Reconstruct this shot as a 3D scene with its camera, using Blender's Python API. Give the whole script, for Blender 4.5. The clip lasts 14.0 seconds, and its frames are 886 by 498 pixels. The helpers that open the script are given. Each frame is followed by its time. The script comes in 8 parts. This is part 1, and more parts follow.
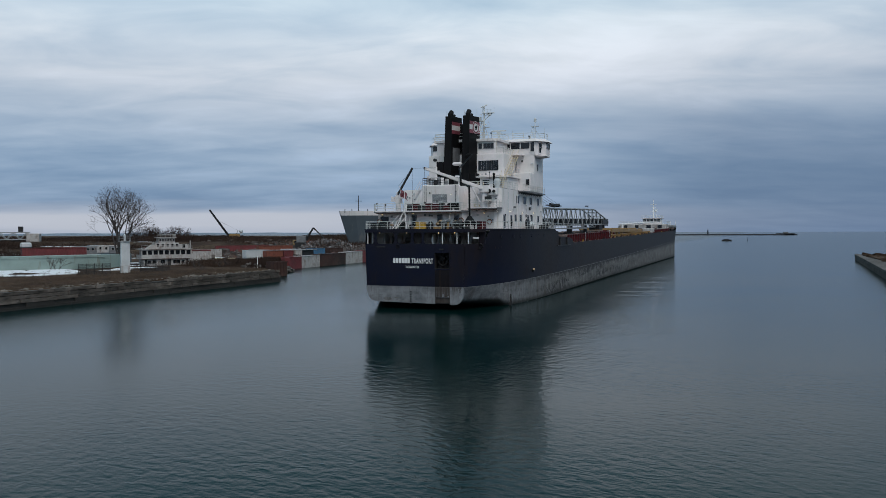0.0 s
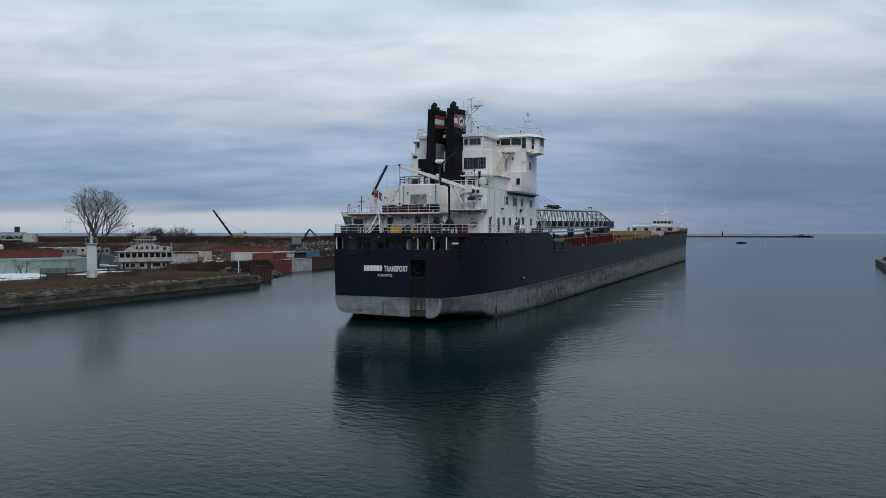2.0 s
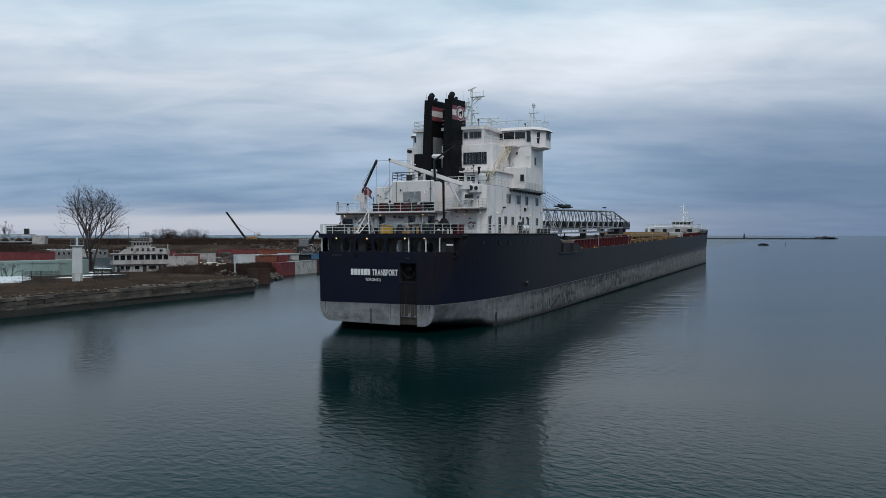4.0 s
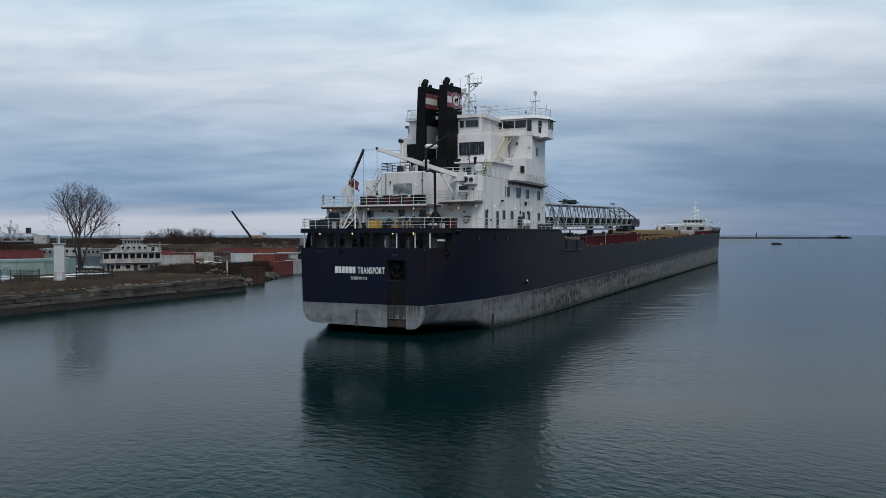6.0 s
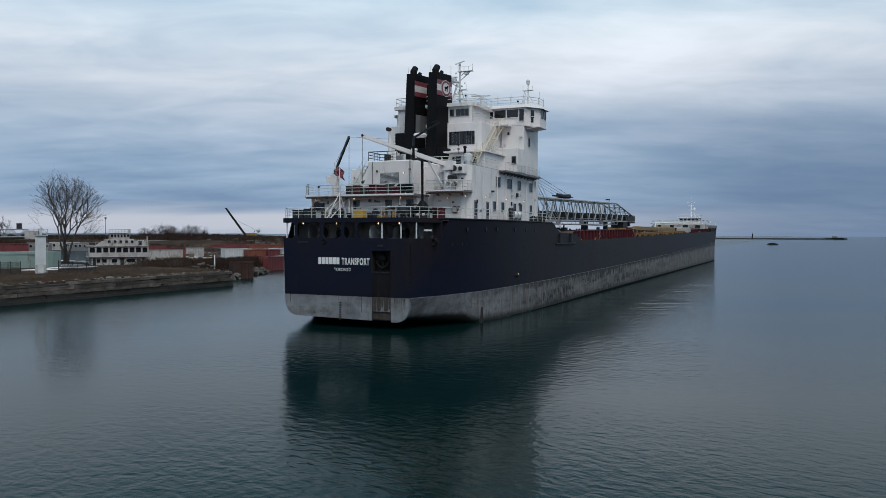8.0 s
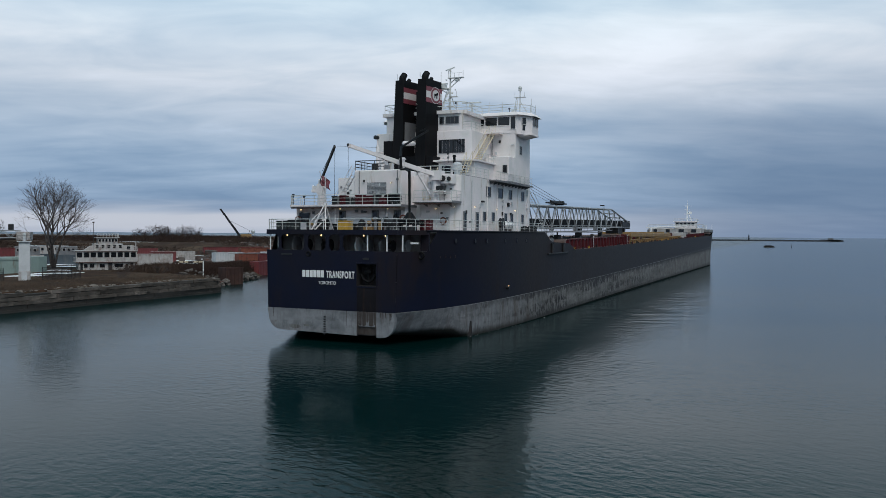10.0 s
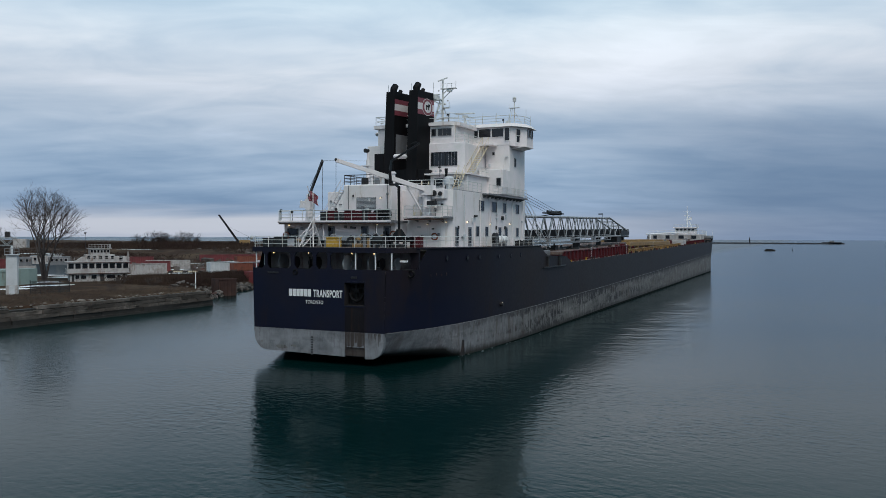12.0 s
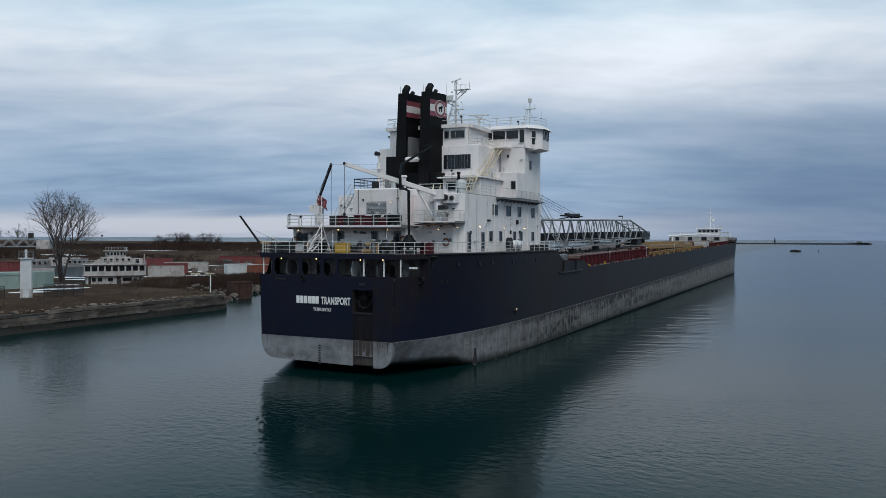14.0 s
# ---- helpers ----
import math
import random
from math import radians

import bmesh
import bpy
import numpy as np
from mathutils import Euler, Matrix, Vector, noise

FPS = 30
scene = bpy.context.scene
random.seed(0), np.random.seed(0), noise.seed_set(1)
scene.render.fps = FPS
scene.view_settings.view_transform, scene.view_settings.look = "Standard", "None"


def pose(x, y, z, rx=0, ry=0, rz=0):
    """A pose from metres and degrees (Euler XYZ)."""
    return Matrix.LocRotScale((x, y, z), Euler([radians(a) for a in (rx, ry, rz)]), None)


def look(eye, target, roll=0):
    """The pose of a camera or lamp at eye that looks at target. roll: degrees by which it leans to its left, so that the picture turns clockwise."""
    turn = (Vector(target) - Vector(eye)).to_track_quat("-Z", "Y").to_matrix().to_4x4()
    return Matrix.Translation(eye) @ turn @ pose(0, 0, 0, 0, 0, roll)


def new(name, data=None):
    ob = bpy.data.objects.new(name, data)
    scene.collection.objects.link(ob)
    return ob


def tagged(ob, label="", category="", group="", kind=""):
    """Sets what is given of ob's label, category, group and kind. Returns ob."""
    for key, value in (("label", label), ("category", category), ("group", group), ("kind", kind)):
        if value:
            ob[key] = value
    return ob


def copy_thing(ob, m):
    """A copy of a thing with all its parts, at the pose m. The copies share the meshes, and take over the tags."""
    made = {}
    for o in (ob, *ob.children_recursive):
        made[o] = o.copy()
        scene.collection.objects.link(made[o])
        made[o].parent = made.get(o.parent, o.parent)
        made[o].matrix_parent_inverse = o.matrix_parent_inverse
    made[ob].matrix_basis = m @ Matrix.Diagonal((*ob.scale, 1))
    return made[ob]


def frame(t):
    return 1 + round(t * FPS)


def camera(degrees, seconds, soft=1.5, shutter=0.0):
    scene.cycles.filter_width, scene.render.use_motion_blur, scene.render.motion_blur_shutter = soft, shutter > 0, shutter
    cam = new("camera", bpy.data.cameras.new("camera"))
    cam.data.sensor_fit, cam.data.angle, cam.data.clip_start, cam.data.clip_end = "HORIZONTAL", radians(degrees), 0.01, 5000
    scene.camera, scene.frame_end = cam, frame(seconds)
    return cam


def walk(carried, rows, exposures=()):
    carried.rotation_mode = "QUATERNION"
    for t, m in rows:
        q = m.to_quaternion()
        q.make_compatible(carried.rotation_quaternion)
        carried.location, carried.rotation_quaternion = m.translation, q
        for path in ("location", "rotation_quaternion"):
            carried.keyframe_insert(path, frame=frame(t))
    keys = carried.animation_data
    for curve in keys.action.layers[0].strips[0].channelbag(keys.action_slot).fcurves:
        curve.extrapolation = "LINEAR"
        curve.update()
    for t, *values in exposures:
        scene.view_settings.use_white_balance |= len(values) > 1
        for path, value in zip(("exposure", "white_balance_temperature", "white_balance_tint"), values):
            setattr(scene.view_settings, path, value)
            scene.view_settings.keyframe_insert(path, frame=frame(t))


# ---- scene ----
cam = camera(57.5, 14.0, soft=0.7)
PATH = [
    (0, (43.719, -100.219, 10.55), (42.986, -98.359, 10.506), -0.2),
    (0.5, (43.75, -97.063, 10.651), (42.997, -95.21, 10.608), -0.2),
    (1, (43.839, -93.837, 10.782), (43.072, -91.991, 10.738), -0.1),
    (1.5, (43.853, -90.823, 10.902), (43.085, -88.977, 10.86), -0.0),
    (2, (43.814, -88.075, 10.992), (43.05, -86.227, 10.95), -0.0),
    (2.5, (43.717, -85.658, 11.038), (42.956, -83.809, 10.998), -0.1),
    (5, (42.695, -75.255, 10.516), (41.86, -73.438, 10.48), -0.1),
    (5.5, (42.423, -73.475, 10.382), (41.589, -71.657, 10.346), -0.2),
    (6, (42.162, -71.953, 10.26), (41.331, -70.134, 10.223), -0.1),
    (6.5, (42.006, -70.909, 10.091), (41.178, -69.089, 10.054), -0.0),
    (7, (41.938, -70.166, 9.811), (41.111, -68.346, 9.775), 0.0),
    (7.5, (41.896, -69.587, 9.503), (41.071, -67.765, 9.467), 0.1),
    (8, (41.848, -69.008, 9.322), (41.025, -67.186, 9.284), 0.2),
    (10.5, (41.758, -66.036, 10.951), (40.943, -64.21, 10.914), 0.4),
    (11, (41.733, -65.408, 11.268), (40.92, -63.581, 11.235), 0.3),
    (11.5, (41.717, -64.771, 11.602), (40.905, -62.944, 11.571), 0.3),
    (12, (41.707, -64.162, 11.885), (40.889, -62.337, 11.855), 0.2),
    (12.5, (41.753, -63.573, 12.084), (40.921, -61.755, 12.055), 0.2),
    (13, (41.771, -62.991, 12.205), (40.921, -61.181, 12.176), 0.2),
    (13.5, (41.761, -62.396, 12.307), (40.901, -60.591, 12.278), 0.1),
    (14, (41.738, -61.786, 12.408), (40.871, -59.984, 12.378), 0.2),
]
walk(cam, [(t, look(eye, target, roll)) for t, eye, target, roll in PATH], [(0.0, -0.07), (2.5, -0.03), (5.0, 0.0), (10.5, 0.03), (14.0, 0.04)])

# ---- light ----
SUN_ELEVATION, SUN_AZIMUTH = 54.0, 140.0
world = bpy.data.worlds.new("overcast_sky")
scene.world = world
world.use_nodes = True
wn, wl = world.node_tree.nodes, world.node_tree.links
wn.clear()


def wnode(kind, **inputs):
    n = wn.new(kind)
    for k, v in inputs.items():
        n.inputs[k].default_value = v
    return n


def wmath(op, a, b=None, clamp=False):
    n = wn.new("ShaderNodeMath")
    n.operation, n.use_clamp = op, clamp
    for i, v in enumerate((a, b)):
        if v is None:
            continue
        if isinstance(v, (int, float)):
            n.inputs[i].default_value = v
        else:
            wl.new(v, n.inputs[i])
    return n.outputs[0]


def wramp(fac, stops, smooth=True):
    n = wn.new("ShaderNodeValToRGB")
    n.color_ramp.interpolation = "B_SPLINE" if smooth else "LINEAR"
    els = n.color_ramp.elements
    while len(els) < len(stops):
        els.new(0.5)
    for e, (p, c) in zip(els, stops):
        e.position, e.color = p, (*c, 1)
    wl.new(fac, n.inputs[0])
    return n.outputs[0]


def wmix(fac, a, b, blend="MIX"):
    n = wn.new("ShaderNodeMix")
    n.data_type, n.blend_type = "RGBA", blend
    for sock, v in ((n.inputs[0], fac), (n.inputs[6], a), (n.inputs[7], b)):
        if isinstance(v, (int, float)):
            sock.default_value = v
        elif isinstance(v, tuple):
            sock.default_value = (*v, 1)
        else:
            wl.new(v, sock)
    return n.outputs[2]


def build_sky():
    """A closed cloud deck: blue-grey low down, brighter overhead, drawn out in flat banks towards the horizon."""
    sky = wn.new("ShaderNodeTexSky")
    sky.sky_type, sky.sun_disc = "NISHITA", False
    sky.sun_elevation, sky.sun_rotation = radians(SUN_ELEVATION), radians(SUN_AZIMUTH)
    coord = wn.new("ShaderNodeTexCoord")
    sep = wn.new("ShaderNodeSeparateXYZ")
    wl.new(coord.outputs["Generated"], sep.inputs[0])
    dx, dy, dz = sep.outputs
    up = wmath("MAXIMUM", dz, 0.0)
    # cloud deck as a flat layer seen in perspective
    inv = wmath("DIVIDE", 1.0, wmath("ADD", up, 0.14))
    comb = wn.new("ShaderNodeCombineXYZ")
    wl.new(wmath("MULTIPLY", dx, inv), comb.inputs[0])
    wl.new(wmath("MULTIPLY", dy, inv), comb.inputs[1])

    def noise_at(scale, detail, rough, warp, off, sx=1.0, sy=1.0):
        mp = wn.new("ShaderNodeMapping")
        mp.vector_type = "TEXTURE"
        mp.inputs["Location"].default_value = (-off, -off * 0.7, 0)
        mp.inputs["Rotation"].default_value = (0, 0, radians(24))
        mp.inputs["Scale"].default_value = (1 / sx, 1 / sy, 1)
        wl.new(comb.outputs[0], mp.inputs[0])
        n = wnode("ShaderNodeTexNoise", Scale=scale, Detail=detail, Roughness=rough, Distortion=warp)
        wl.new(mp.outputs[0], n.inputs["Vector"])
        return n.outputs["Fac"]

    big = noise_at(1.25, 4.0, 0.52, 0.25, 3.1, 0.62, 1.0)
    fine = noise_at(3.2, 5.0, 0.55, 0.5, 8.4, 0.6, 1.0)
    banks = noise_at(1.3, 4.0, 0.45, 0.2, 5.7, 0.42, 1.0)
    base = wramp(up, SKY_BASE)
    mixn = wmath("ADD", wmath("MULTIPLY", big, 0.56), wmath("ADD", wmath("MULTIPLY", fine, 0.31), wmath("MULTIPLY", banks, 0.13)))
    tone = wramp(mixn, [(0.36, (0.66, 0.755, 0.84)), (0.44, (0.83, 0.885, 0.935)), (0.50, (0.98, 1.0, 1.015)), (0.55, (1.105, 1.09, 1.08)), (0.63, (1.27, 1.235, 1.22))], False)
    cloud = wmix(1.0, base, tone, "MULTIPLY")
    # a pale clear strip under the deck, over the land side
    east = wmath("ADD", wmath("MULTIPLY", dx, -0.75), wmath("MULTIPLY", dy, 0.66))
    side = wramp(east, [(0.62, (0, 0, 0)), (0.92, (1, 1, 1))])
    low = wramp(wmath("ADD", up, wmath("MULTIPLY", wmath("SUBTRACT", banks, 0.5), 0.035)), [(0.0, (0.8, 0.8, 0.8)), (0.008, (1, 1, 1)), (0.019, (1, 1, 1)), (0.036, (0, 0, 0))], False)
    strip = wmix(1.0, side, low, "MULTIPLY")
    cloud = wmix(wmath("MULTIPLY", strip, 0.85), cloud, (0.63, 0.655, 0.73))
    # a heavier blue bank over the open lake
    west = wramp(wmath("ADD", wmath("MULTIPLY", dx, 0.9), wmath("MULTIPLY", dy, 0.25)), [(-0.14, (0, 0, 0)), (0.22, (1, 1, 1))])
    bank = wramp(wmath("ADD", up, wmath("MULTIPLY", wmath("SUBTRACT", banks, 0.5), 0.09)), [(0.0, (0.6, 0.6, 0.6)), (0.04, (0.95, 0.95, 0.95)), (0.10, (0.9, 0.9, 0.9)), (0.18, (0, 0, 0))])
    dark = wmix(1.0, west, bank, "MULTIPLY")
    cloud = wmix(wmath("MULTIPLY", dark, 0.9), cloud, (0.084, 0.150, 0.276))
    whole = wmix(0.93, wmix(1.0, sky.outputs[0], (0.1, 0.1, 0.1), "MULTIPLY"), cloud)
    bg = wnode("ShaderNodeBackground", Strength=SKY_STRENGTH)
    wl.new(whole, bg.inputs[0])
    out = wn.new("ShaderNodeOutputWorld")
    wl.new(bg.outputs[0], out.inputs[0])


SKY_STRENGTH = 1.0
SKY_BASE = [(0.0, (0.185, 0.28, 0.44)), (0.03, (0.240, 0.35, 0.52)), (0.085, (0.335, 0.455, 0.615)), (0.15, (0.48, 0.56, 0.665)), (0.205, (0.72, 0.765, 0.83)), (0.28, (0.735, 0.87, 0.965)), (0.34, (0.245, 0.475, 0.60)), (0.5, (0.105, 0.275, 0.372)), (0.9, (0.185, 0.325, 0.425))]
build_sky()
sun = bpy.data.lights.new("sun", "SUN")
sun.energy, sun.angle, sun.color = 2.0, radians(35), (1.0, 0.955, 0.895)
sun_ob = new("sun", sun)
SUN_FLAT = 100 * math.cos(radians(SUN_ELEVATION))
sun_ob.matrix_world = look((0, 0, 100), (-SUN_FLAT * math.sin(radians(SUN_AZIMUTH)), -SUN_FLAT * math.cos(radians(SUN_AZIMUTH)), 100 - 100 * math.sin(radians(SUN_ELEVATION))))


# ---- materials ----
def material(name, colour, rough=0.6, metal=0.0, tone=0.25, scale=1.5, grain=12.0, bump=0.0, wear=None, wear_amount=0.0, wear_scale=(1, 1, 1), second=None, second_scale=0.3, each=0.0, spec=0.5, place=False, grainy=0.5, blend_y=None):
    """A painted or raw surface: broad tone changes, fine grain, an optional second tint in patches and stains stretched by wear_scale."""
    m = bpy.data.materials.new(name)
    m.use_nodes = True
    nt = m.node_tree
    bsdf = nt.nodes["Principled BSDF"]
    coord = nt.nodes.new("ShaderNodeNewGeometry" if place else "ShaderNodeTexCoord").outputs["Position" if place else "Object"]

    def tex(sc, detail, rgh=0.6, stretch=(1, 1, 1), warp=0.0):
        mp = nt.nodes.new("ShaderNodeMapping")
        mp.inputs["Scale"].default_value = stretch
        nt.links.new(coord, mp.inputs[0])
        n = nt.nodes.new("ShaderNodeTexNoise")
        n.inputs["Scale"].default_value, n.inputs["Detail"].default_value, n.inputs["Roughness"].default_value, n.inputs["Distortion"].default_value = sc, detail, rgh, warp
        nt.links.new(mp.outputs[0], n.inputs["Vector"])
        return n.outputs["Fac"]

    def ramp(fac, a, b, ca, cb):
        r = nt.nodes.new("ShaderNodeValToRGB")
        e = r.color_ramp.elements
        e[0].position, e[0].color = a, (*ca, 1)
        e[1].position, e[1].color = b, (*cb, 1)
        nt.links.new(fac, r.inputs[0])
        return r.outputs[0]

    def mix(fac, a, b, blend="MIX"):
        n = nt.nodes.new("ShaderNodeMix")
        n.data_type, n.blend_type = "RGBA", blend
        for sock, v in ((n.inputs[0], fac), (n.inputs[6], a), (n.inputs[7], b)):
            if isinstance(v, (int, float)):
                sock.default_value = v
            elif isinstance(v, tuple):
                sock.default_value = (*v, 1)
            else:
                nt.links.new(v, sock)
        return n.outputs[2]

    lo, hi = tuple(c * (1 - tone) for c in colour), tuple(min(1, c * (1 + tone)) for c in colour)
    col = ramp(tex(scale, 4), 0.3, 0.7, lo, hi)
    if second:
        col = mix(ramp(tex(second_scale, 5, 0.65, (1, 1, 1), 0.4), 0.45, 0.62, (0, 0, 0), (1, 1, 1)), col, second)
    # uneven blend to another colour between two values of y
    if blend_y:
        y0, y1, far_tint = blend_y
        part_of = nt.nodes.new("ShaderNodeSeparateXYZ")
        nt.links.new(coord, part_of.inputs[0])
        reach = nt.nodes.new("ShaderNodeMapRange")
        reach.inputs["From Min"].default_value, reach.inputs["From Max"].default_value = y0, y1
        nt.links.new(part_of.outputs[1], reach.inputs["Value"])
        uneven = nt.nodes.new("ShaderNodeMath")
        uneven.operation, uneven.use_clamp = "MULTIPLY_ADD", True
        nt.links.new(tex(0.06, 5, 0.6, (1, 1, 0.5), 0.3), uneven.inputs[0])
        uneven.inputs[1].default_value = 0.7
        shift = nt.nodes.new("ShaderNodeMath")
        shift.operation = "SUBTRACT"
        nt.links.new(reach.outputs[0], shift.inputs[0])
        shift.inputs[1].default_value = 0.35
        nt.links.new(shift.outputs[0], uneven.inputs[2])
        col = mix(uneven.outputs[0], col, far_tint)
    fine = tex(grain, 5, 0.7)
    col = mix(grainy, col, ramp(fine, 0.25, 0.75, (0.75, 0.75, 0.75), (1.25, 1.25, 1.25)), "MULTIPLY")
    if wear:
        spots = ramp(tex(1.0, 6, 0.68, wear_scale, 0.15), 0.62 - 0.2 * wear_amount, 0.74 - 0.12 * wear_amount, (0, 0, 0), (1, 1, 1))
        col = mix(spots, col, wear)
    if each:
        info = nt.nodes.new("ShaderNodeObjectInfo")
        col = mix(1.0, col, ramp(info.outputs["Random"], 0.0, 1.0, (1 - each,) * 3, (1 + each,) * 3), "MULTIPLY")
    nt.links.new(col, bsdf.inputs["Base Color"])
    rr = nt.nodes.new("ShaderNodeMapRange")
    rr.inputs["To Min"].default_value, rr.inputs["To Max"].default_value = max(0.03, rough - 0.12), min(1, rough + 0.12)
    nt.links.new(fine, rr.inputs["Value"])
    nt.links.new(rr.outputs[0], bsdf.inputs["Roughness"])
    bsdf.inputs["Metallic"].default_value = metal
    bsdf.inputs["Specular IOR Level"].default_value = spec
    if bump:
        b = nt.nodes.new("ShaderNodeBump")
        b.inputs["Strength"].default_value, b.inputs["Distance"].default_value = 1.0, bump
        nt.links.new(mix(0.5, tex(scale * 2.2, 3), fine), b.inputs["Height"])
        nt.links.new(b.outputs[0], bsdf.inputs["Normal"])
    return m


RUST = (0.075, 0.032, 0.018)
# navy turns paler and browner from y = 6 to y = 55
NAVY = material("navy_hull_paint", (0.0058, 0.0080, 0.0215), 0.52, tone=0.2, scale=0.12, grain=3, bump=0.006, second=(0.0150, 0.0118, 0.0130), second_scale=0.03, wear=(0.020, 0.0130, 0.0118), wear_amount=0.5, wear_scale=(0.16, 0.10, 0.045), spec=0.15, blend_y=(6.0, 55.0, (0.0225, 0.0195, 0.0205)))
BOOT = material("scuffed_grey_hull_paint", (0.24, 0.24, 0.245), 0.55, tone=0.15, scale=0.3, grain=4, bump=0.01, second=(0.19, 0.185, 0.18), second_scale=0.2, wear=(0.055, 0.045, 0.040), wear_amount=0.28, wear_scale=(0.9, 0.9, 0.3))
BOOT_WORN = material("streaked_grey_hull_paint", (0.150, 0.147, 0.143), 0.6, tone=0.25, scale=0.3, grain=5, bump=0.012, second=(0.085, 0.078, 0.070), second_scale=0.13, wear=(0.030, 0.024, 0.021), wear_amount=0.62, wear_scale=(1.3, 1.3, 0.22))
SLIME = material("dark_waterline_slime", (0.009, 0.010, 0.009), 0.9, tone=0.4, scale=0.6, grain=5, spec=0.05)
PALESTONE = material("pale_broken_concrete", (0.165, 0.145, 0.125), 0.9, tone=0.35, scale=0.6, grain=4, bump=0.05, second=(0.13, 0.11, 0.095), second_scale=0.5, each=0.3, place=True)
WET = material("wet_dark_concrete", (0.030, 0.026, 0.023), 0.7, tone=0.35, scale=0.5, grain=4, bump=0.05, each=0.15, place=True)
POCKET = material("dark_rusted_recess", (0.0075, 0.0062, 0.0075), 0.8, tone=0.4, scale=0.9, grain=4, wear=(0.020, 0.011, 0.009), wear_amount=0.3)
LAKEWALL = material("far_dark_stone", (0.013, 0.016, 0.023), 0.9, tone=0.2, scale=0.05, grain=0.5)
WHITE = material("weathered_white_paint", (0.77, 0.715, 0.72), 0.5, grainy=0.15, tone=0.05, scale=0.5, grain=6, bump=0.003, second=(0.68, 0.66, 0.65), second_scale=0.35, wear=(0.50, 0.43, 0.37), wear_amount=0.2, wear_scale=(1.6, 1.6, 0.22))
LETTER = material("white_lettering", (0.74, 0.74, 0.74), 0.5, tone=0.06, scale=2, grain=9)
RAIL = material("pale_rail_paint", (0.55, 0.56, 0.55), 0.5, tone=0.15, scale=2, grain=10, wear=(0.25, 0.18, 0.13), wear_amount=0.2)
BLACK = material("black_funnel_paint", (0.0045, 0.0045, 0.0055), 0.6, tone=0.3, scale=0.5, grain=6, bump=0.004, wear=(0.012, 0.010, 0.010), wear_amount=0.3, wear_scale=(0.8, 0.8, 0.15), spec=0.15)
IRON = material("black_iron", (0.011, 0.011, 0.0125), 0.55, tone=0.3, scale=1, grain=9, wear=RUST, wear_amount=0.15)
CRIMSON = material("crimson_band_paint", (0.17, 0.040, 0.055), 0.5, tone=0.12, scale=1, grain=7)
BAND = material("off_white_band_paint", (0.55, 0.53, 0.53), 0.5, tone=0.1, scale=1, grain=7)
GREY = material("mid_grey_steel", (0.15, 0.155, 0.165), 0.55, tone=0.2, scale=0.8, grain=8, wear=RUST, wear_amount=0.15)
BOOM = material("pale_grey_boom_paint", (0.245, 0.26, 0.275), 0.5, tone=0.18, scale=0.6, grain=8, wear=RUST, wear_amount=0.15)
DECK = material("brown_deck_paint", (0.12, 0.085, 0.078), 0.75, tone=0.25, scale=0.35, grain=5, bump=0.01, wear=(0.2, 0.16, 0.13), wear_amount=0.3)
POOP = material("dark_deck_paint", (0.13, 0.105, 0.095), 0.75, tone=0.3, scale=0.5, grain=5, bump=0.01)
REDOXIDE = material("red_oxide_paint", (0.070, 0.009, 0.013), 0.6, tone=0.3, scale=0.5, grain=6, bump=0.004, wear=(0.045, 0.014, 0.012), wear_amount=0.35, spec=0.25)
SCARLET = material("faded_red_container_paint", (0.14, 0.026, 0.029), 0.6, tone=0.25, scale=0.5, grain=6, bump=0.004, wear=(0.07, 0.03, 0.022), wear_amount=0.35)
SCRAP = material("mixed_scrap_metal", (0.13, 0.125, 0.125), 0.6, 0.3, tone=0.7, scale=0.5, grain=2, wear=RUST, wear_amount=1.1, second=(0.30, 0.31, 0.33), second_scale=0.6)
CLUTTER = material("dark_yard_clutter", (0.055, 0.040, 0.034), 0.85, tone=0.6, scale=0.15, grain=2, second=(0.12, 0.10, 0.09), second_scale=0.18, wear=(0.10, 0.030, 0.020), wear_amount=0.5, wear_scale=(0.3, 0.3, 0.3), place=True)
YELLOW = material("yellow_paint", (0.42, 0.25, 0.03), 0.55, tone=0.15, scale=0.8, grain=8, wear=(0.2, 0.09, 0.03), wear_amount=0.2)
OCHRE = material("ochre_crane_paint", (0.24, 0.145, 0.055), 0.6, tone=0.2, scale=0.8, grain=7, wear=RUST, wear_amount=0.3)
CREAM = material("cream_stair_paint", (0.58, 0.50, 0.36), 0.55, tone=0.12, scale=1.5, grain=9, wear=RUST, wear_amount=0.15)
RUSTY = material("rusted_steel", (0.050, 0.022, 0.017), 0.8, tone=0.35, scale=0.4, grain=5, bump=0.015, second=(0.028, 0.017, 0.015), second_scale=0.2)
ORANGE = material("orange_paint", (0.18, 0.050, 0.028), 0.6, tone=0.2, scale=0.6, grain=7, wear=RUST, wear_amount=0.3)
BLUE = material("blue_container_paint", (0.045, 0.13, 0.23), 0.55, tone=0.2, scale=0.6, grain=7, wear=RUST, wear_amount=0.2)
MINT = material("pale_green_hull_paint", (0.23, 0.30, 0.28), 0.6, tone=0.12, scale=0.25, grain=5, wear=(0.15, 0.12, 0.09), wear_amount=0.25, wear_scale=(0.8, 0.8, 0.2))
OLDWHITE = material("peeling_white_paint", (0.40, 0.385, 0.38), 0.75, tone=0.15, scale=0.4, grain=6, bump=0.006, second=(0.28, 0.26, 0.25), second_scale=0.5, wear=(0.15, 0.09, 0.06), wear_amount=0.35, wear_scale=(1.2, 1.2, 0.3))
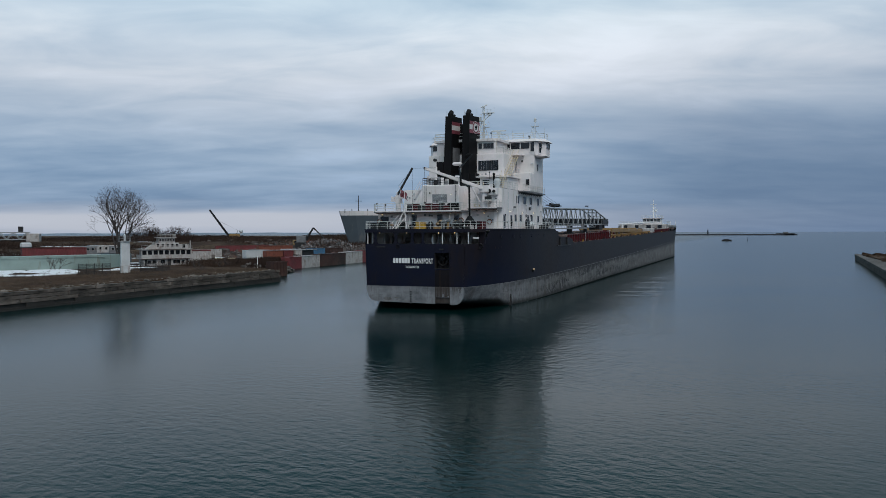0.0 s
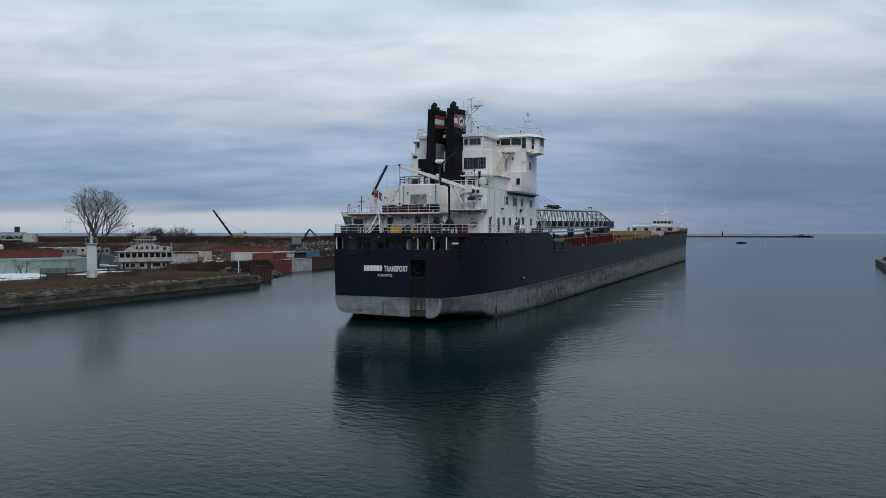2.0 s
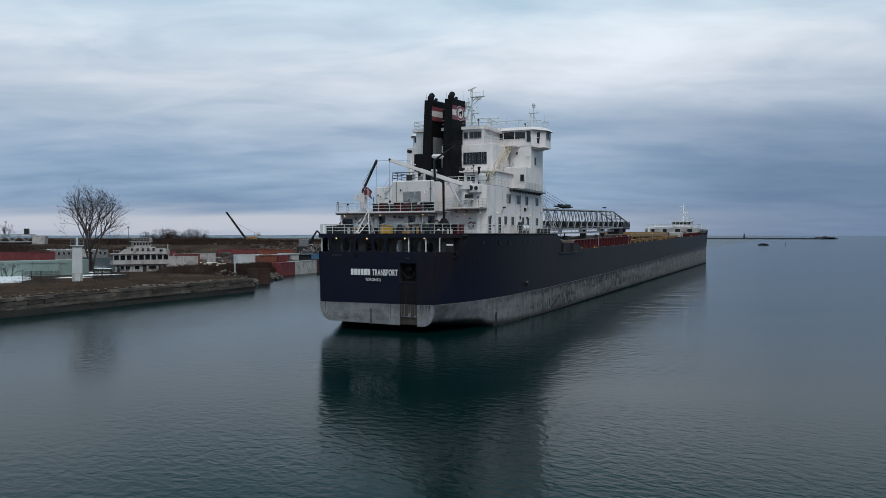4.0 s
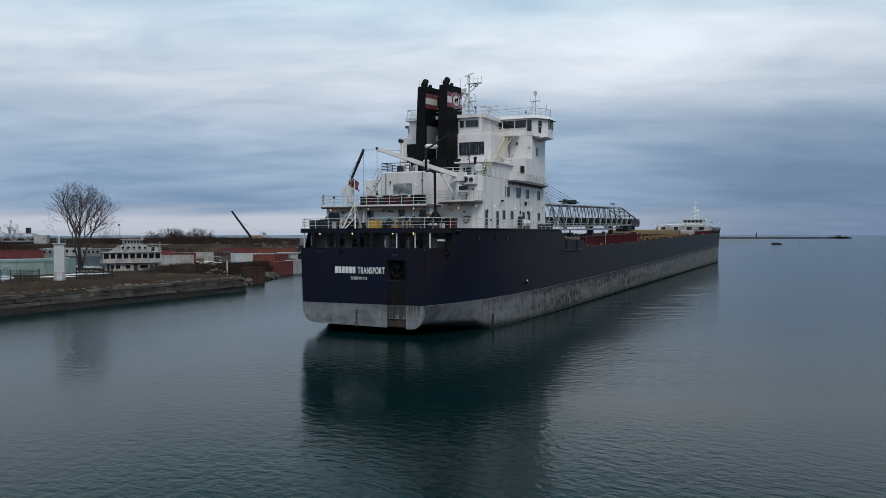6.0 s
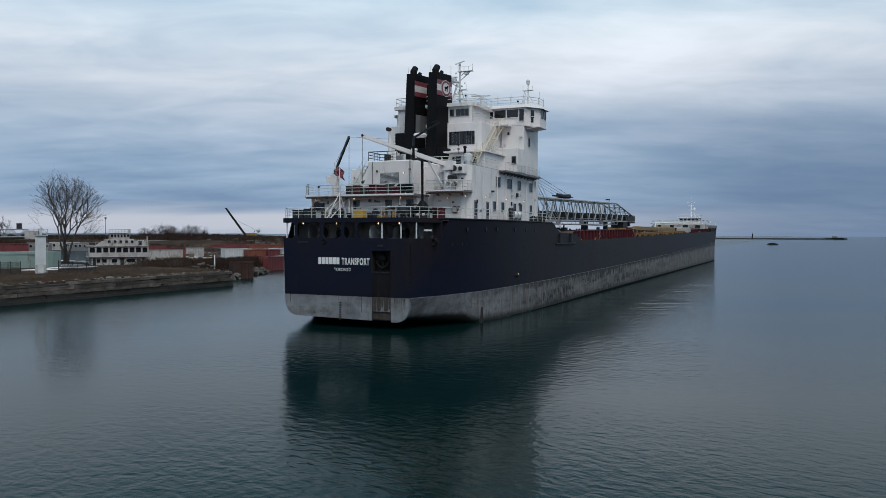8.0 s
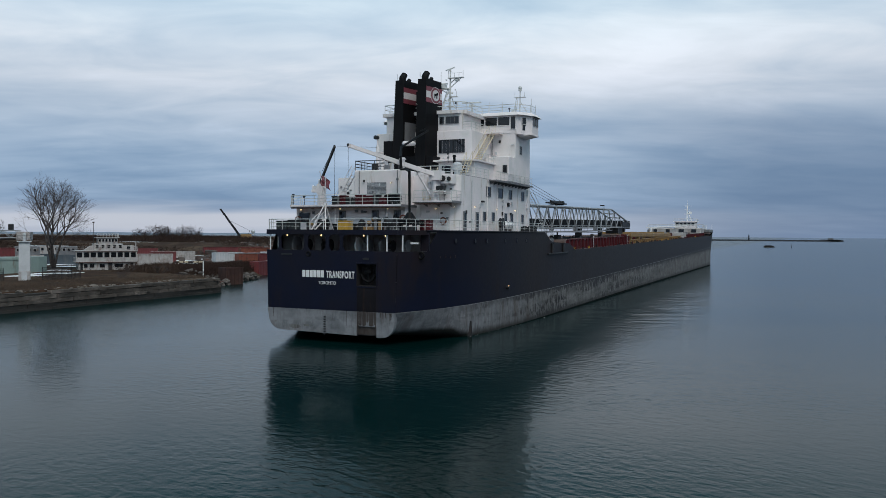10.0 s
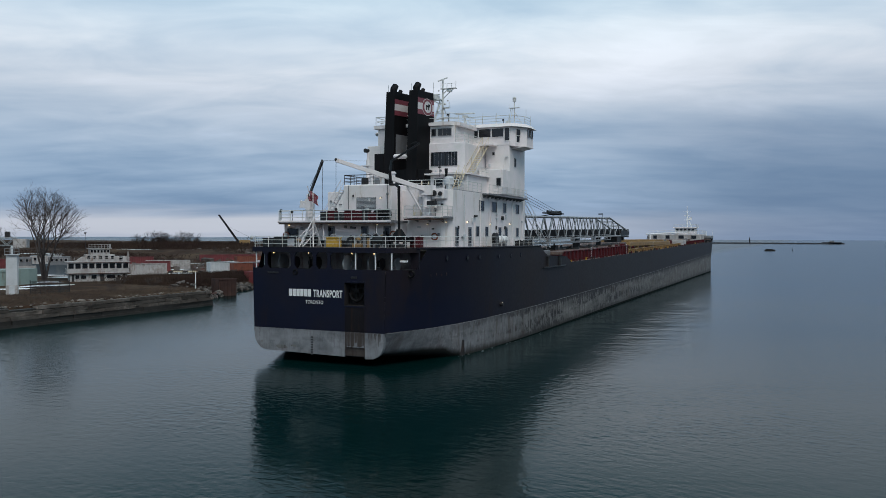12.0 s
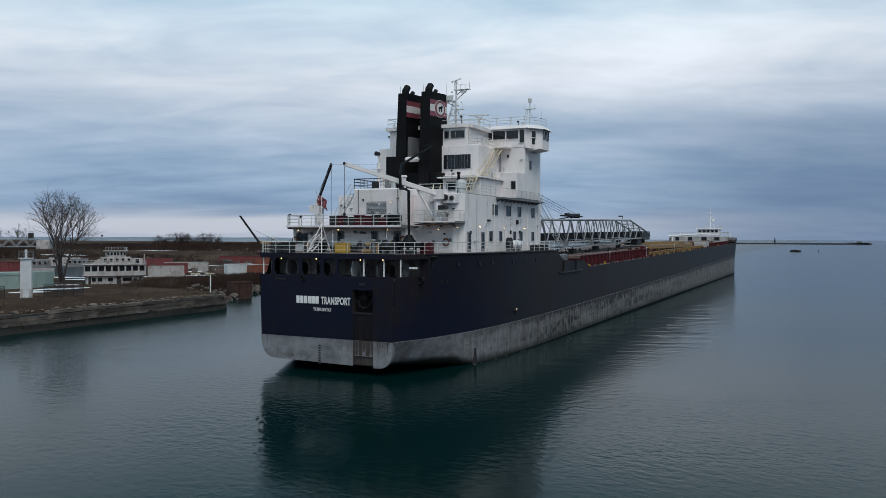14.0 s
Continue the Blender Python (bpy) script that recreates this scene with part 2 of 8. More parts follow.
SLATE = material("slate_blue_hull_paint", (0.060, 0.078, 0.095), 0.55, tone=0.15, scale=0.08, grain=3, wear=(0.13, 0.13, 0.13), wear_amount=0.2, wear_scale=(0.2, 0.2, 0.05))
CONCRETE = material("weathered_concrete", (0.112, 0.094, 0.082), 0.92, tone=0.45, scale=0.6, grain=4, bump=0.12, second=(0.074, 0.060, 0.051), second_scale=0.35, wear=(0.022, 0.018, 0.015), wear_amount=0.55, wear_scale=(0.35, 0.35, 1.8), each=0.35, place=True)
SOIL = material("dead_grass_and_soil", (0.046, 0.028, 0.020), 0.95, tone=0.35, scale=0.12, grain=2.5, bump=0.08, second=(0.085, 0.058, 0.040), second_scale=0.09, wear=(0.030, 0.028, 0.022), wear_amount=0.5, wear_scale=(0.25, 0.25, 0.25), spec=0.05)
STONE = material("rough_grey_rock", (0.085, 0.073, 0.066), 0.9, tone=0.35, scale=0.7, grain=4, bump=0.04, each=0.35, place=True)
SNOW = material("old_snow", (0.70, 0.72, 0.75), 0.8, tone=0.10, scale=0.4, grain=3, bump=0.03)
BARK = material("grey_brown_bark", (0.072, 0.062, 0.060), 0.9, tone=0.3, scale=2, grain=12, bump=0.02, spec=0.05)
BRUSH = material("bare_brown_brush", (0.034, 0.022, 0.019), 0.95, tone=0.45, scale=0.05, grain=1.2, second=(0.054, 0.037, 0.029), second_scale=0.03, spec=0.05)
FARWOOD = material("far_bare_wood", (0.085, 0.075, 0.072), 0.95, tone=0.3, scale=0.05, grain=1.0, spec=0.05)
RUBBER = material("black_rubber", (0.014, 0.014, 0.015), 0.8, tone=0.3, scale=2, grain=9)
CANVAS = material("dull_tarpaulin", (0.011, 0.015, 0.018), 0.8, tone=0.2, scale=1, grain=8)
RUNS = material("rust_stained_plate", (0.0085, 0.0075, 0.010), 0.7, tone=0.35, scale=0.5, grain=4, wear=(0.026, 0.015, 0.011), wear_amount=0.5, wear_scale=(2.2, 1, 0.2), spec=0.15)
RUNS_PALE = material("rust_streaked_grey_plate", (0.044, 0.034, 0.030), 0.7, tone=0.4, scale=0.8, grain=4, wear=(0.030, 0.019, 0.014), wear_amount=0.5, wear_scale=(2.2, 1, 0.4))
GALV = material("pale_galvanised_steel", (0.50, 0.52, 0.54), 0.5, tone=0.12, scale=0.6, grain=7, wear=(0.3, 0.27, 0.24), wear_amount=0.15, wear_scale=(1, 1, 0.3))
# pale blue base colour carries the air haze over the far shore
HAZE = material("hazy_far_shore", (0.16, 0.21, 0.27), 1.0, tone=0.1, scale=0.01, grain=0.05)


def lower_hull_material():
    """Grey lower hull paint: u runs along the ship in metres, v from the paint line (0) to the waterline (1). Scraped navy at the top, vertical streaks, rows of short scuffs and rust."""
    m = bpy.data.materials.new("scraped_grey_hull_paint")
    m.use_nodes = True
    nt = m.node_tree
    bsdf = nt.nodes["Principled BSDF"]
    uv = nt.nodes.new("ShaderNodeUVMap")
    sep = nt.nodes.new("ShaderNodeSeparateXYZ")
    nt.links.new(uv.outputs[0], sep.inputs[0])

    def tex(su, sv, detail=4.0, rough=0.6, off=0.0, warp=0.0):
        mp = nt.nodes.new("ShaderNodeMapping")
        mp.inputs["Scale"].default_value = (su, sv, 1)
        mp.inputs["Location"].default_value = (off, off, 0)
        nt.links.new(uv.outputs[0], mp.inputs[0])
        n = nt.nodes.new("ShaderNodeTexNoise")
        n.inputs["Scale"].default_value, n.inputs["Detail"].default_value, n.inputs["Roughness"].default_value, n.inputs["Distortion"].default_value = 1.0, detail, rough, warp
        nt.links.new(mp.outputs[0], n.inputs["Vector"])
        return n.outputs["Fac"]

    def calc(op, a, b):
        n = nt.nodes.new("ShaderNodeMath")
        n.operation, n.use_clamp = op, False
        for i, v in enumerate((a, b)):
            if isinstance(v, (int, float)):
                n.inputs[i].default_value = v
            else:
                nt.links.new(v, n.inputs[i])
        return n.outputs[0]

    def step(fac, a, b):
        n = nt.nodes.new("ShaderNodeMapRange")
        n.inputs["From Min"].default_value, n.inputs["From Max"].default_value = a, b
        nt.links.new(fac, n.inputs["Value"])
        return n.outputs[0]

    def mix(fac, a, b):
        n = nt.nodes.new("ShaderNodeMix")
        n.data_type = "RGBA"
        for sock, v in ((n.inputs[0], fac), (n.inputs[6], a), (n.inputs[7], b)):
            if isinstance(v, tuple):
                sock.default_value = (*v, 1)
            else:
                nt.links.new(v, sock)
        return n.outputs[2]

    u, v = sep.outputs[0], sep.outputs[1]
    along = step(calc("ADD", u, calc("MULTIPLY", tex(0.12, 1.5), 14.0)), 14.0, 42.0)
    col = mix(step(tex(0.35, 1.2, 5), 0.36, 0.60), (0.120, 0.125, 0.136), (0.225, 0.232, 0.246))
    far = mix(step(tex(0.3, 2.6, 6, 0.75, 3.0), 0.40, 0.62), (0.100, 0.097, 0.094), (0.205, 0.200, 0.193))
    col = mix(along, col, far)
    # streaks running down
    run = step(tex(2.0, 0.35, 6, 0.8, 7.0), 0.52, 0.66)
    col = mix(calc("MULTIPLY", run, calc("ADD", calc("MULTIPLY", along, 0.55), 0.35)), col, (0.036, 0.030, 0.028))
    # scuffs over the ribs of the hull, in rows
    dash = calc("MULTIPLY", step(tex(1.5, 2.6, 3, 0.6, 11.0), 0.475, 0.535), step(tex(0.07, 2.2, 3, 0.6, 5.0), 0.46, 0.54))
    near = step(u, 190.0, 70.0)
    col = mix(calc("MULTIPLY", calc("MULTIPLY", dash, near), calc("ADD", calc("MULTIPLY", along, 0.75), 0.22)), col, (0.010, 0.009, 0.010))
    # frames of the hull showing through as upright lines, and a row of short marks above the water
    def comb(pitch, width):
        n = nt.nodes.new("ShaderNodeMath")
        n.operation = "FRACT"
        nt.links.new(calc("DIVIDE", u, pitch), n.inputs[0])
        return calc("LESS_THAN", n.outputs[0], width)

    frames = calc("MULTIPLY", comb(2.9, 0.07), step(tex(0.35, 0.9, 3, 0.6, 37.0), 0.40, 0.55))
    fine_frames = calc("MULTIPLY", comb(0.97, 0.13), step(tex(0.12, 1.6, 4, 0.65, 41.0), 0.46, 0.56))
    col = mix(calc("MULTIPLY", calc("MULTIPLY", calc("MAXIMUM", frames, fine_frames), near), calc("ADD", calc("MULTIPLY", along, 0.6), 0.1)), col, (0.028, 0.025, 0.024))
    row = calc("MULTIPLY", calc("GREATER_THAN", v, 0.84), calc("LESS_THAN", v, 0.96))
    marks = calc("MULTIPLY", calc("MULTIPLY", row, comb(0.97, 0.6)), step(tex(0.16, 0.3, 3, 0.6, 47.0), 0.42, 0.52))
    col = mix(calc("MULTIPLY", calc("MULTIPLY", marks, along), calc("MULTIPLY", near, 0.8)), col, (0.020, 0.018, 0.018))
    rust = calc("MULTIPLY", step(tex(0.8, 0.5, 6, 0.75, 17.0), 0.50, 0.60), step(tex(0.06, 0.8, 2, 0.5, 23.0), 0.42, 0.55))
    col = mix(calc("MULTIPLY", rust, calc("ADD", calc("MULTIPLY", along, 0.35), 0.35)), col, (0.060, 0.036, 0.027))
    # ragged upper edge and wet foot
    top = step(calc("SUBTRACT", v, calc("MULTIPLY", step(tex(0.9, 0.5, 6, 0.75, 29.0), 0.42, 0.7), 0.42)), 0.05, -0.03)
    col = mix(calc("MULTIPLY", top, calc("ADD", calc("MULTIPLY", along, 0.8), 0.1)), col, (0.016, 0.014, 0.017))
    foot = step(calc("ADD", v, calc("MULTIPLY", tex(0.8, 0.6, 5, 0.7, 31.0), 0.3)), 0.94, 1.12)
    col = mix(foot, col, (0.030, 0.027, 0.024))
    nt.links.new(col, bsdf.inputs["Base Color"])
    bsdf.inputs["Roughness"].default_value = 0.6
    bsdf.inputs["Specular IOR Level"].default_value = 0.25
    return m


def glass_material():
    m = bpy.data.materials.new("dark_window_glass")
    m.use_nodes = True
    b = m.node_tree.nodes["Principled BSDF"]
    b.inputs["Base Color"].default_value, b.inputs["Roughness"].default_value = (0.010, 0.012, 0.015, 1), 0.08
    return m


def lamp_material():
    m = bpy.data.materials.new("lit_deck_lamp")
    m.use_nodes = True
    b = m.node_tree.nodes["Principled BSDF"]
    b.inputs["Emission Color"].default_value, b.inputs["Emission Strength"].default_value = (1.0, 0.66, 0.30, 1), 2.2
    return m


def water_material():
    m = bpy.data.materials.new("harbour_water")
    m.use_nodes = True
    nt = m.node_tree
    b = nt.nodes["Principled BSDF"]
    b.inputs["Base Color"].default_value = WATER_COLOUR
    b.inputs["IOR"].default_value = 1.160
    b.inputs["Specular IOR Level"].default_value = 0.5
    coord = nt.nodes.new("ShaderNodeTexCoord")

    def waves(scale, ratio, turn, detail, warp):
        """Crests ratio times longer than they are wide, lying at an angle to the x axis."""
        mp = nt.nodes.new("ShaderNodeMapping")
        mp.vector_type = "TEXTURE"
        mp.inputs["Rotation"].default_value = (0, 0, radians(turn))
        mp.inputs["Scale"].default_value = (ratio, 1, 1)
        nt.links.new(coord.outputs["Object"], mp.inputs[0])
        n = nt.nodes.new("ShaderNodeTexNoise")
        n.inputs["Scale"].default_value, n.inputs["Detail"].default_value, n.inputs["Distortion"].default_value = scale, detail, warp
        nt.links.new(mp.outputs[0], n.inputs["Vector"])
        return n.outputs["Fac"]

    def bumped(height, dist, strength, before=None):
        bp = nt.nodes.new("ShaderNodeBump")
        bp.inputs["Distance"].default_value = dist
        if isinstance(strength, float):
            bp.inputs["Strength"].default_value = strength
        else:
            nt.links.new(strength, bp.inputs["Strength"])
        nt.links.new(height, bp.inputs["Height"])
        if before:
            nt.links.new(before, bp.inputs["Normal"])
        return bp.outputs[0]

    # the basin beside the pier is ruffled by the wind, the lee of the ship is smoother
    place = nt.nodes.new("ShaderNodeSeparateXYZ")
    nt.links.new(coord.outputs["Object"], place.inputs[0])
    ruffle = nt.nodes.new("ShaderNodeMapRange")
    ruffle.inputs["From Min"].default_value, ruffle.inputs["From Max"].default_value = -14.0, -36.0
    ruffle.inputs["To Min"].default_value, ruffle.inputs["To Max"].default_value = 0.13, 0.22
    nt.links.new(place.outputs["X"], ruffle.inputs["Value"])
    nt.links.new(ruffle.outputs[0], b.inputs["Roughness"])
    # ripples come in patches, as breaths of wind touch the surface
    patch = nt.nodes.new("ShaderNodeMapRange")
    patch.inputs["From Min"].default_value, patch.inputs["From Max"].default_value = 0.35, 0.65
    patch.inputs["To Min"].default_value, patch.inputs["To Max"].default_value = 0.22, 1.0
    nt.links.new(waves(0.045, 2.2, 20, 3.0, 0.5), patch.inputs["Value"])
    # the wash that the ship leaves along its starboard quarter
    away = nt.nodes.new("ShaderNodeMapping")
    away.vector_type = "TEXTURE"
    away.inputs["Location"].default_value, away.inputs["Rotation"].default_value, away.inputs["Scale"].default_value = (20, 60, 0), (0, 0, radians(-4)), (13, 60, 1)
    nt.links.new(coord.outputs["Object"], away.inputs[0])
    length = nt.nodes.new("ShaderNodeVectorMath")
    length.operation = "LENGTH"
    nt.links.new(away.outputs[0], length.inputs[0])
    wash = nt.nodes.new("ShaderNodeMapRange")
    wash.inputs["From Min"].default_value, wash.inputs["From Max"].default_value = 1.0, 0.35
    nt.links.new(length.outputs["Value"], wash.inputs["Value"])
    n0 = bumped(waves(0.34, 3.6, 14, 2.0, 0.5), WAVE_WASH, wash.outputs[0])
    gust = nt.nodes.new("ShaderNodeMapRange")
    gust.inputs["From Min"].default_value, gust.inputs["From Max"].default_value = -16.0, -40.0
    nt.links.new(place.outputs["X"], gust.inputs["Value"])
    n0 = bumped(waves(1.3, 1.6, 10, 2.0, 0.3), WAVE_BASIN, gust.outputs[0], n0)
    n1 = bumped(waves(0.42, 1.8, 14, 1.5, 0.2), WAVE_LONG, patch.outputs[0], n0)
    n2 = bumped(waves(1.8, 1.5, -16, 1.5, 0.4), WAVE_MID, patch.outputs[0], n1)
    n3 = bumped(waves(4.4, 1.4, -10, 1.5, 0.3), WAVE_SHORT, patch.outputs[0], n2)
    nt.links.new(n3, b.inputs["Normal"])
    return m


WATER_COLOUR = (0.0006, 0.0122, 0.0122, 1)
WAVE_LONG, WAVE_MID, WAVE_SHORT, WAVE_WASH, WAVE_BASIN = 0.015, 0.042, 0.010, 0.15, 0.07
GLASS, LAMP, WATER, LOWER = glass_material(), lamp_material(), water_material(), lower_hull_material()


# ---- shapes ----
def part(name, bm, mat, parent=None, label="", smooth=False):
    me = bpy.data.meshes.new(name)
    bmesh.ops.recalc_face_normals(bm, faces=bm.faces)
    if smooth:
        for f in bm.faces:
            f.smooth = True
    bm.to_mesh(me)
    bm.free()
    me.materials.append(mat)
    ob = new(name, me)
    if parent:
        ob.parent = parent
    if label:
        tagged(ob, label)
    return ob


def thing(name, label, category, at=(0, 0, 0), turn=0.0, group="", kind=""):
    ob = new(name)
    ob.empty_display_size = 0.5
    ob.matrix_basis = pose(*at, 0, 0, turn)
    return tagged(ob, label, category, group, kind)


def again(ob, parent, m, name=None):
    """One more object on the mesh of a part."""
    o = new(name or ob.name.split(".")[0], ob.data)
    o.parent = parent
    o.matrix_basis = m
    if ob.get("label"):
        tagged(o, ob["label"])
    return o


def box(bm, x0, x1, y0, y1, z0, z1, m=None):
    vs = [bm.verts.new((x, y, z)) for z in (z0, z1) for x, y in ((x0, y0), (x1, y0), (x1, y1), (x0, y1))]
    for f in ((3, 2, 1, 0), (4, 5, 6, 7), (0, 1, 5, 4), (1, 2, 6, 5), (2, 3, 7, 6), (3, 0, 4, 7)):
        bm.faces.new([vs[i] for i in f])
    if m is not None:
        bmesh.ops.transform(bm, matrix=m, verts=vs)
    return vs


def prism(bm, poly, z0, z1, top=None):
    """An upright solid on a plan polygon; top: another polygon for its upper face."""
    a = [bm.verts.new((x, y, z0)) for x, y in poly]
    b = [bm.verts.new((x, y, z1)) for x, y in (top or poly)]
    bm.faces.new(a[::-1])
    bm.faces.new(b)
    for i in range(len(a)):
        j = (i + 1) % len(a)
        bm.faces.new((a[i], a[j], b[j], b[i]))


def rod(bm, p, q, r, r2=None, n=6):
    p, q = Vector(p), Vector(q)
    d = q - p
    if d.length < 1e-6:
        return
    u = d.orthogonal().normalized()
    v = d.normalized().cross(u)
    r2 = r if r2 is None else r2
    ring = [(math.cos(2 * math.pi * i / n), math.sin(2 * math.pi * i / n)) for i in range(n)]
    a = [bm.verts.new(p + (u * c + v * s) * r) for c, s in ring]
    b = [bm.verts.new(q + (u * c + v * s) * r2) for c, s in ring]
    for i in range(n):
        j = (i + 1) % n
        bm.faces.new((a[i], a[j], b[j], b[i]))
    bm.faces.new(a[::-1])
    bm.faces.new(b)


def tube(bm, pts, r, n=8):
    """One unbroken round bar along a line of points."""
    pts = [Vector(p) for p in pts]
    rings = []
    ref = None
    for i, p in enumerate(pts):
        d0 = (p - pts[i - 1]).normalized() if i else (pts[1] - p).normalized()
        d1 = (pts[i + 1] - p).normalized() if i + 1 < len(pts) else d0
        d = (d0 + d1)
        d = d.normalized() if d.length > 1e-4 else d1
        u = d.orthogonal().normalized() if ref is None else (ref - d * ref.dot(d)).normalized()
        ref = u
        v = d.cross(u)
        k = 1 / max(0.5, d.dot(d1))
        rings.append([bm.verts.new(p + (u * math.cos(2 * math.pi * j / n) + v * math.sin(2 * math.pi * j / n)) * r * k) for j in range(n)])
    for a, b in zip(rings, rings[1:]):
        for j in range(n):
            bm.faces.new((a[j], a[(j + 1) % n], b[(j + 1) % n], b[j]))
    bm.faces.new(rings[0][::-1])
    bm.faces.new(rings[-1])


def ball(bm, c, r, squash=1.0, n=12):
    bmesh.ops.create_uvsphere(bm, u_segments=n, v_segments=max(6, n // 2), radius=r, matrix=Matrix.Translation(c) @ Matrix.Diagonal((1, 1, squash, 1)))


def bevelled(bm, w, seg=1):
    bmesh.ops.bevel(bm, geom=[e for e in bm.edges], offset=w, segments=seg, affect="EDGES", clamp_overlap=True)
    return bm


def bx(x0, x1, y0, y1, z0, z1, bev=0.0):
    bm = bmesh.new()
    box(bm, x0, x1, y0, y1, z0, z1)
    return bevelled(bm, bev) if bev else bm


def railing(parent, pts, height=1.05, bars=3, spacing=1.5, mat=None, r=0.03, posts=True):
    """Rails along a line of points on the deck edge, with a post of its own every so often."""
    mat = mat or RAIL
    bm = bmesh.new()
    tube(bm, [Vector(p) + Vector((0, 0, height)) for p in pts], r * 1.25, 5)
    ob = part("railing", bm, mat, parent)
    for k in range(bars - 1):
        z = height * (k + 1) / bars
        bm = bmesh.new()
        tube(bm, [Vector(p) + Vector((0, 0, z)) for p in pts], r * 0.8, 5)
        part("bar", bm, mat, ob)
    if not posts:
        return ob
    pb = bmesh.new()
    rod(pb, (0, 0, 0), (0, 0, height), r * 1.2, n=5)
    first = part("post", pb, mat, ob)
    first.matrix_basis = Matrix.Translation(pts[0])
    for p, q in zip(pts, pts[1:]):
        p, q = Vector(p), Vector(q)
        n = max(1, round((q - p).length / spacing))
        for i in range(1, n + 1):
            again(first, ob, Matrix.Translation(p.lerp(q, i / n)))
    return ob


def window(parent, x, y, z, w, h, face="aft", frame_mat=None, name="window", panes=1, bar=0.06):
    """A framed pane standing a little proud of a wall; face: aft looks to -y, side to +x, port to -x."""
    turn = {"aft": 0, "side": 90, "port": -90, "fore": 180}[face]
    m = pose(x, y, z, 0, 0, turn)
    bm = bmesh.new()
    for x0, x1, z0, z1 in ((-w / 2 - bar, -w / 2, -h / 2 - bar, h / 2 + bar), (w / 2, w / 2 + bar, -h / 2 - bar, h / 2 + bar), (-w / 2, w / 2, h / 2, h / 2 + bar), (-w / 2, w / 2, -h / 2 - bar, -h / 2)):
        box(bm, x0, x1, -0.07, 0.02, z0, z1)
    fr = part(name, bm, frame_mat or WHITE, parent)
    fr.matrix_basis = m
    pw = w / panes
    for i in range(panes):
        pn = part("pane", bx(-w / 2 + i * pw + (0.016 if i else 0), -w / 2 + (i + 1) * pw - (0.016 if i < panes - 1 else 0), -0.025, -0.005, -h / 2, h / 2), GLASS, fr)
    return fr


# ---- water ----
bm = bmesh.new()
vs = [bm.verts.new(p) for p in ((-5200, -5200, 0), (5200, -5200, 0), (5200, 5200, 0), (-5200, 5200, 0))]
bm.faces.new(vs)
tagged(part("water", bm, WATER), "calm blue-green harbour water with small ripples", "water", kind="structure")

# ---- ship: hull ----
ship = thing("bulk_carrier", "dark navy bulk carrier with grey lower hull and white superstructure", "ship")
HD = ([0, 1, 3, 6, 10, 15, 20, 240, 246, 251, 256, 260, 262], [7.35, 7.9, 8.9, 9.9, 10.8, 11.35, 11.5, 11.5, 10.6, 8.8, 6, 3, 0.4])
HB = ([0, 3, 6, 10, 15, 22, 30, 238, 244, 250, 255, 259, 261], [7.15, 8.4, 9.4, 10.3, 11.0, 11.4, 11.5, 11.5, 10.2, 7.5, 4.5, 2, 0.3])
HW = ([0, 3, 6, 10, 15, 22, 30, 236, 243, 250, 256, 259], [6.5, 7.7, 8.9, 10.3, 10.9, 11.3, 11.5, 11.5, 9.5, 6, 2.5, 0.3])
BOTTOM = ([0, 4, 8, 11, 14, 20], [0.95, 0.6, 0.2, -0.6, -2, -3])
BAND_Z = ([0, 20, 37, 67, 120, 234, 262], [3.1, 3.4, 3.5, 3.8, 4.5, 6.4, 6.9])
SIDE_Z = ([0, 32.6, 33.4, 35.2, 36.4, 44.8, 46.4, 48, 67, 120, 234, 240, 262], [10.85, 10.85, 10.7, 9.85, 9.55, 9.3, 8.9, 8.37, 8.58, 9.2, 10.5, 11.5, 12.2])
POOP_Z = 10.85


def at(curve, y):
    return float(np.interp(y, *curve))


def main_z(y):
    return 8.3 + 0.0116 * (y - 48)


STATIONS = [0, 1, 2, 3, 4.5, 6, 8, 10, 12, 15, 18, 22, 27, 32.6, 33.4, 34.3, 35.2, 36.4, 40, 44.8, 46.4, 48, 56, 67, 80, 95, 120, 150, 180, 210, 234, 240, 244, 248, 252, 256, 259, 261, 262]


def loft(rows_of_points):
    """A skin over rows of points, each row mirrored to port."""
    bm = bmesh.new()
    for side in (1, -1):
        grid = [[bm.verts.new((x * side, y, z)) for x, y, z in row] for row in rows_of_points]
        for a, b in zip(grid, grid[1:]):
            for i in range(len(a) - 1):
                q = (a[i], b[i], b[i + 1], a[i + 1])
                bm.faces.new(q if side == 1 else q[::-1])
    bmesh.ops.remove_doubles(bm, verts=bm.verts, dist=0.001)
    return bm


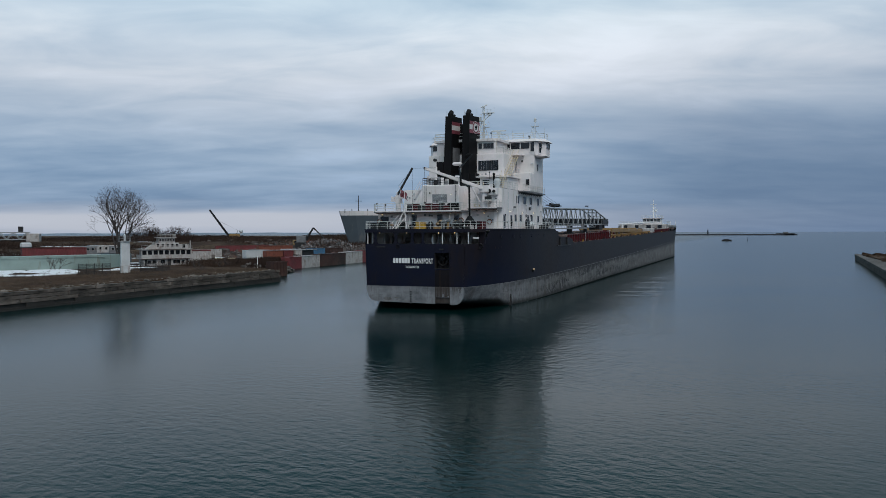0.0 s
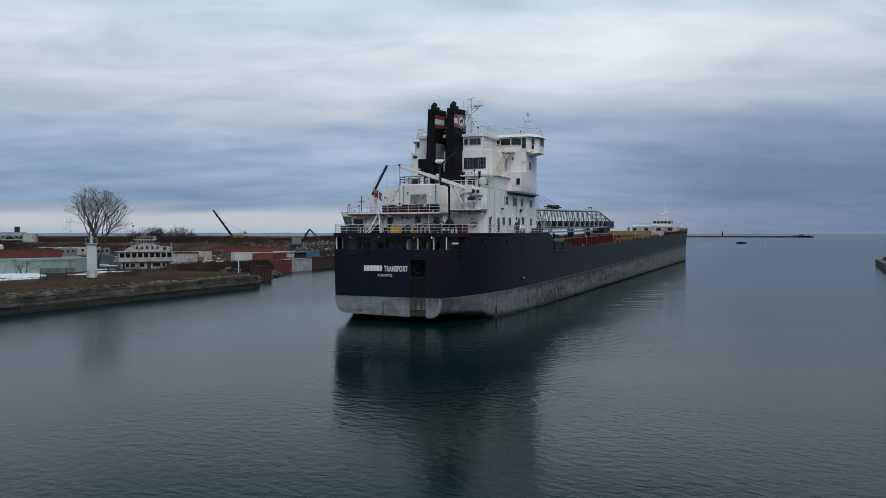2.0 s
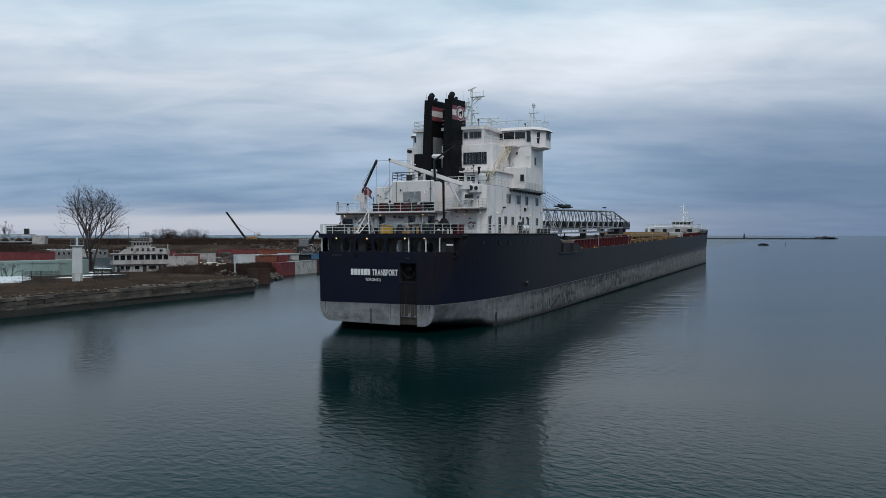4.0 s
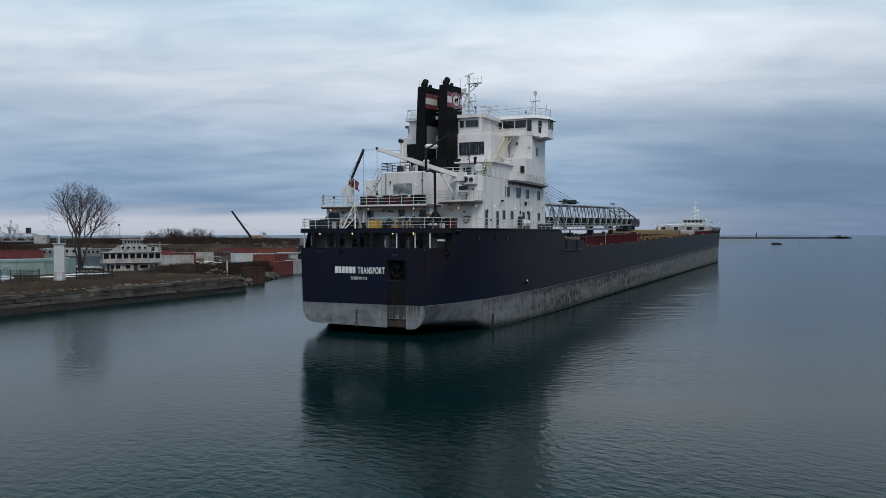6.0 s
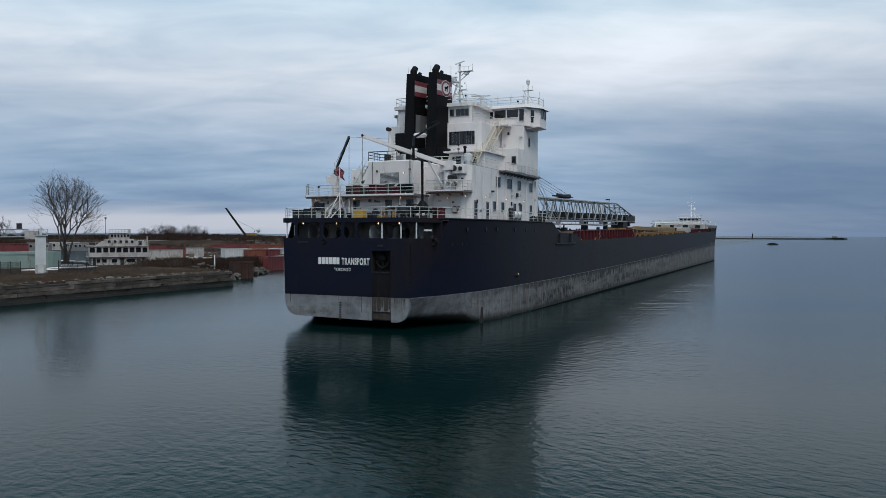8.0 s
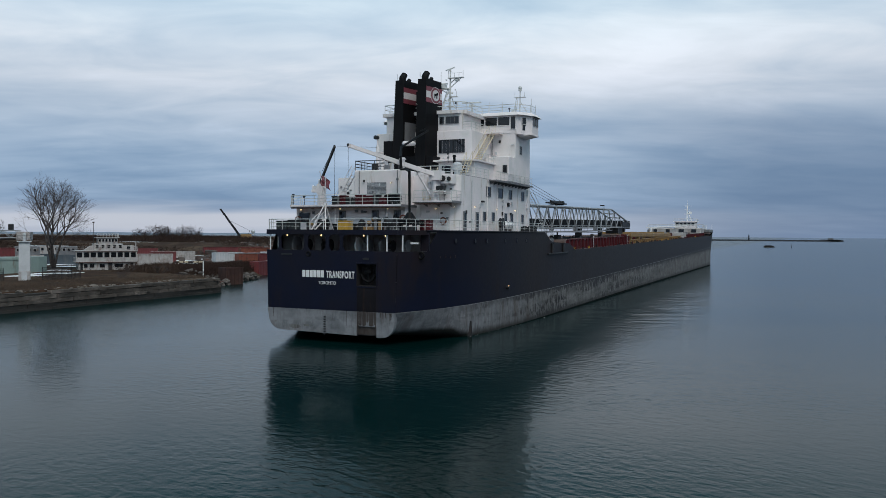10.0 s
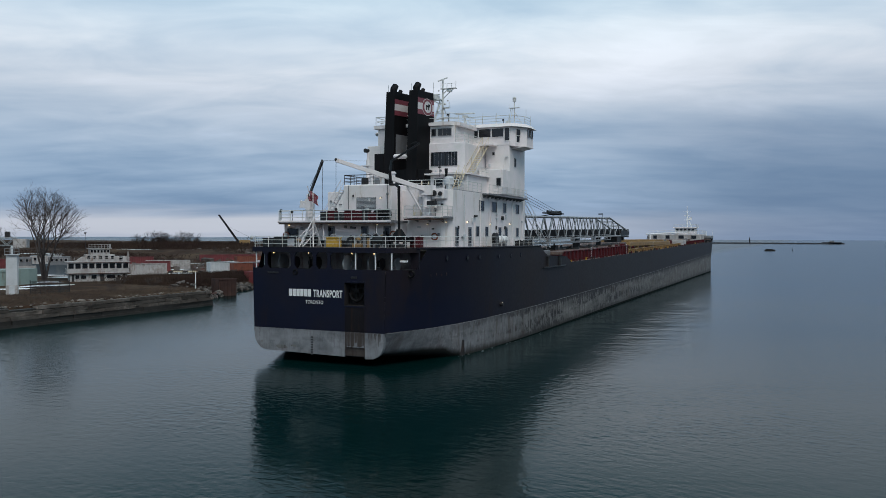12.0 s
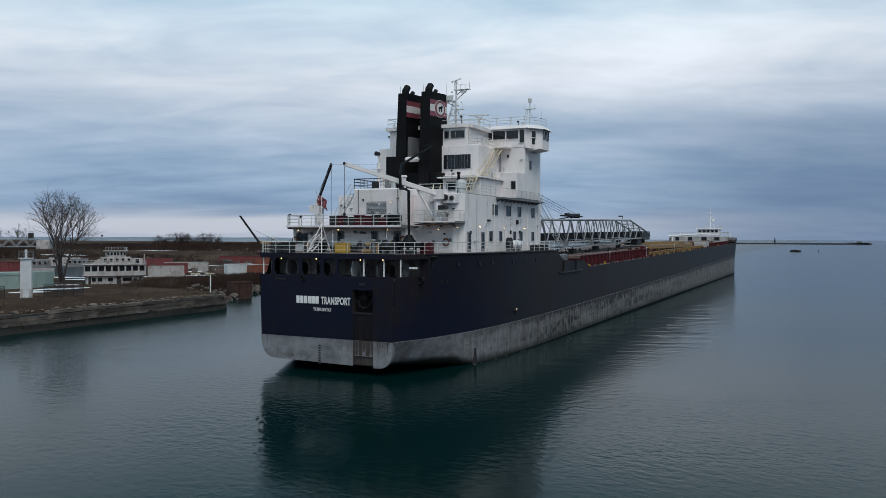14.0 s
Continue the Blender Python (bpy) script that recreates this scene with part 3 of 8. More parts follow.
def build_hull():
    rows = []
    for y in STATIONS:
        zb, top = at(BAND_Z, y), (8.85 if y < 3.5 else at(SIDE_Z, y))
        rows.append([(at(HB, y) + (at(HD, y) - at(HB, y)) * k, y, zb + (top - zb) * k) for k in (0, 0.12, 0.3, 0.5, 0.7, 0.85, 1)])
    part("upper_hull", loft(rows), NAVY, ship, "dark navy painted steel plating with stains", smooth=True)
    rows = []
    for y in STATIONS:
        zb, zl, b, w = at(BAND_Z, y), at(BOTTOM, y), at(HB, y), at(HW, y)
        zk = max(zl + 0.9, -0.2) if y < 12 else 0.0
        pts = [(b, zb), (b + (w - b) * 0.4, zb + (zk - zb) * 0.5), (w, zk), (max(0.02, w - 0.25), zl + 0.42 * (zk - zl)), (max(0.01, w - 0.8), zl + 0.12 * (zk - zl)), (max(0.005, w - 1.6), zl), (0, zl)]
        rows.append([(x, y, z) for x, z in pts])
    bm = loft(rows)
    uv = bm.loops.layers.uv.new("wear")
    for f in bm.faces:
        for lp in f.loops:
            c = lp.vert.co
            zb = at(BAND_Z, c.y)
            lp[uv].uv = (c.y + (0 if c.x >= 0 else 400), (zb - c.z) / (zb - min(0.95, at(BOTTOM, c.y) + 0.6) if c.y < 10 else zb))
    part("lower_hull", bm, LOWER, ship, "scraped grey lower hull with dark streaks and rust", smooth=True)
    ys = [y for y in STATIONS if 18 <= y <= 250]
    for s in (1, -1):
        bm = bmesh.new()
        g = [[bm.verts.new((s * (at(HW, y) + 0.03), y, z)) for z in (-0.5, 0.04 + 0.24 * min(1, (y - 18) / 60))] for y in ys]
        for a, b in zip(g, g[1:]):
            bm.faces.new((a[0], b[0], b[1], a[1]))
        part("waterline_slime", bm, SLIME, ship, "dark wet growth along the waterline")
    # lip of paint between the two colours
    for s in (1, -1):
        bm = bmesh.new()
        tube(bm, [(s * at(HB, y), y, at(BAND_Z, y)) for y in STATIONS[:-1]], 0.03, 4)
        part("paint_line", bm, BOOT, ship)
    # rubbing strake just under the deck edge
    for s in (1, -1):
        bm = bmesh.new()
        tube(bm, [(s * (at(HD, y) + 0.02), y, POOP_Z - 0.05) for y in STATIONS if 3 <= y <= 32.6], 0.09, 6)
        part("deck_edge", bm, NAVY, ship)


def build_transom():
    xs, zs = [-7.2, -5.2, -3, 0, 3.0, 5.15, 7.2], [3.1, 5.5, 7.65, 8.85]
    bm = bmesh.new()

    def hw(z):
        return 7.15 + 0.2 * (z - 3.1) / 7.75
    for i in range(len(xs) - 1):
        for k in range(len(zs) - 1):
            if i == 4 and k == 1:
                continue
            q = []
            for a, c in ((i, k), (i + 1, k), (i + 1, k + 1), (i, k + 1)):
                x = xs[a]
                if abs(x) > 7:
                    x = math.copysign(hw(zs[c]), x)
                q.append(bm.verts.new((x, -0.002, zs[c])))
            bm.faces.new(q)
    bmesh.ops.remove_doubles(bm, verts=bm.verts, dist=0.001)
    part("transom", bm, NAVY, ship, "flat navy stern plate")
    # hollow for the stern anchor
    bm = bmesh.new()
    box(bm, 3.0, 3.06, 0.0, 0.9, 5.5, 7.65)
    box(bm, 5.09, 5.15, 0.0, 0.9, 5.5, 7.65)
    box(bm, 3.06, 5.09, 0.0, 0.9, 7.59, 7.65)
    box(bm, 3.06, 5.09, 0.0, 0.9, 5.5, 5.56)
    box(bm, 3.0, 5.15, 0.9, 0.96, 5.5, 7.65)
    pocket = part("anchor_pocket", bm, POCKET, ship, "dark rusty recess in the stern for the anchor")
    bm = bmesh.new()
    rod(bm, (4.05, 0.5, 5.9), (4.05, 0.5, 7.5), 0.13, n=8)
    tube(bm, [(3.3, 0.45, 6.6), (3.6, 0.4, 6.1), (4.05, 0.42, 5.9), (4.5, 0.4, 6.1), (4.8, 0.45, 6.6)], 0.14)
    box(bm, 3.75, 4.4, 0.25, 0.7, 6.75, 7.1)
    part("anchor", bm, BLACK, pocket)
    bm = bmesh.new()
    for x0, x1, z0, z1 in ((2.88, 3.0, 5.4, 7.77), (5.15, 5.27, 5.4, 7.77), (3.0, 5.15, 7.65, 7.77), (3.0, 5.15, 5.4, 5.5)):
        box(bm, x0, x1, -0.06, 0.02, z0, z1)
    part("pocket_frame", bm, NAVY, pocket)
    # rust run below the pocket
    bm = bmesh.new()
    prism(bm, [(3.05, -0.012), (5.12, -0.012), (5.12, -0.004), (3.05, -0.004)], 3.1, 5.4)
    part("rust_run", bm, RUNS, ship)
    # grey lower transom with round lower corners and the notch above the rudder
    bm = bmesh.new()
    left = [(-7.15, 3.098)]
    for k in range(7):
        a = math.pi / 2 * k / 6
        left.append((-5.6 - 1.5 * math.cos(a), 2.45 - 1.5 * math.sin(a)))
    left += [(3.05, 0.80), (3.05, 3.098)]
    right = [(5.2, 3.098), (5.2, 0.72)]
    for k in range(7):
        a = math.pi / 2 * (1 - k / 6)
        right.append((5.75 + 1.35 * math.cos(a), 2.1 - 1.38 * math.sin(a)))
    right.append((7.15, 3.098))
    def plate(prof):
        front = [bm.verts.new((x, -0.035, z)) for x, z in prof]
        back = [bm.verts.new((x, 0.4, z)) for x, z in prof]
        bm.faces.new(front)
        for i in range(len(prof)):
            j = (i + 1) % len(prof)
            bm.faces.new((front[i], front[j], back[j], back[i]))

    plate(left)
    plate([(3.05, 3.098), (3.05, 1.72), (5.2, 1.72), (5.2, 3.098)])
    plate(right)
    uv = bm.loops.layers.uv.new("wear")
    for f in bm.faces:
        for lp in f.loops:
            lp[uv].uv = (lp.vert.co.x - 20.0, (3.1 - lp.vert.co.z) / 2.9)
    part("lower_transom", bm, LOWER, ship, "worn grey lower stern plate")
    part("notch_plate", bx(3.06, 5.19, 0.1, 0.2, 0.85, 1.75), RUNS_PALE, ship, "rusty plate set back above the rudder")
    for x, w, z in ((3.08, 0.22, 1.0), (3.32, 0.30, 1.75), (3.66, 0.44, 1.74), (4.12, 0.24, 2.1), (4.38, 0.52, 1.74), (4.92, 0.14, 1.9), (5.06, 0.12, 1.0), (6.6, 0.05, 1.9), (-6.5, 0.06, 2.2), (1.9, 0.05, 1.5)):
        bm = bmesh.new()
        front = [bm.verts.new(p) for p in ((x, -0.039, 3.09), (x + w, -0.039, 3.09), (x + w * 0.96, -0.039, z + 0.1), (x + w * 0.6, -0.039, z), (x + w * 0.06, -0.039, z + 0.05))]
        bm.faces.new(front)
        part("rust_run", bm, RUNS_PALE, ship)
    # dribbles of rust over the paint line and at the plate's corner
    rng = random.Random(19)
    for k in range(16):
        x = rng.choice((rng.uniform(-8.6, 2.8), rng.uniform(5.4, 6.9), rng.uniform(6.2, 7.0)))
        w, h = rng.uniform(0.03, 0.11), rng.uniform(0.15, 0.9)
        bm = bmesh.new()
        bm.faces.new([bm.verts.new(p) for p in ((x, -0.038, 3.08), (x + w, -0.038, 3.08), (x + w * 0.75, -0.038, 3.08 - h * 0.8), (x + w * 0.45, -0.038, 3.08 - h), (x + w * 0.2, -0.038, 3.08 - h * 0.7))])
        part("rust_run", bm, RUNS_PALE, ship)
    # scraped patches and rust stains on the stern plate
    rng = random.Random(41)
    for x, z, w, h, mat in ((-3.9, 1.35, 1.5, 0.42, BOOT_WORN), (-2.6, 1.5, 0.8, 0.25, BOOT_WORN), (-6.2, 1.75, 0.35, 0.16, BOOT_WORN)):
        bm = bmesh.new()
        n = 14
        ring = [bm.verts.new((x + w / 2 * math.cos(2 * math.pi * k / n) * rng.uniform(0.65, 1.1), -0.0375, z + h / 2 * math.sin(2 * math.pi * k / n) * rng.uniform(0.6, 1.1))) for k in range(n)]
        bm.faces.new(ring)
        part("scraped_patch", bm, mat, ship)
    # draught marks: a ladder of small plates
    bm = bmesh.new()
    for k in range(8):
        box(bm, -0.62, -0.38, -0.06, -0.03, 0.72 + k * 0.235, 0.84 + k * 0.235)
    part("draught_marks", bm, IRON, ship)
    # fairleads and slots on the stern plate
    for x, z, w, h in ((-4.95, 8.42, 1.25, 0.16), (4.0, 8.12, 0.6, 0.2)):
        part("slot", bx(x - w / 2, x + w / 2, -0.05, 0.02, z - h / 2, z + h / 2, 0.02), IRON, ship)
    for x, y, z, r in ((-2.4, -0.03, 8.5, 0.22), (8.72, 2.3, 8.45, 0.3)):
        bm = bmesh.new()
        for k in range(16):
            a, b = 2 * math.pi * k / 16, 2 * math.pi * (k + 1) / 16
            rod(bm, (x + r * math.cos(a), y, z + r * math.sin(a)), (x + r * math.cos(b), y, z + r * math.sin(b)), r * 0.35, n=6)
        part("fairlead", bm, BLACK, ship)


def build_name():
    """The first word as plain blocks, one a letter; the second word and the port of registry as letters."""
    blk = bx(-0.175, 0.175, -0.03, 0.0, 0, 0.68, 0.01)
    first = part("letter_block", blk, LETTER, ship, "plain white blocks of painted writing")
    first.matrix_basis = pose(-2.93, -0.004, 6.23)
    for k in range(1, 6):
        again(first, ship, pose(-2.93 + k * 0.425, -0.004, 6.23) @ Matrix.Diagonal((1.15 if k == 4 else 1, 1, 1, 1)))
    for text, x0, x1, z, h, bold in (("TRANSPORT", -0.36, 2.80, 6.23, 0.68, 0.024), ("TORONTO", -1.25, 0.72, 5.57, 0.33, 0.0)):
        cu = bpy.data.curves.new("name_letters", "FONT")
        cu.body, cu.size, cu.extrude, cu.offset, cu.align_x = text, h * 1.38, 0.012, bold, "LEFT"
        cu.space_character = 1.14 if bold else 1.0
        ob = new("name_letters", cu)
        cu.materials.append(LETTER)
        bpy.context.view_layer.update()
        ob.parent = ship
        ob.matrix_basis = pose(x0, -0.02, z, 90, 0, 0) @ Matrix.Diagonal(((x1 - x0) / max(0.1, ob.dimensions.x), 1, 1, 1))


def build_mooring_deck():
    """The open mooring deck at the stern, under the poop."""
    ys = [y for y in STATIONS if y <= 8]
    plan = [(at(HD, y) - 0.75, y + 0.1) for y in ys]
    poly = plan + [(-x, y) for x, y in plan[::-1]]
    bm = bmesh.new()
    prism(bm, poly, 8.45, 8.6)
    part("mooring_deck", bm, POOP, ship)
    part("mooring_deck_bulkhead", bx(-9.6, 9.6, 6.0, 6.2, 8.6, 10.4), OLDWHITE, ship, "stained white bulkhead behind the winches")
    # header over the openings
    bm = bmesh.new()
    ys = [0, 1, 2, 3, 3.5]
    for s in (1, -1):
        for a, b in zip(ys, ys[1:]):
            xa, xb = at(HD, a) * s, at(HD, b) * s
            v = [bm.verts.new(p) for p in ((xa, a, 10.4), (xb, b, 10.4), (xb, b, 10.85), (xa, a, 10.85), (xa - 0.15 * s, a + 0.1, 10.4), (xb - 0.15 * s, b + 0.1, 10.4))]
            bm.faces.new((v[0], v[1], v[2], v[3]))
            bm.faces.new((v[0], v[4], v[5], v[1]))
    box(bm, -7.36, 7.36, -0.03, 0.12, 10.4, 10.87)
    part("stern_header", bm, NAVY, ship)
    # pillars between the openings
    for x0, x1, z0 in ((-5.95, -5.65, 8.85), (-2.9, -2.5, 8.85), (-0.45, -0.1, 8.85), (1.15, 1.45, 8.85)):
        bm = bx(x0, x1, 0, 0.15, z0, 10.4)
        for xx, s in ((x0, -1), (x1, 1)):
            for zz, d in ((8.85, 1), (10.4, -1)):
                v = [bm.verts.new((xx, y, zz)) for y in (0, 0.15)] + [bm.verts.new((xx + s * 0.25, y, zz)) for y in (0, 0.15)] + [bm.verts.new((xx, y, zz + d * 0.3)) for y in (0, 0.15)]
                bm.faces.new((v[0], v[2], v[4]))
                bm.faces.new((v[1], v[5], v[3]))
                bm.faces.new((v[2], v[3], v[5], v[4]))
        part("pillar", bm, NAVY, ship)
    for x, y in ((4.1, 0.15), (6.15, 0.2), (7.6, 0.6), (-7.05, 0.2), (-6.75, 1.1)):
        part("white_post", bx(x - 0.045, x + 0.045, y - 0.045, y + 0.045, 8.85, 10.4), LETTER, ship, "white painted upright")
    # stern rail of the opening after the corner
    part("opening_end", bx(8.15, 9.05, 3.3, 3.5, 8.85, 10.4), NAVY, ship)
    part("roller_guard", bx(8.0, 8.75, 1.4, 1.6, 9.55, 9.72), LETTER, ship, "white bar")
    # winch drums and reels
    for x, y, r, w, mat in ((-5.0, 1.6, 0.85, 0.3, GREY), (-4.0, 2.2, 0.6, 0.4, IRON), (-1.6, 2.0, 0.6, 0.9, IRON), (2.2, 1.6, 0.8, 0.25, GALV), (3.1, 1.9, 0.6, 0.6, GREY), (4.8, 1.7, 0.75, 0.3, GREY), (5.6, 2.0, 0.55, 0.5, IRON), (7.0, 2.6, 0.6, 0.3, GREY)):
        bm = bmesh.new()
        rod(bm, (x - w / 2, y, 9.35), (x + w / 2, y, 9.35), r * 0.6, n=14)
        rod(bm, (x - w / 2 - 0.06, y - 0.03, 9.35), (x - w / 2, y, 9.35), r, n=18)
        rod(bm, (x + w / 2, y, 9.35), (x + w / 2 + 0.06, y, 9.35), r, n=18)
        box(bm, x - w / 2, x + w / 2, y - 0.3, y + 0.3, 8.6, 9.0)
        part("mooring_winch", bm, mat, ship, "drum winch with round flanges")
    for x, y in ((-5.75, 1.2), (-1.6, 1.0), (3.2, 1.0), (5.5, 1.1)):
        bm = bmesh.new()
        rod(bm, (x, y, 10.3), (x, y, 10.4), 0.05, n=8)
        ball(bm, (x, y, 10.27), 0.045, 1, 8)
        part("deck_lamp", bm, LAMP, ship, "small lit lamp")


def build_decks():
    ys = [y for y in STATIONS if y <= 32.6] + [33.0]
    plan = [(at(HD, y) - 0.02, y) for y in ys]
    bm = bmesh.new()
    prism(bm, plan + [(-x, y) for x, y in plan[::-1]], POOP_Z - 0.25, POOP_Z - 0.01)
    part("poop_deck", bm, POOP, ship, "dark painted aft deck")
    bm = bmesh.new()
    ys = [32.8, 48, 67, 95, 120, 150, 180, 210, 236, 244, 250, 256, 260]
    for a, b in zip(ys, ys[1:]):
        ha, hb = max(0.3, at(HD, a) - 0.1), max(0.3, at(HD, b) - 0.1)
        za, zb = main_z(a) - 0.05, main_z(b) - 0.05
        bm.faces.new([bm.verts.new(p) for p in ((-ha, a, za), (ha, a, za), (hb, b, zb), (-hb, b, zb))])
    part("main_deck", bm, DECK, ship, "brown painted main deck")
    part("poop_front", bx(-11.3, 11.3, 32.7, 33.0, 8.0, POOP_Z - 0.26), WHITE, ship)
    # ship's side bulwark aft of the hold, with mooring ports
    for y in (36.6, 42.3):
        part("mooring_port", bx(11.42, 11.56, y - 0.28, y + 0.28, 8.2, 9.1, 0.05), IRON, ship)
    part("bulwark_ledge", bx(11.45, 11.75, 34.0, 44.0, 7.95, 8.12, 0.03), IRON, ship)
    for y in (36.0, 41.4):
        bm = bmesh.new()
        rod(bm, (11.62, y, 8.1), (11.62, y, 9.35), 0.17, 0.14, n=10)
        rod(bm, (11.62, y, 9.3), (11.62, y, 9.42), 0.24, n=10)
        part("bitt", bm, IRON, ship)
    # portholes
    pts = [2.6, 7.2, 10.7, 13.3, 18.3, 22.0, 25.5]
    bm = bmesh.new()
    rod(bm, (0, 0, 0), (0.05, 0, 0), 0.23, 0.21, n=14)
    first = None
    for y in pts:
        x = at(HD, y) - 0.02
        if y < 4:
            continue
        m = pose(x - 0.01, y, 9.82)
        if first is None:
            first = part("porthole", bm, IRON, ship, "round dark port with a steel rim")
            first.matrix_basis = m
        else:
            again(first, ship, m)
        rb = bmesh.new()
        for k in range(14):
            a, b = 2 * math.pi * k / 14, 2 * math.pi * (k + 1) / 14
            rod(rb, (0.04, 0.25 * math.cos(a), 0.25 * math.sin(a)), (0.04, 0.25 * math.cos(b), 0.25 * math.sin(b)), 0.03, n=4)
        part("rim", rb, NAVY, ship).matrix_basis = m
    # small discharge with a light near the stern quarter
    bm = bmesh.new()
    rod(bm, (11.2, 19.2, 4.55), (11.62, 19.2, 4.55), 0.22, n=12)
    part("discharge_pipe", bm, IRON, ship)
    bm = bmesh.new()
    ball(bm, (11.62, 19.0, 4.75), 0.05, 1, 8)
    part("side_lamp", bm, LAMP, ship, "small lit lamp")
    # faint raised plates on the quarter
    for k in range(4):
        part("hull_mark", bx(0, 0.02, -0.05, 0.05, 0, 0.2 + 0.1 * (k % 2)), RUSTY, ship).matrix_basis = pose(at(HD, 5.0 + k * 0.75) - 0.11, 5.0 + k * 0.75, 8.15, 0, 0, 12)
    # cut and rust at the skeg
    bm = bmesh.new()
    prism(bm, [(10.2, 10.1), (10.62, 10.5), (10.62, 10.8), (10.2, 11.2)], -0.5, 1.55, [(10.3, 10.55), (10.5, 10.6), (10.5, 10.7), (10.3, 10.75)])
    part("skeg_edge", bm, POCKET, ship)


def build_foam():
    foam = thing("foam_streaks", "thin broken line of white foam along the hull", "foam", kind="stuff")
    rng = random.Random(31)
    bm = bmesh.new()
    for k in range(16):
        y = 9.5 + 26 * rng.random() ** 1.6
        x = at(HW, y) + 0.08 + abs(rng.gauss(0, 0.22)) * (1 + (y - 9.5) * 0.05)
        ln, w = rng.uniform(0.1, 0.6), rng.uniform(0.008, 0.03)
        turn = rng.uniform(-0.15, 0.35)
        c, sn = math.cos(turn), math.sin(turn)
        pts = [(-w, -ln * 0.2), (0, -ln / 2), (w, -ln * 0.1), (w * 0.6, ln * 0.3), (0, ln / 2), (-w * 0.7, ln * 0.2)]
        bm.faces.new([bm.verts.new((x + p * c + q * sn, y - p * sn + q * c, 0.012)) for p, q in pts])
    part("foam", bm, SNOW, foam)


build_hull()
build_foam()
build_transom()
build_name()
build_mooring_deck()
build_decks()


# ---- ship: superstructure ----
def block(name, x0, x1, y0, y1, z0, z1, mat=None, label="", bev=0.05):
    return part(name, bx(x0, x1, y0, y1, z0, z1, bev), mat or WHITE, ship, label)


def slab(name, poly, z0, z1, mat=None, label=""):
    bm = bmesh.new()
    prism(bm, poly, z0, z1)
    return part(name, bm, mat or WHITE, ship, label)


def door(x, y, z, w=0.85, h=2.0, face="side"):
    m = pose(x, y, z, 0, 0, {"aft": 0, "side": 90}[face])
    d = part("door", bx(-w / 2, w / 2, -0.06, 0.02, 0, h, 0.02), GREY, ship, "grey steel weather door")
    d.matrix_basis = m
    part("pane", bx(-w * 0.27, w * 0.27, -0.085, -0.06, h * 0.14, h * 0.92), GLASS, d)
    bm = bmesh.new()
    rod(bm, (w * 0.3, -0.1, h * 0.42), (w * 0.3, -0.1, h * 0.55), 0.025)
    rod(bm, (w * 0.3, -0.1, h * 0.48), (w * 0.3, -0.05, h * 0.48), 0.02)
    part("handle", bm, IRON, d)
    return d


def lamp(x, y, z):
    bm = bmesh.new()
    rod(bm, (x, y, z), (x, y + 0.25, z + 0.05), 0.05)
    ob = part("lamp_bracket", bm, GREY, ship)
    bm = bmesh.new()
    ball(bm, (x, y - 0.05, z - 0.05), 0.06, 1, 8)
    part("bulb", bm, LAMP, ob, "lit bulb")


def stair(p, q, width, mat, steps=12, rail=0.9):
    """A steep ladder stair from p up to q; width lies across its run."""
    p, q = Vector(p), Vector(q)
    run = Vector((q.x - p.x, q.y - p.y, 0)).normalized()
    across = Vector((-run.y, run.x, 0)) * width / 2
    bm = bmesh.new()
    for s in (1, -1):
        tube(bm, [p + across * s, q + across * s], 0.06, 4)
        if rail:
            tube(bm, [p + across * s + Vector((0, 0, rail)), q + across * s + Vector((0, 0, rail))], 0.03, 5)
            for k in range(4):
                b = p.lerp(q, k / 3) + across * s
                rod(bm, b, b + Vector((0, 0, rail)), 0.025, n=5)
    st = part("ladder_stair", bm, mat, ship, "steep steel ladder stair with handrails")
    tb = bmesh.new()
    box(tb, -0.12, 0.12, -width / 2, width / 2, -0.02, 0.02)
    first = part("tread", tb, mat, st)
    ang = math.degrees(math.atan2(run.y, run.x))
    for k in range(steps):
        c = p.lerp(q, (k + 0.5) / steps)
        m = pose(c.x, c.y, c.z, 0, 0, ang)
        if k == 0:
            first.matrix_basis = m
        else:
            again(first, st, m)


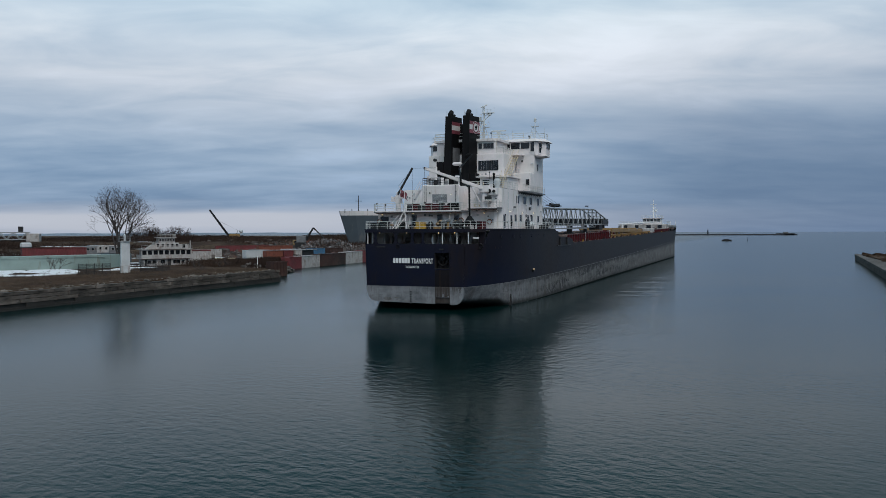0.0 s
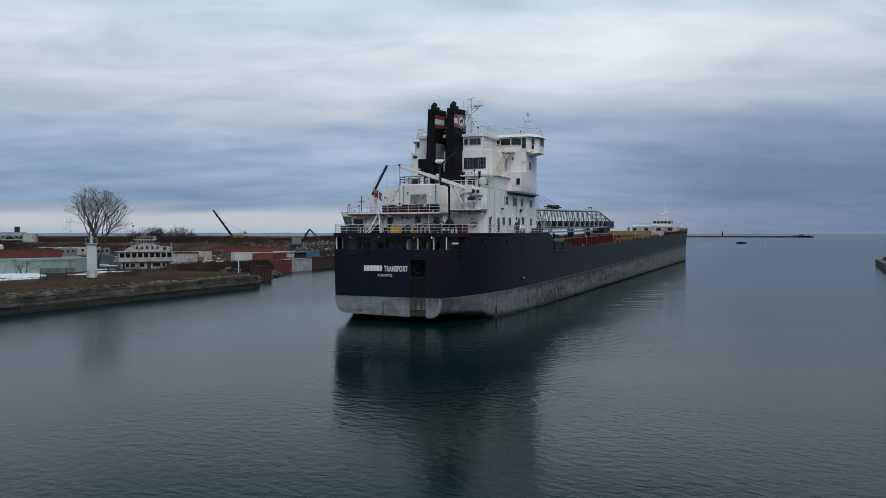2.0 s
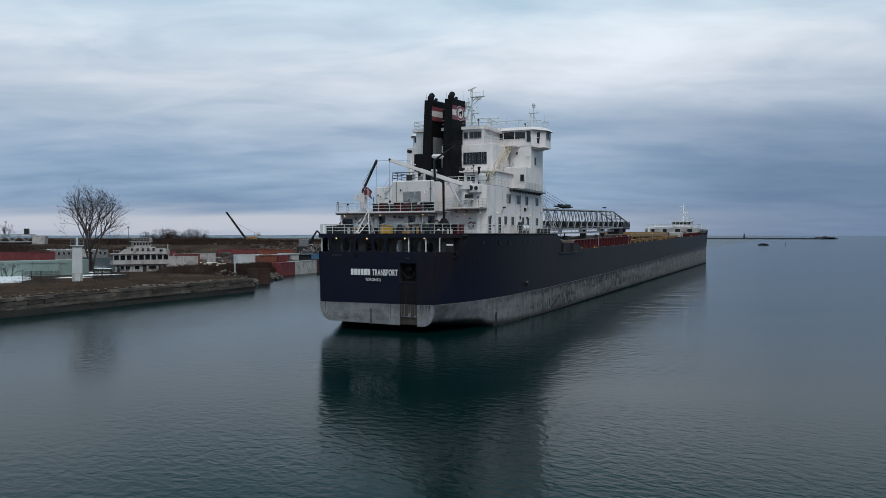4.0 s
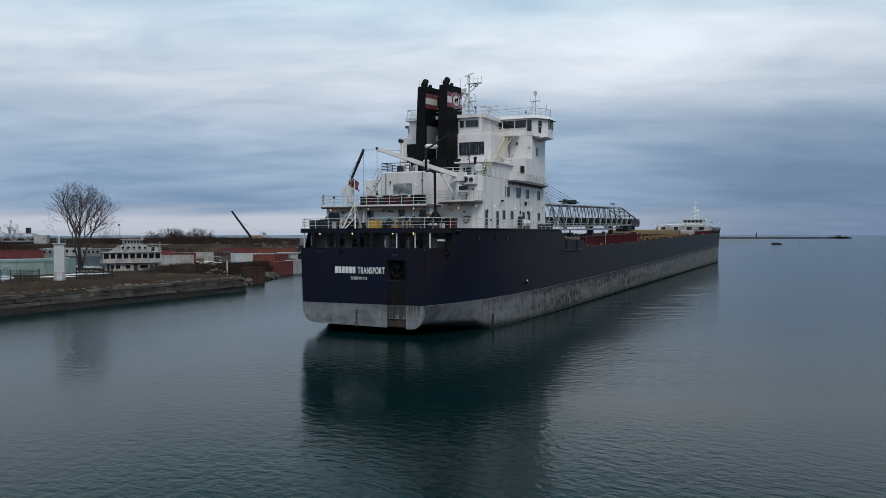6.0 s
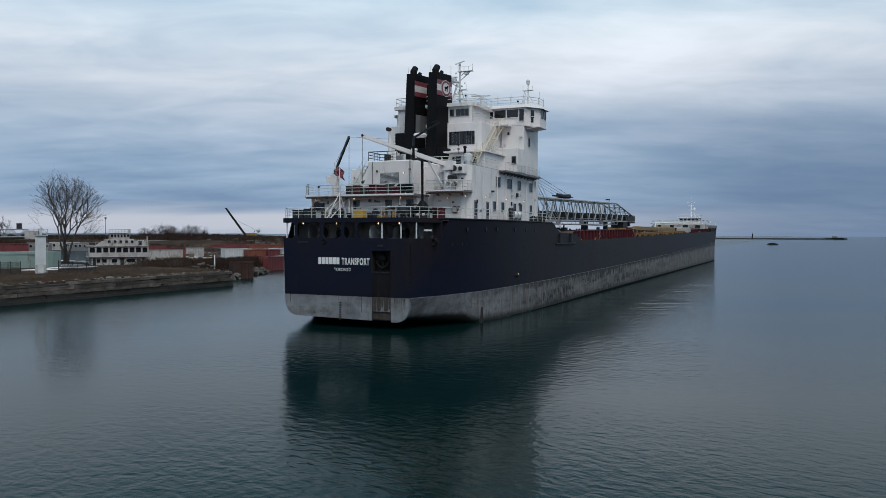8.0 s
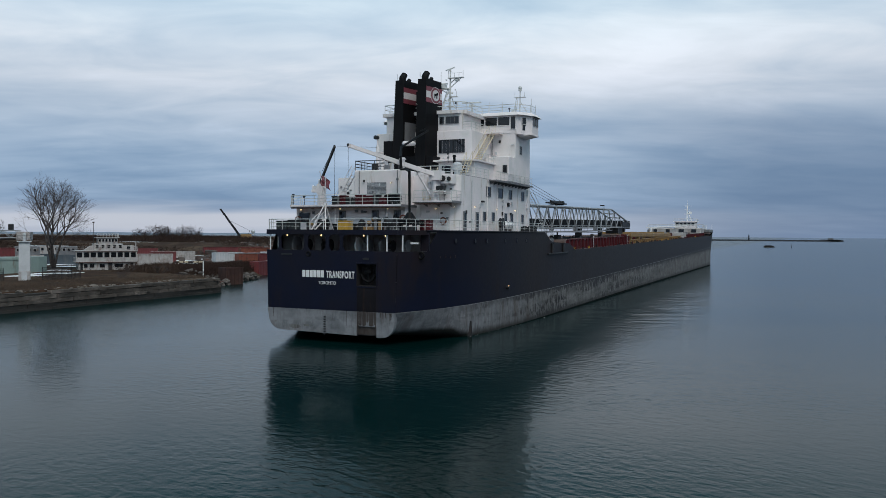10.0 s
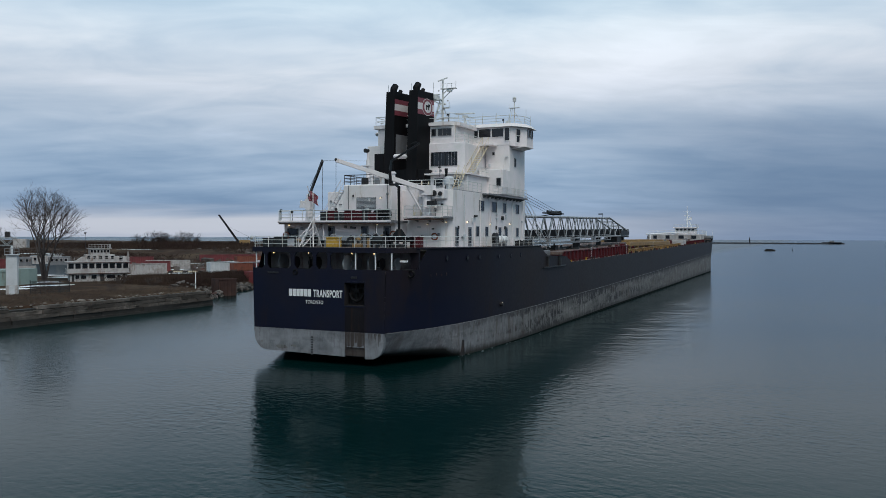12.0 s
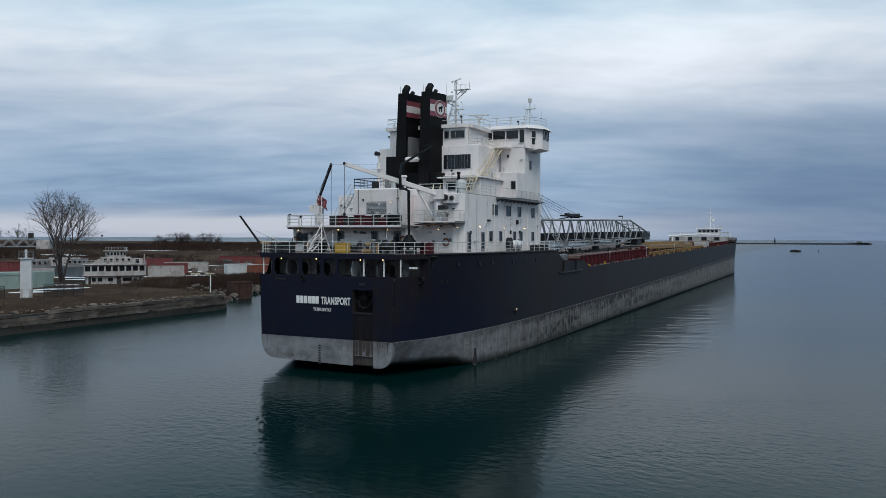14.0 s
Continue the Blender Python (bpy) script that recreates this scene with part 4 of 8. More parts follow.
def build_house():
    # first tier on the poop deck
    block("first_tier", -9.3, 4.1, 8.0, 34.0, POOP_Z, 13.35, label="white steel deckhouse wall")
    slab("first_tier_quarter", [(4.1, 10.6), (8.0, 10.6), (8.9, 11.5), (8.9, 34.6), (4.1, 34.6)], POOP_Z, 16.75, label="white rounded quarter of the deckhouse")
    slab("boat_deck", [(-9.0, 6.4), (4.4, 6.4), (4.4, 10.2), (-4.0, 10.2), (-10.2, 10.2), (-10.2, 8.4)], 13.28, 13.52, GREY, "overhanging deck with a pale edge")
    part("deck_edge_plate", bx(-9.02, 4.42, 6.36, 6.40, 13.36, 13.53), WHITE, ship)
    part("port_boat_deck", bx(-10.2, -7.6, 10.2, 24.0, 13.28, 13.52), GREY, ship)
    slab("quarter_deck", [(4.5, 8.9), (8.95, 8.9), (9.1, 11.0), (8.9, 11.6), (4.5, 11.6)], 13.75, 13.95, GREY, "overhanging side deck")
    part("quarter_edge_plate", bx(4.48, 8.98, 8.85, 8.9, 13.82, 13.96), WHITE, ship)
    # brackets and pillars under the decks
    for x in (-8.4, -3.6, 2.6):
        bm = bmesh.new()
        rod(bm, (x, 6.8, POOP_Z), (x, 6.8, 13.28), 0.05, n=8)
        part("deck_pillar", bm, WHITE, ship)
    for x in (5.4, 6.8, 8.2):
        bm = bmesh.new()
        v = [bm.verts.new((x + d, y, z)) for d in (-0.03, 0.03) for y, z in ((9.0, 13.75), (10.7, 13.75), (10.7, 13.35))]
        bm.faces.new(v[:3])
        bm.faces.new(v[3:][::-1])
        for i in range(3):
            j = (i + 1) % 3
            bm.faces.new((v[i], v[j], v[j + 3], v[i + 3]))
        part("deck_bracket", bm, GREY, ship)
    # engine casing
    block("engine_casing", -2.6, 3.1, 9.0, 18.2, 13.52, 17.3, label="tall white engine casing", bev=0.12)
    block("casing_step", -7.4, -2.6, 13.6, 24.0, 13.52, 16.9)
    block("second_tier", 3.1, 8.7, 12.4, 34.4, 16.75, 16.85, GREY)
    block("casing_link", 3.1, 4.1, 11.4, 34.0, 13.4, 16.75)
    # louvred grille on the casing
    gr = part("grille", bx(-0.95, 1.35, 8.94, 9.0, 14.75, 15.95), GREY, ship, "louvred ventilation grille")
    sb = bmesh.new()
    box(sb, -1.1, 1.1, -0.05, 0.0, -0.025, 0.03)
    first = part("slat", sb, GALV, gr)
    for k in range(9):
        m = pose(0.2, 8.93, 14.86 + k * 0.125, 20, 0, 0)
        if k == 0:
            first.matrix_basis = m
        else:
            again(first, gr, m)
    # third tier with its overhanging roof
    block("third_tier", 3.2, 7.7, 18.2, 27.0, 16.85, 18.8)
    slab("third_tier_roof", [(2.8, 17.5), (7.6, 17.5), (8.0, 18.0), (8.0, 27.0), (2.8, 27.0)], 18.8, 18.95)
    for x, w in ((4.2, 1.0), (6.3, 0.8)):
        window(ship, x, 18.19, 17.95, w, 0.85, "aft", GREY)
    # main block below the wheelhouse
    block("upper_house", -6.3, 6.3, 20.7, 31.0, 18.95, 22.7, label="white block under the wheelhouse")
    window(ship, 3.05, 20.68, 20.85, 1.75, 1.5, "aft", IRON, panes=4, bar=0.035)
    window(ship, 4.70, 20.68, 20.85, 1.38, 1.5, "aft", IRON, panes=4, bar=0.035)
    block("ledge", 1.5, 6.0, 20.2, 20.7, 19.2, 19.3)
    block("upper_house_top", -5.0, 5.0, 20.9, 27.0, 22.7, 24.7)
    window(ship, 3.75, 20.88, 23.95, 1.6, 0.75, "aft", GREY, panes=3)
    window(ship, 2.4, 20.88, 23.95, 0.5, 0.75, "aft", GREY)
    slab("upper_roof", [(-5.4, 20.6), (4.6, 20.6), (5.4, 21.4), (5.4, 27.2), (-5.4, 27.2)], 24.7, 25.1)
    # starboard and port towers under the wings
    for s in (1, -1):
        lo, hi = (6.3, 9.5) if s > 0 else (-8.2, -6.3)
        block("wing_tower", lo, hi, 27.0, 32.7, 16.85, 22.95, label="white tower under the bridge wing")
    for s in (1, -1):
        lo, hi = (6.6, 9.6) if s > 0 else (-8.2, -6.3)
        block("tower_base", lo, hi, 24.3, 27.0, 16.85, 19.8, label="lower white step of the tower")
    # wheelhouse
    prof = [(-9.3, 28.9), (-8.2, 26.95), (9.7, 26.95), (11.0, 28.9), (11.0, 31.4), (6.5, 33.6), (-6.0, 33.6), (-9.3, 31.4)]
    slab("wheelhouse", prof, 22.9, 25.05, label="white wheelhouse with a band of dark windows")
    wide = [(x * 1.035, 30 + (y - 30) * 1.13) for x, y in prof]
    bm = bmesh.new()
    prism(bm, wide, 25.05, 25.5, [(x * 0.99, 30 + (y - 30) * 0.95) for x, y in prof])
    part("wheelhouse_roof", bm, WHITE, ship)
    slab("wheelhouse_floor", [(9.5, 27.0), (9.8, 27.0), (11.05, 28.9), (11.05, 31.4), (9.5, 32.0)], 22.75, 22.9)
    for x, w in ((4.75, 1.35), (6.35, 1.45), (8.0, 1.4)):
        window(ship, x, 26.93, 24.38, w + 0.08, 0.98, "aft", WHITE)
    window(ship, 9.2, 26.93, 24.15, 0.6, 1.5, "aft", WHITE)
    for x in (-7.5, -6.2, -4.7):
        window(ship, x, 26.93, 24.48, 1.1, 0.72, "aft", GREY)
    d = door(10.2, 27.7, 22.95, 0.75, 2.0, "aft")
    d.matrix_basis = pose(10.25, 27.77, 22.95, 0, 0, 56)
    d.data.materials[0] = WHITE
    window(d, 0, -0.07, 1.45, 0.6, 0.75, "aft", WHITE)
    for y in (29.55, 30.7):
        window(ship, 11.01, y, 24.45, 0.75, 0.85, "side", GREY)
    # wing bracket
    for s in (1,):
        bm = bmesh.new()
        pts = [(9.5, 22.75), (11.0, 22.75), (10.9, 22.68), (9.5, 22.45)]
        a = [bm.verts.new((s * x, 27.9, z)) for x, z in pts]
        b = [bm.verts.new((s * x, 31.0, z)) for x, z in pts]
        bm.faces.new(a)
        bm.faces.new(b[::-1])
        for i in range(len(pts)):
            j = (i + 1) % len(pts)
            bm.faces.new((a[i], a[j], b[j], b[i]))
        part("wing_bracket", bm, WHITE, ship)
    # windows of the towers and the long side wall
    for z, y in ((20.9, 28.9),):
        window(ship, 9.51, y, z, 0.5, 0.95, "side", GREY)
    window(ship, 9.15, 24.28, 18.3, 0.45, 0.85, "aft", GREY)
    for y, w in ((19.4, 1.35), (23.4, 1.35), (26.9, 0.9), (31.6, 1.0)):
        window(ship, 8.91, y, 15.35, w, 1.05, "side", GREY)
    for y in (18.2, 21.0, 25.3, 27.5, 31.6):
        window(ship, 8.91, y, 12.5, 0.75, 1.0, "side", GREY)
    door(8.91, 12.5, POOP_Z + 0.1)
    door(8.91, 16.0, POOP_Z + 0.1)
    door(0.6, 7.99, POOP_Z + 0.1, face="aft")
    door(-3.4, 7.99, POOP_Z + 0.1, face="aft")
    door(3.2, 7.99, POOP_Z + 0.1, face="aft")
    window(ship, -8.2, 7.99, 12.2, 1.3, 0.95, "aft", GREY)
    # side gallery and its brackets
    part("side_gallery", bx(8.7, 9.75, 19.6, 33.2, 16.58, 16.72), GREY, ship, "side gallery with brackets below")
    part("gallery_edge", bx(9.75, 9.78, 19.6, 33.2, 16.56, 16.75), GREY, ship)
    for k in range(11):
        y = 20.0 + k * 1.25
        bm = bmesh.new()
        v = [bm.verts.new((x, yy, z)) for yy in (y - 0.03, y + 0.03) for x, z in ((8.9, 16.58), (9.7, 16.58), (8.9, 16.25))]
        bm.faces.new(v[:3])
        bm.faces.new(v[3:][::-1])
        for i in range(3):
            j = (i + 1) % 3
            bm.faces.new((v[i], v[j], v[j + 3], v[i + 3]))
        part("gallery_bracket", bm, GREY, ship)
    # stair shelf
    slab("stair_landing", [(6.3, 25.4), (7.9, 25.4), (7.9, 27.0), (6.3, 27.0)], 22.75, 22.9)
    stair((6.75, 21.0, 18.96), (6.75, 26.2, 22.9), 0.8, CREAM, 14)
    stair((7.3, 15.6, 16.85), (7.3, 17.6, 18.9), 0.7, CREAM, 7)
    stair((-5.2, 9.6, 13.55), (-3.0, 9.6, 16.95), 0.8, WHITE, 10)
    stair((-5.6, 5.6, POOP_Z), (-4.4, 8.2, 13.5), 0.8, WHITE, 9)
    stair((5.4, 10.3, 13.95), (5.4, 12.3, 16.8), 0.8, CREAM, 9)
    for x, y, z in ((-8.4, 7.6, 13.1), (-3.2, 7.2, 13.15), (2.6, 7.0, 13.15), (6.6, 10.2, 13.2), (8.6, 10.4, 13.4), (9.0, 15.2, 13.5), (9.0, 22.0, 13.45), (9.0, 28.6, 13.5), (2.0, 8.8, 15.9)):
        lamp(x, y, z)


def build_funnel(dx):
    """One of the two tall black uptakes: narrow aft face, splayed long side, banded near the top."""
    base = [(0.0, 18.3), (1.35, 18.3), (2.15, 21.9), (-0.55, 21.9)]
    head = [(0.38, 18.5), (1.42, 18.6), (2.02, 21.5), (-0.2, 21.5)]
    sh = lambda poly: [(x + dx, y) for x, y in poly]
    bm = bmesh.new()
    prism(bm, sh(base), 17.2, 28.6, sh(head))
    fn = part("funnel", bm, BLACK, ship, "tall black funnel with crimson and white bands")

    def side(y, z):
        """A place on the starboard face."""
        k = (z - 17.2) / 11.4
        a, b = Vector((*base[1], 0)).lerp(Vector((*head[1], 0)), k), Vector((*base[2], 0)).lerp(Vector((*head[2], 0)), k)
        p = a.lerp(b, y)
        return Vector((p.x + dx + 0.02, p.y, z))

    for z0, z1, mat in ((25.9, 26.45, CRIMSON), (26.45, 27.2, BAND), (27.2, 27.75, CRIMSON)):
        bm = bmesh.new()
        q = [side(0.0, z0), side(1.0, z0), side(1.0, z1), side(0.0, z1)]
        a = [bm.verts.new(p) for p in q]
        b = [bm.verts.new(p + Vector((0.02, -0.005, 0))) for p in q]
        bm.faces.new(b)
        for i in range(4):
            j = (i + 1) % 4
            bm.faces.new((a[i], a[j], b[j], b[i]))
        part("band", bm, mat, fn)
    # coaming, hood and uptake pipes
    bm = bmesh.new()
    for x, y, r, z in ((1.0, 19.1, 0.42, 28.95), (0.9, 20.8, 0.26, 28.8), (0.35, 20.2, 0.22, 28.7)):
        rod(bm, (x + dx, y, 28.3), (x + dx, y, z), r, n=12)
        rod(bm, (x + dx, y, z - 0.05), (x + dx + 0.05, y + r * 0.9, z + r * 1.1), r, r * 0.9, n=12)
        ball(bm, (x + dx, y, z), r, 1, 10)
    part("exhaust_pipes", bm, BLACK, fn)
    bm = bmesh.new()
    rod(bm, (0.55 + dx, 18.7, 28.5), (0.55 + dx, 18.7, 29.4), 0.03)
    part("lightning_rod", bm, GALV, fn)
    return fn, side


def build_funnels():
    port, side = build_funnel(-2.95)
    bm = bmesh.new()
    q = [side(0.1, 21.0), side(0.9, 21.0), side(0.9, 23.7), side(0.1, 23.7)]
    a, b = [bm.verts.new(p) for p in q], [bm.verts.new(p + Vector((0.03, -0.01, 0))) for p in q]
    bm.faces.new(b)
    for i in range(4):
        j = (i + 1) % 4
        bm.faces.new((a[i], a[j], b[j], b[i]))
    part("inlet_screen", bm, GREY, port, "grey inlet screen on the funnel's side")
    fn, side = build_funnel(0.0)
    # round emblem: plain rings
    for r, off, mat in ((0.98, 0.04, BAND), (0.92, 0.06, CRIMSON), (0.66, 0.08, BAND)):
        a, b = side(0.0, 26.83), side(1.0, 26.83)
        run = (b - a).normalized()
        nor = Vector((run.y, -run.x, 0))
        c = a.lerp(b, 0.58)
        bm = bmesh.new()
        rod(bm, c, c + nor * off, r, n=28)
        part("emblem_ring", bm, mat, fn, "plain round emblem")
    bm = bmesh.new()
    lie = Matrix((run, Vector((0, 0, 1)), nor)).transposed().to_4x4()
    lie.translation = c + nor * 0.085
    for u0, u1, w0, w1 in ((-0.34, 0.30, -0.04, 0.20), (0.10, 0.40, 0.12, 0.34), (-0.30, -0.14, -0.34, 0.0), (0.08, 0.24, -0.34, 0.0)):
        box(bm, u0, u1, w0, w1, 0, 0.02, lie)
    part("emblem_shape", bm, BLACK, fn)
    # lower trunk between the uptakes
    block("uptake_link", -1.35, 0.2, 20.9, 21.55, 17.0, 27.6, BLACK)
    block("funnel_trunk", -3.6, 2.3, 18.6, 22.4, 17.0, 19.6, BLACK)
    block("trunk_vent", -4.1, -2.9, 18.4, 19.8, 19.2, 21.5, BLACK)
    block("tank_white", -0.8, 0.6, 16.6, 17.8, 20.7, 21.2, WHITE, bev=0.2)
    bm = bmesh.new()
    tube(bm, [(1.5, 18.2, 22.6), (1.4, 17.0, 22.1), (2.3, 17.0, 22.3)], 0.16)
    part("slanting_pipe", bm, BLACK, ship)
    # black exhaust standing on the aft deck
    bm = bmesh.new()
    tube(bm, [(2.4, 17.0, 22.3), (3.0, 12.5, 20.9), (3.5, 8.2, 19.5), (4.5, 6.1, 18.3), (4.6, 6.0, 17.0), (5.7, 4.9, 16.9), (6.5, 4.1, 16.6), (6.6, 4.0, 12.0)], 0.115, 10)
    rod(bm, (6.6, 4.0, 12.6), (6.6, 4.0, 11.8), 0.25, 0.8, n=12)
    box(bm, 5.2, 7.9, 3.4, 4.6, 11.4, 11.82)
    for x in (5.6, 7.3):
        rod(bm, (x, 4.0, POOP_Z), (x, 4.0, 11.4), 0.1)
    part("hose_rig", bm, BLACK, ship, "black pipe rig standing on the aft deck")


def build_masts():
    # main mast behind the funnels
    bm = bmesh.new()
    rod(bm, (1.75, 25.0, 25.0), (1.75, 25.0, 31.0), 0.15, 0.10, n=8)
    for p, q in (((0.1, 25.3, 25.0), (1.45, 25.0, 28.9)), ((0.7, 24.2, 25.0), (1.65, 25.0, 28.9)), ((2.7, 25.4, 25.0), (1.8, 25.0, 28.0))):
        rod(bm, p, q, 0.055, n=6)
    for z, x in ((25.9, 0.45), (26.8, 0.75), (27.7, 1.05)):
        rod(bm, (x, 25.2, z), (1.75, 25.0, z), 0.035, n=5)
        rod(bm, (x, 25.2, z), (1.75, 25.0, z + 0.8), 0.03, n=5)
    for x0, x1, y0, y1, z in ((1.5, 3.5, 24.7, 25.3, 30.1), (0.3, 1.7, 24.6, 25.4, 28.7), (1.7, 2.7, 24.7, 25.3, 27.6), (1.3, 2.3, 24.7, 25.3, 26.3)):
        box(bm, x0, x1, y0, y1, z, z + 0.07)
    for p, q in (((1.8, 25, 28.9), (3.2, 25, 30.1)), ((1.8, 25, 29.5), (2.5, 25, 30.1)), ((1.7, 25, 28.0), (0.5, 25, 28.7))):
        rod(bm, p, q, 0.06, n=6)
    for x, z0, z1 in ((3.45, 30.1, 31.1), (2.9, 30.1, 30.8), (2.3, 30.1, 30.8), (0.5, 28.7, 31.1), (0.35, 28.7, 29.6), (2.6, 27.6, 28.4), (1.5, 30.1, 31.4)):
        rod(bm, (x, 25, z0), (x, 25, z1), 0.028, n=5)
    rod(bm, (2.0, 24.75, 30.75), (3.45, 24.75, 30.75), 0.02, n=4)
    for p, q in (((0.2, 24.5, 28.8), (1.2, 25.3, 29.3)), ((2.4, 24.8, 29.7), (2.9, 25.2, 30.0)), ((1.6, 24.75, 27.0), (1.9, 24.95, 27.35))):
        box(bm, p[0], q[0], p[1], q[1], p[2], q[2])
    for p, r in (((2.15, 24.7, 28.1), 0.14), ((1.3, 24.6, 27.2), 0.12), ((0.7, 24.6, 28.45), 0.14), ((2.55, 24.7, 28.5), 0.1), ((1.35, 24.7, 29.9), 0.12)):
        ball(bm, p, r, 1, 8)
    rod(bm, (1.75, 25, 31.0), (1.75, 25, 31.3), 0.14, n=8)
    mast = part("radar_mast", bm, RAIL, ship, "pale grey lattice radar mast with platforms")
    sc = part("scanner", bx(-0.75, 0.75, -0.1, 0.1, -0.08, 0.08, 0.03), RAIL, mast)
    sc.matrix_basis = pose(1.75, 25.0, 31.4, 0, -25, 60)
    sc = part("scanner", bx(-0.6, 0.6, -0.1, 0.1, -0.08, 0.08, 0.03), RAIL, mast)
    sc.matrix_basis = pose(0.8, 24.9, 29.45, 0, 0, 20)
    mast.matrix_basis = Matrix.Translation((-0.1, 0, 2.0)) @ Matrix.Diagonal((1, 1, 0.92, 1))
    # second scanner on the wheelhouse roof
    bm = bmesh.new()
    rod(bm, (2.9, 29.0, 25.4), (2.9, 29.0, 27.0), 0.11)
    box(bm, 2.6, 3.2, 28.8, 29.2, 26.7, 27.0)
    for p in ((2.6, 28.9, 25.4), (3.3, 29.1, 25.4)):
        rod(bm, p, (2.9, 29.0, 26.7), 0.04)
    rp = part("radar_pedestal", bm, RAIL, ship)
    part("scanner", bx(-1.25, 1.25, -0.1, 0.1, -0.09, 0.09, 0.03), RAIL, rp).matrix_basis = pose(2.9, 29.0, 27.25, 0, 0, 10)
    # signal mast with a globe
    bm = bmesh.new()
    rod(bm, (8.2, 32.4, 25.4), (8.2, 32.4, 29.0), 0.07, n=8)
    for p, q in (((7.2, 32.2, 25.4), (7.75, 32.4, 28.1)), ((7.6, 32.2, 25.4), (7.95, 32.4, 28.1)), ((9.6, 32.6, 25.4), (8.25, 32.4, 27.6))):
        rod(bm, p, q, 0.035, n=5)
    for k in range(7):
        rod(bm, (7.25 + k * 0.08, 32.25, 25.7 + k * 0.38), (7.62 + k * 0.05, 32.25, 25.7 + k * 0.38), 0.02, n=4)
    box(bm, 7.5, 8.9, 32.2, 32.6, 28.1, 28.16)
    box(bm, 7.1, 7.5, 32.2, 32.5, 25.5, 26.5)
    for x in (7.55, 8.85):
        rod(bm, (x, 32.25, 28.16), (x, 32.25, 28.7), 0.02, n=4)
    sm = part("signal_mast", bm, RAIL, ship)
    bm = bmesh.new()
    ball(bm, (8.2, 32.4, 29.3), 0.26, 1, 12)
    rod(bm, (8.2, 32.4, 28.95), (8.2, 32.4, 29.3), 0.22, n=12)
    part("globe", bm, RAIL, sm)
    for x, y, h in ((5.2, 29.2, 1.8), (7.0, 29.2, 1.7), (10.2, 31, 2.2), (10.3, 32.4, 1.6)):
        bm = bmesh.new()
        rod(bm, (x, y, 25.4), (x, y, 25.4 + h), 0.025)
        part("whip_aerial", bm, RAIL, ship)
    # satellite dome aft of the tower
    bm = bmesh.new()
    rod(bm, (7.35, 14.0, 16.85), (7.35, 14.0, 17.6), 0.35, n=14)
    rod(bm, (7.35, 14.0, 17.4), (7.35, 14.0, 18.05), 0.5, n=18)
    ball(bm, (7.35, 14.0, 18.05), 0.5, 0.6, 16)
    part("satellite_dome", bm, GALV, ship, "white satellite dome")
    # searchlight post on the casing
    bm = bmesh.new()
    rod(bm, (-2.2, 13.5, 17.3), (-2.2, 13.5, 20.3), 0.2, n=10)
    rod(bm, (-2.2, 13.5, 20.3), (-2.2, 13.5, 21.2), 0.1)
    box(bm, -2.9, -1.6, 13.2, 13.8, 19.6, 19.7)
    post = part("searchlight_post", bm, WHITE, ship, "white post with a searchlight")
    bm = bmesh.new()
    rod(bm, (-2.3, 13.1, 21.3), (-2.2, 13.6, 21.3), 0.24, 0.2, n=16)
    part("searchlight", bm, IRON, post)
    for x, y, r, h, mat in ((2.2, 11.0, 0.3, 1.2, WHITE), (6.4, 15.4, 0.16, 2.1, BLACK), (-0.2, 11.0, 0.22, 1.0, WHITE)):
        bm = bmesh.new()
        z = 17.3 if y < 12 else 16.95
        rod(bm, (x, y, z), (x, y, z + h), r, n=10)
        rod(bm, (x, y, z + h), (x, y, z + h + 0.2), r * 1.4, r * 1.1, n=10)
        part("vent_pipe", bm, mat, ship)


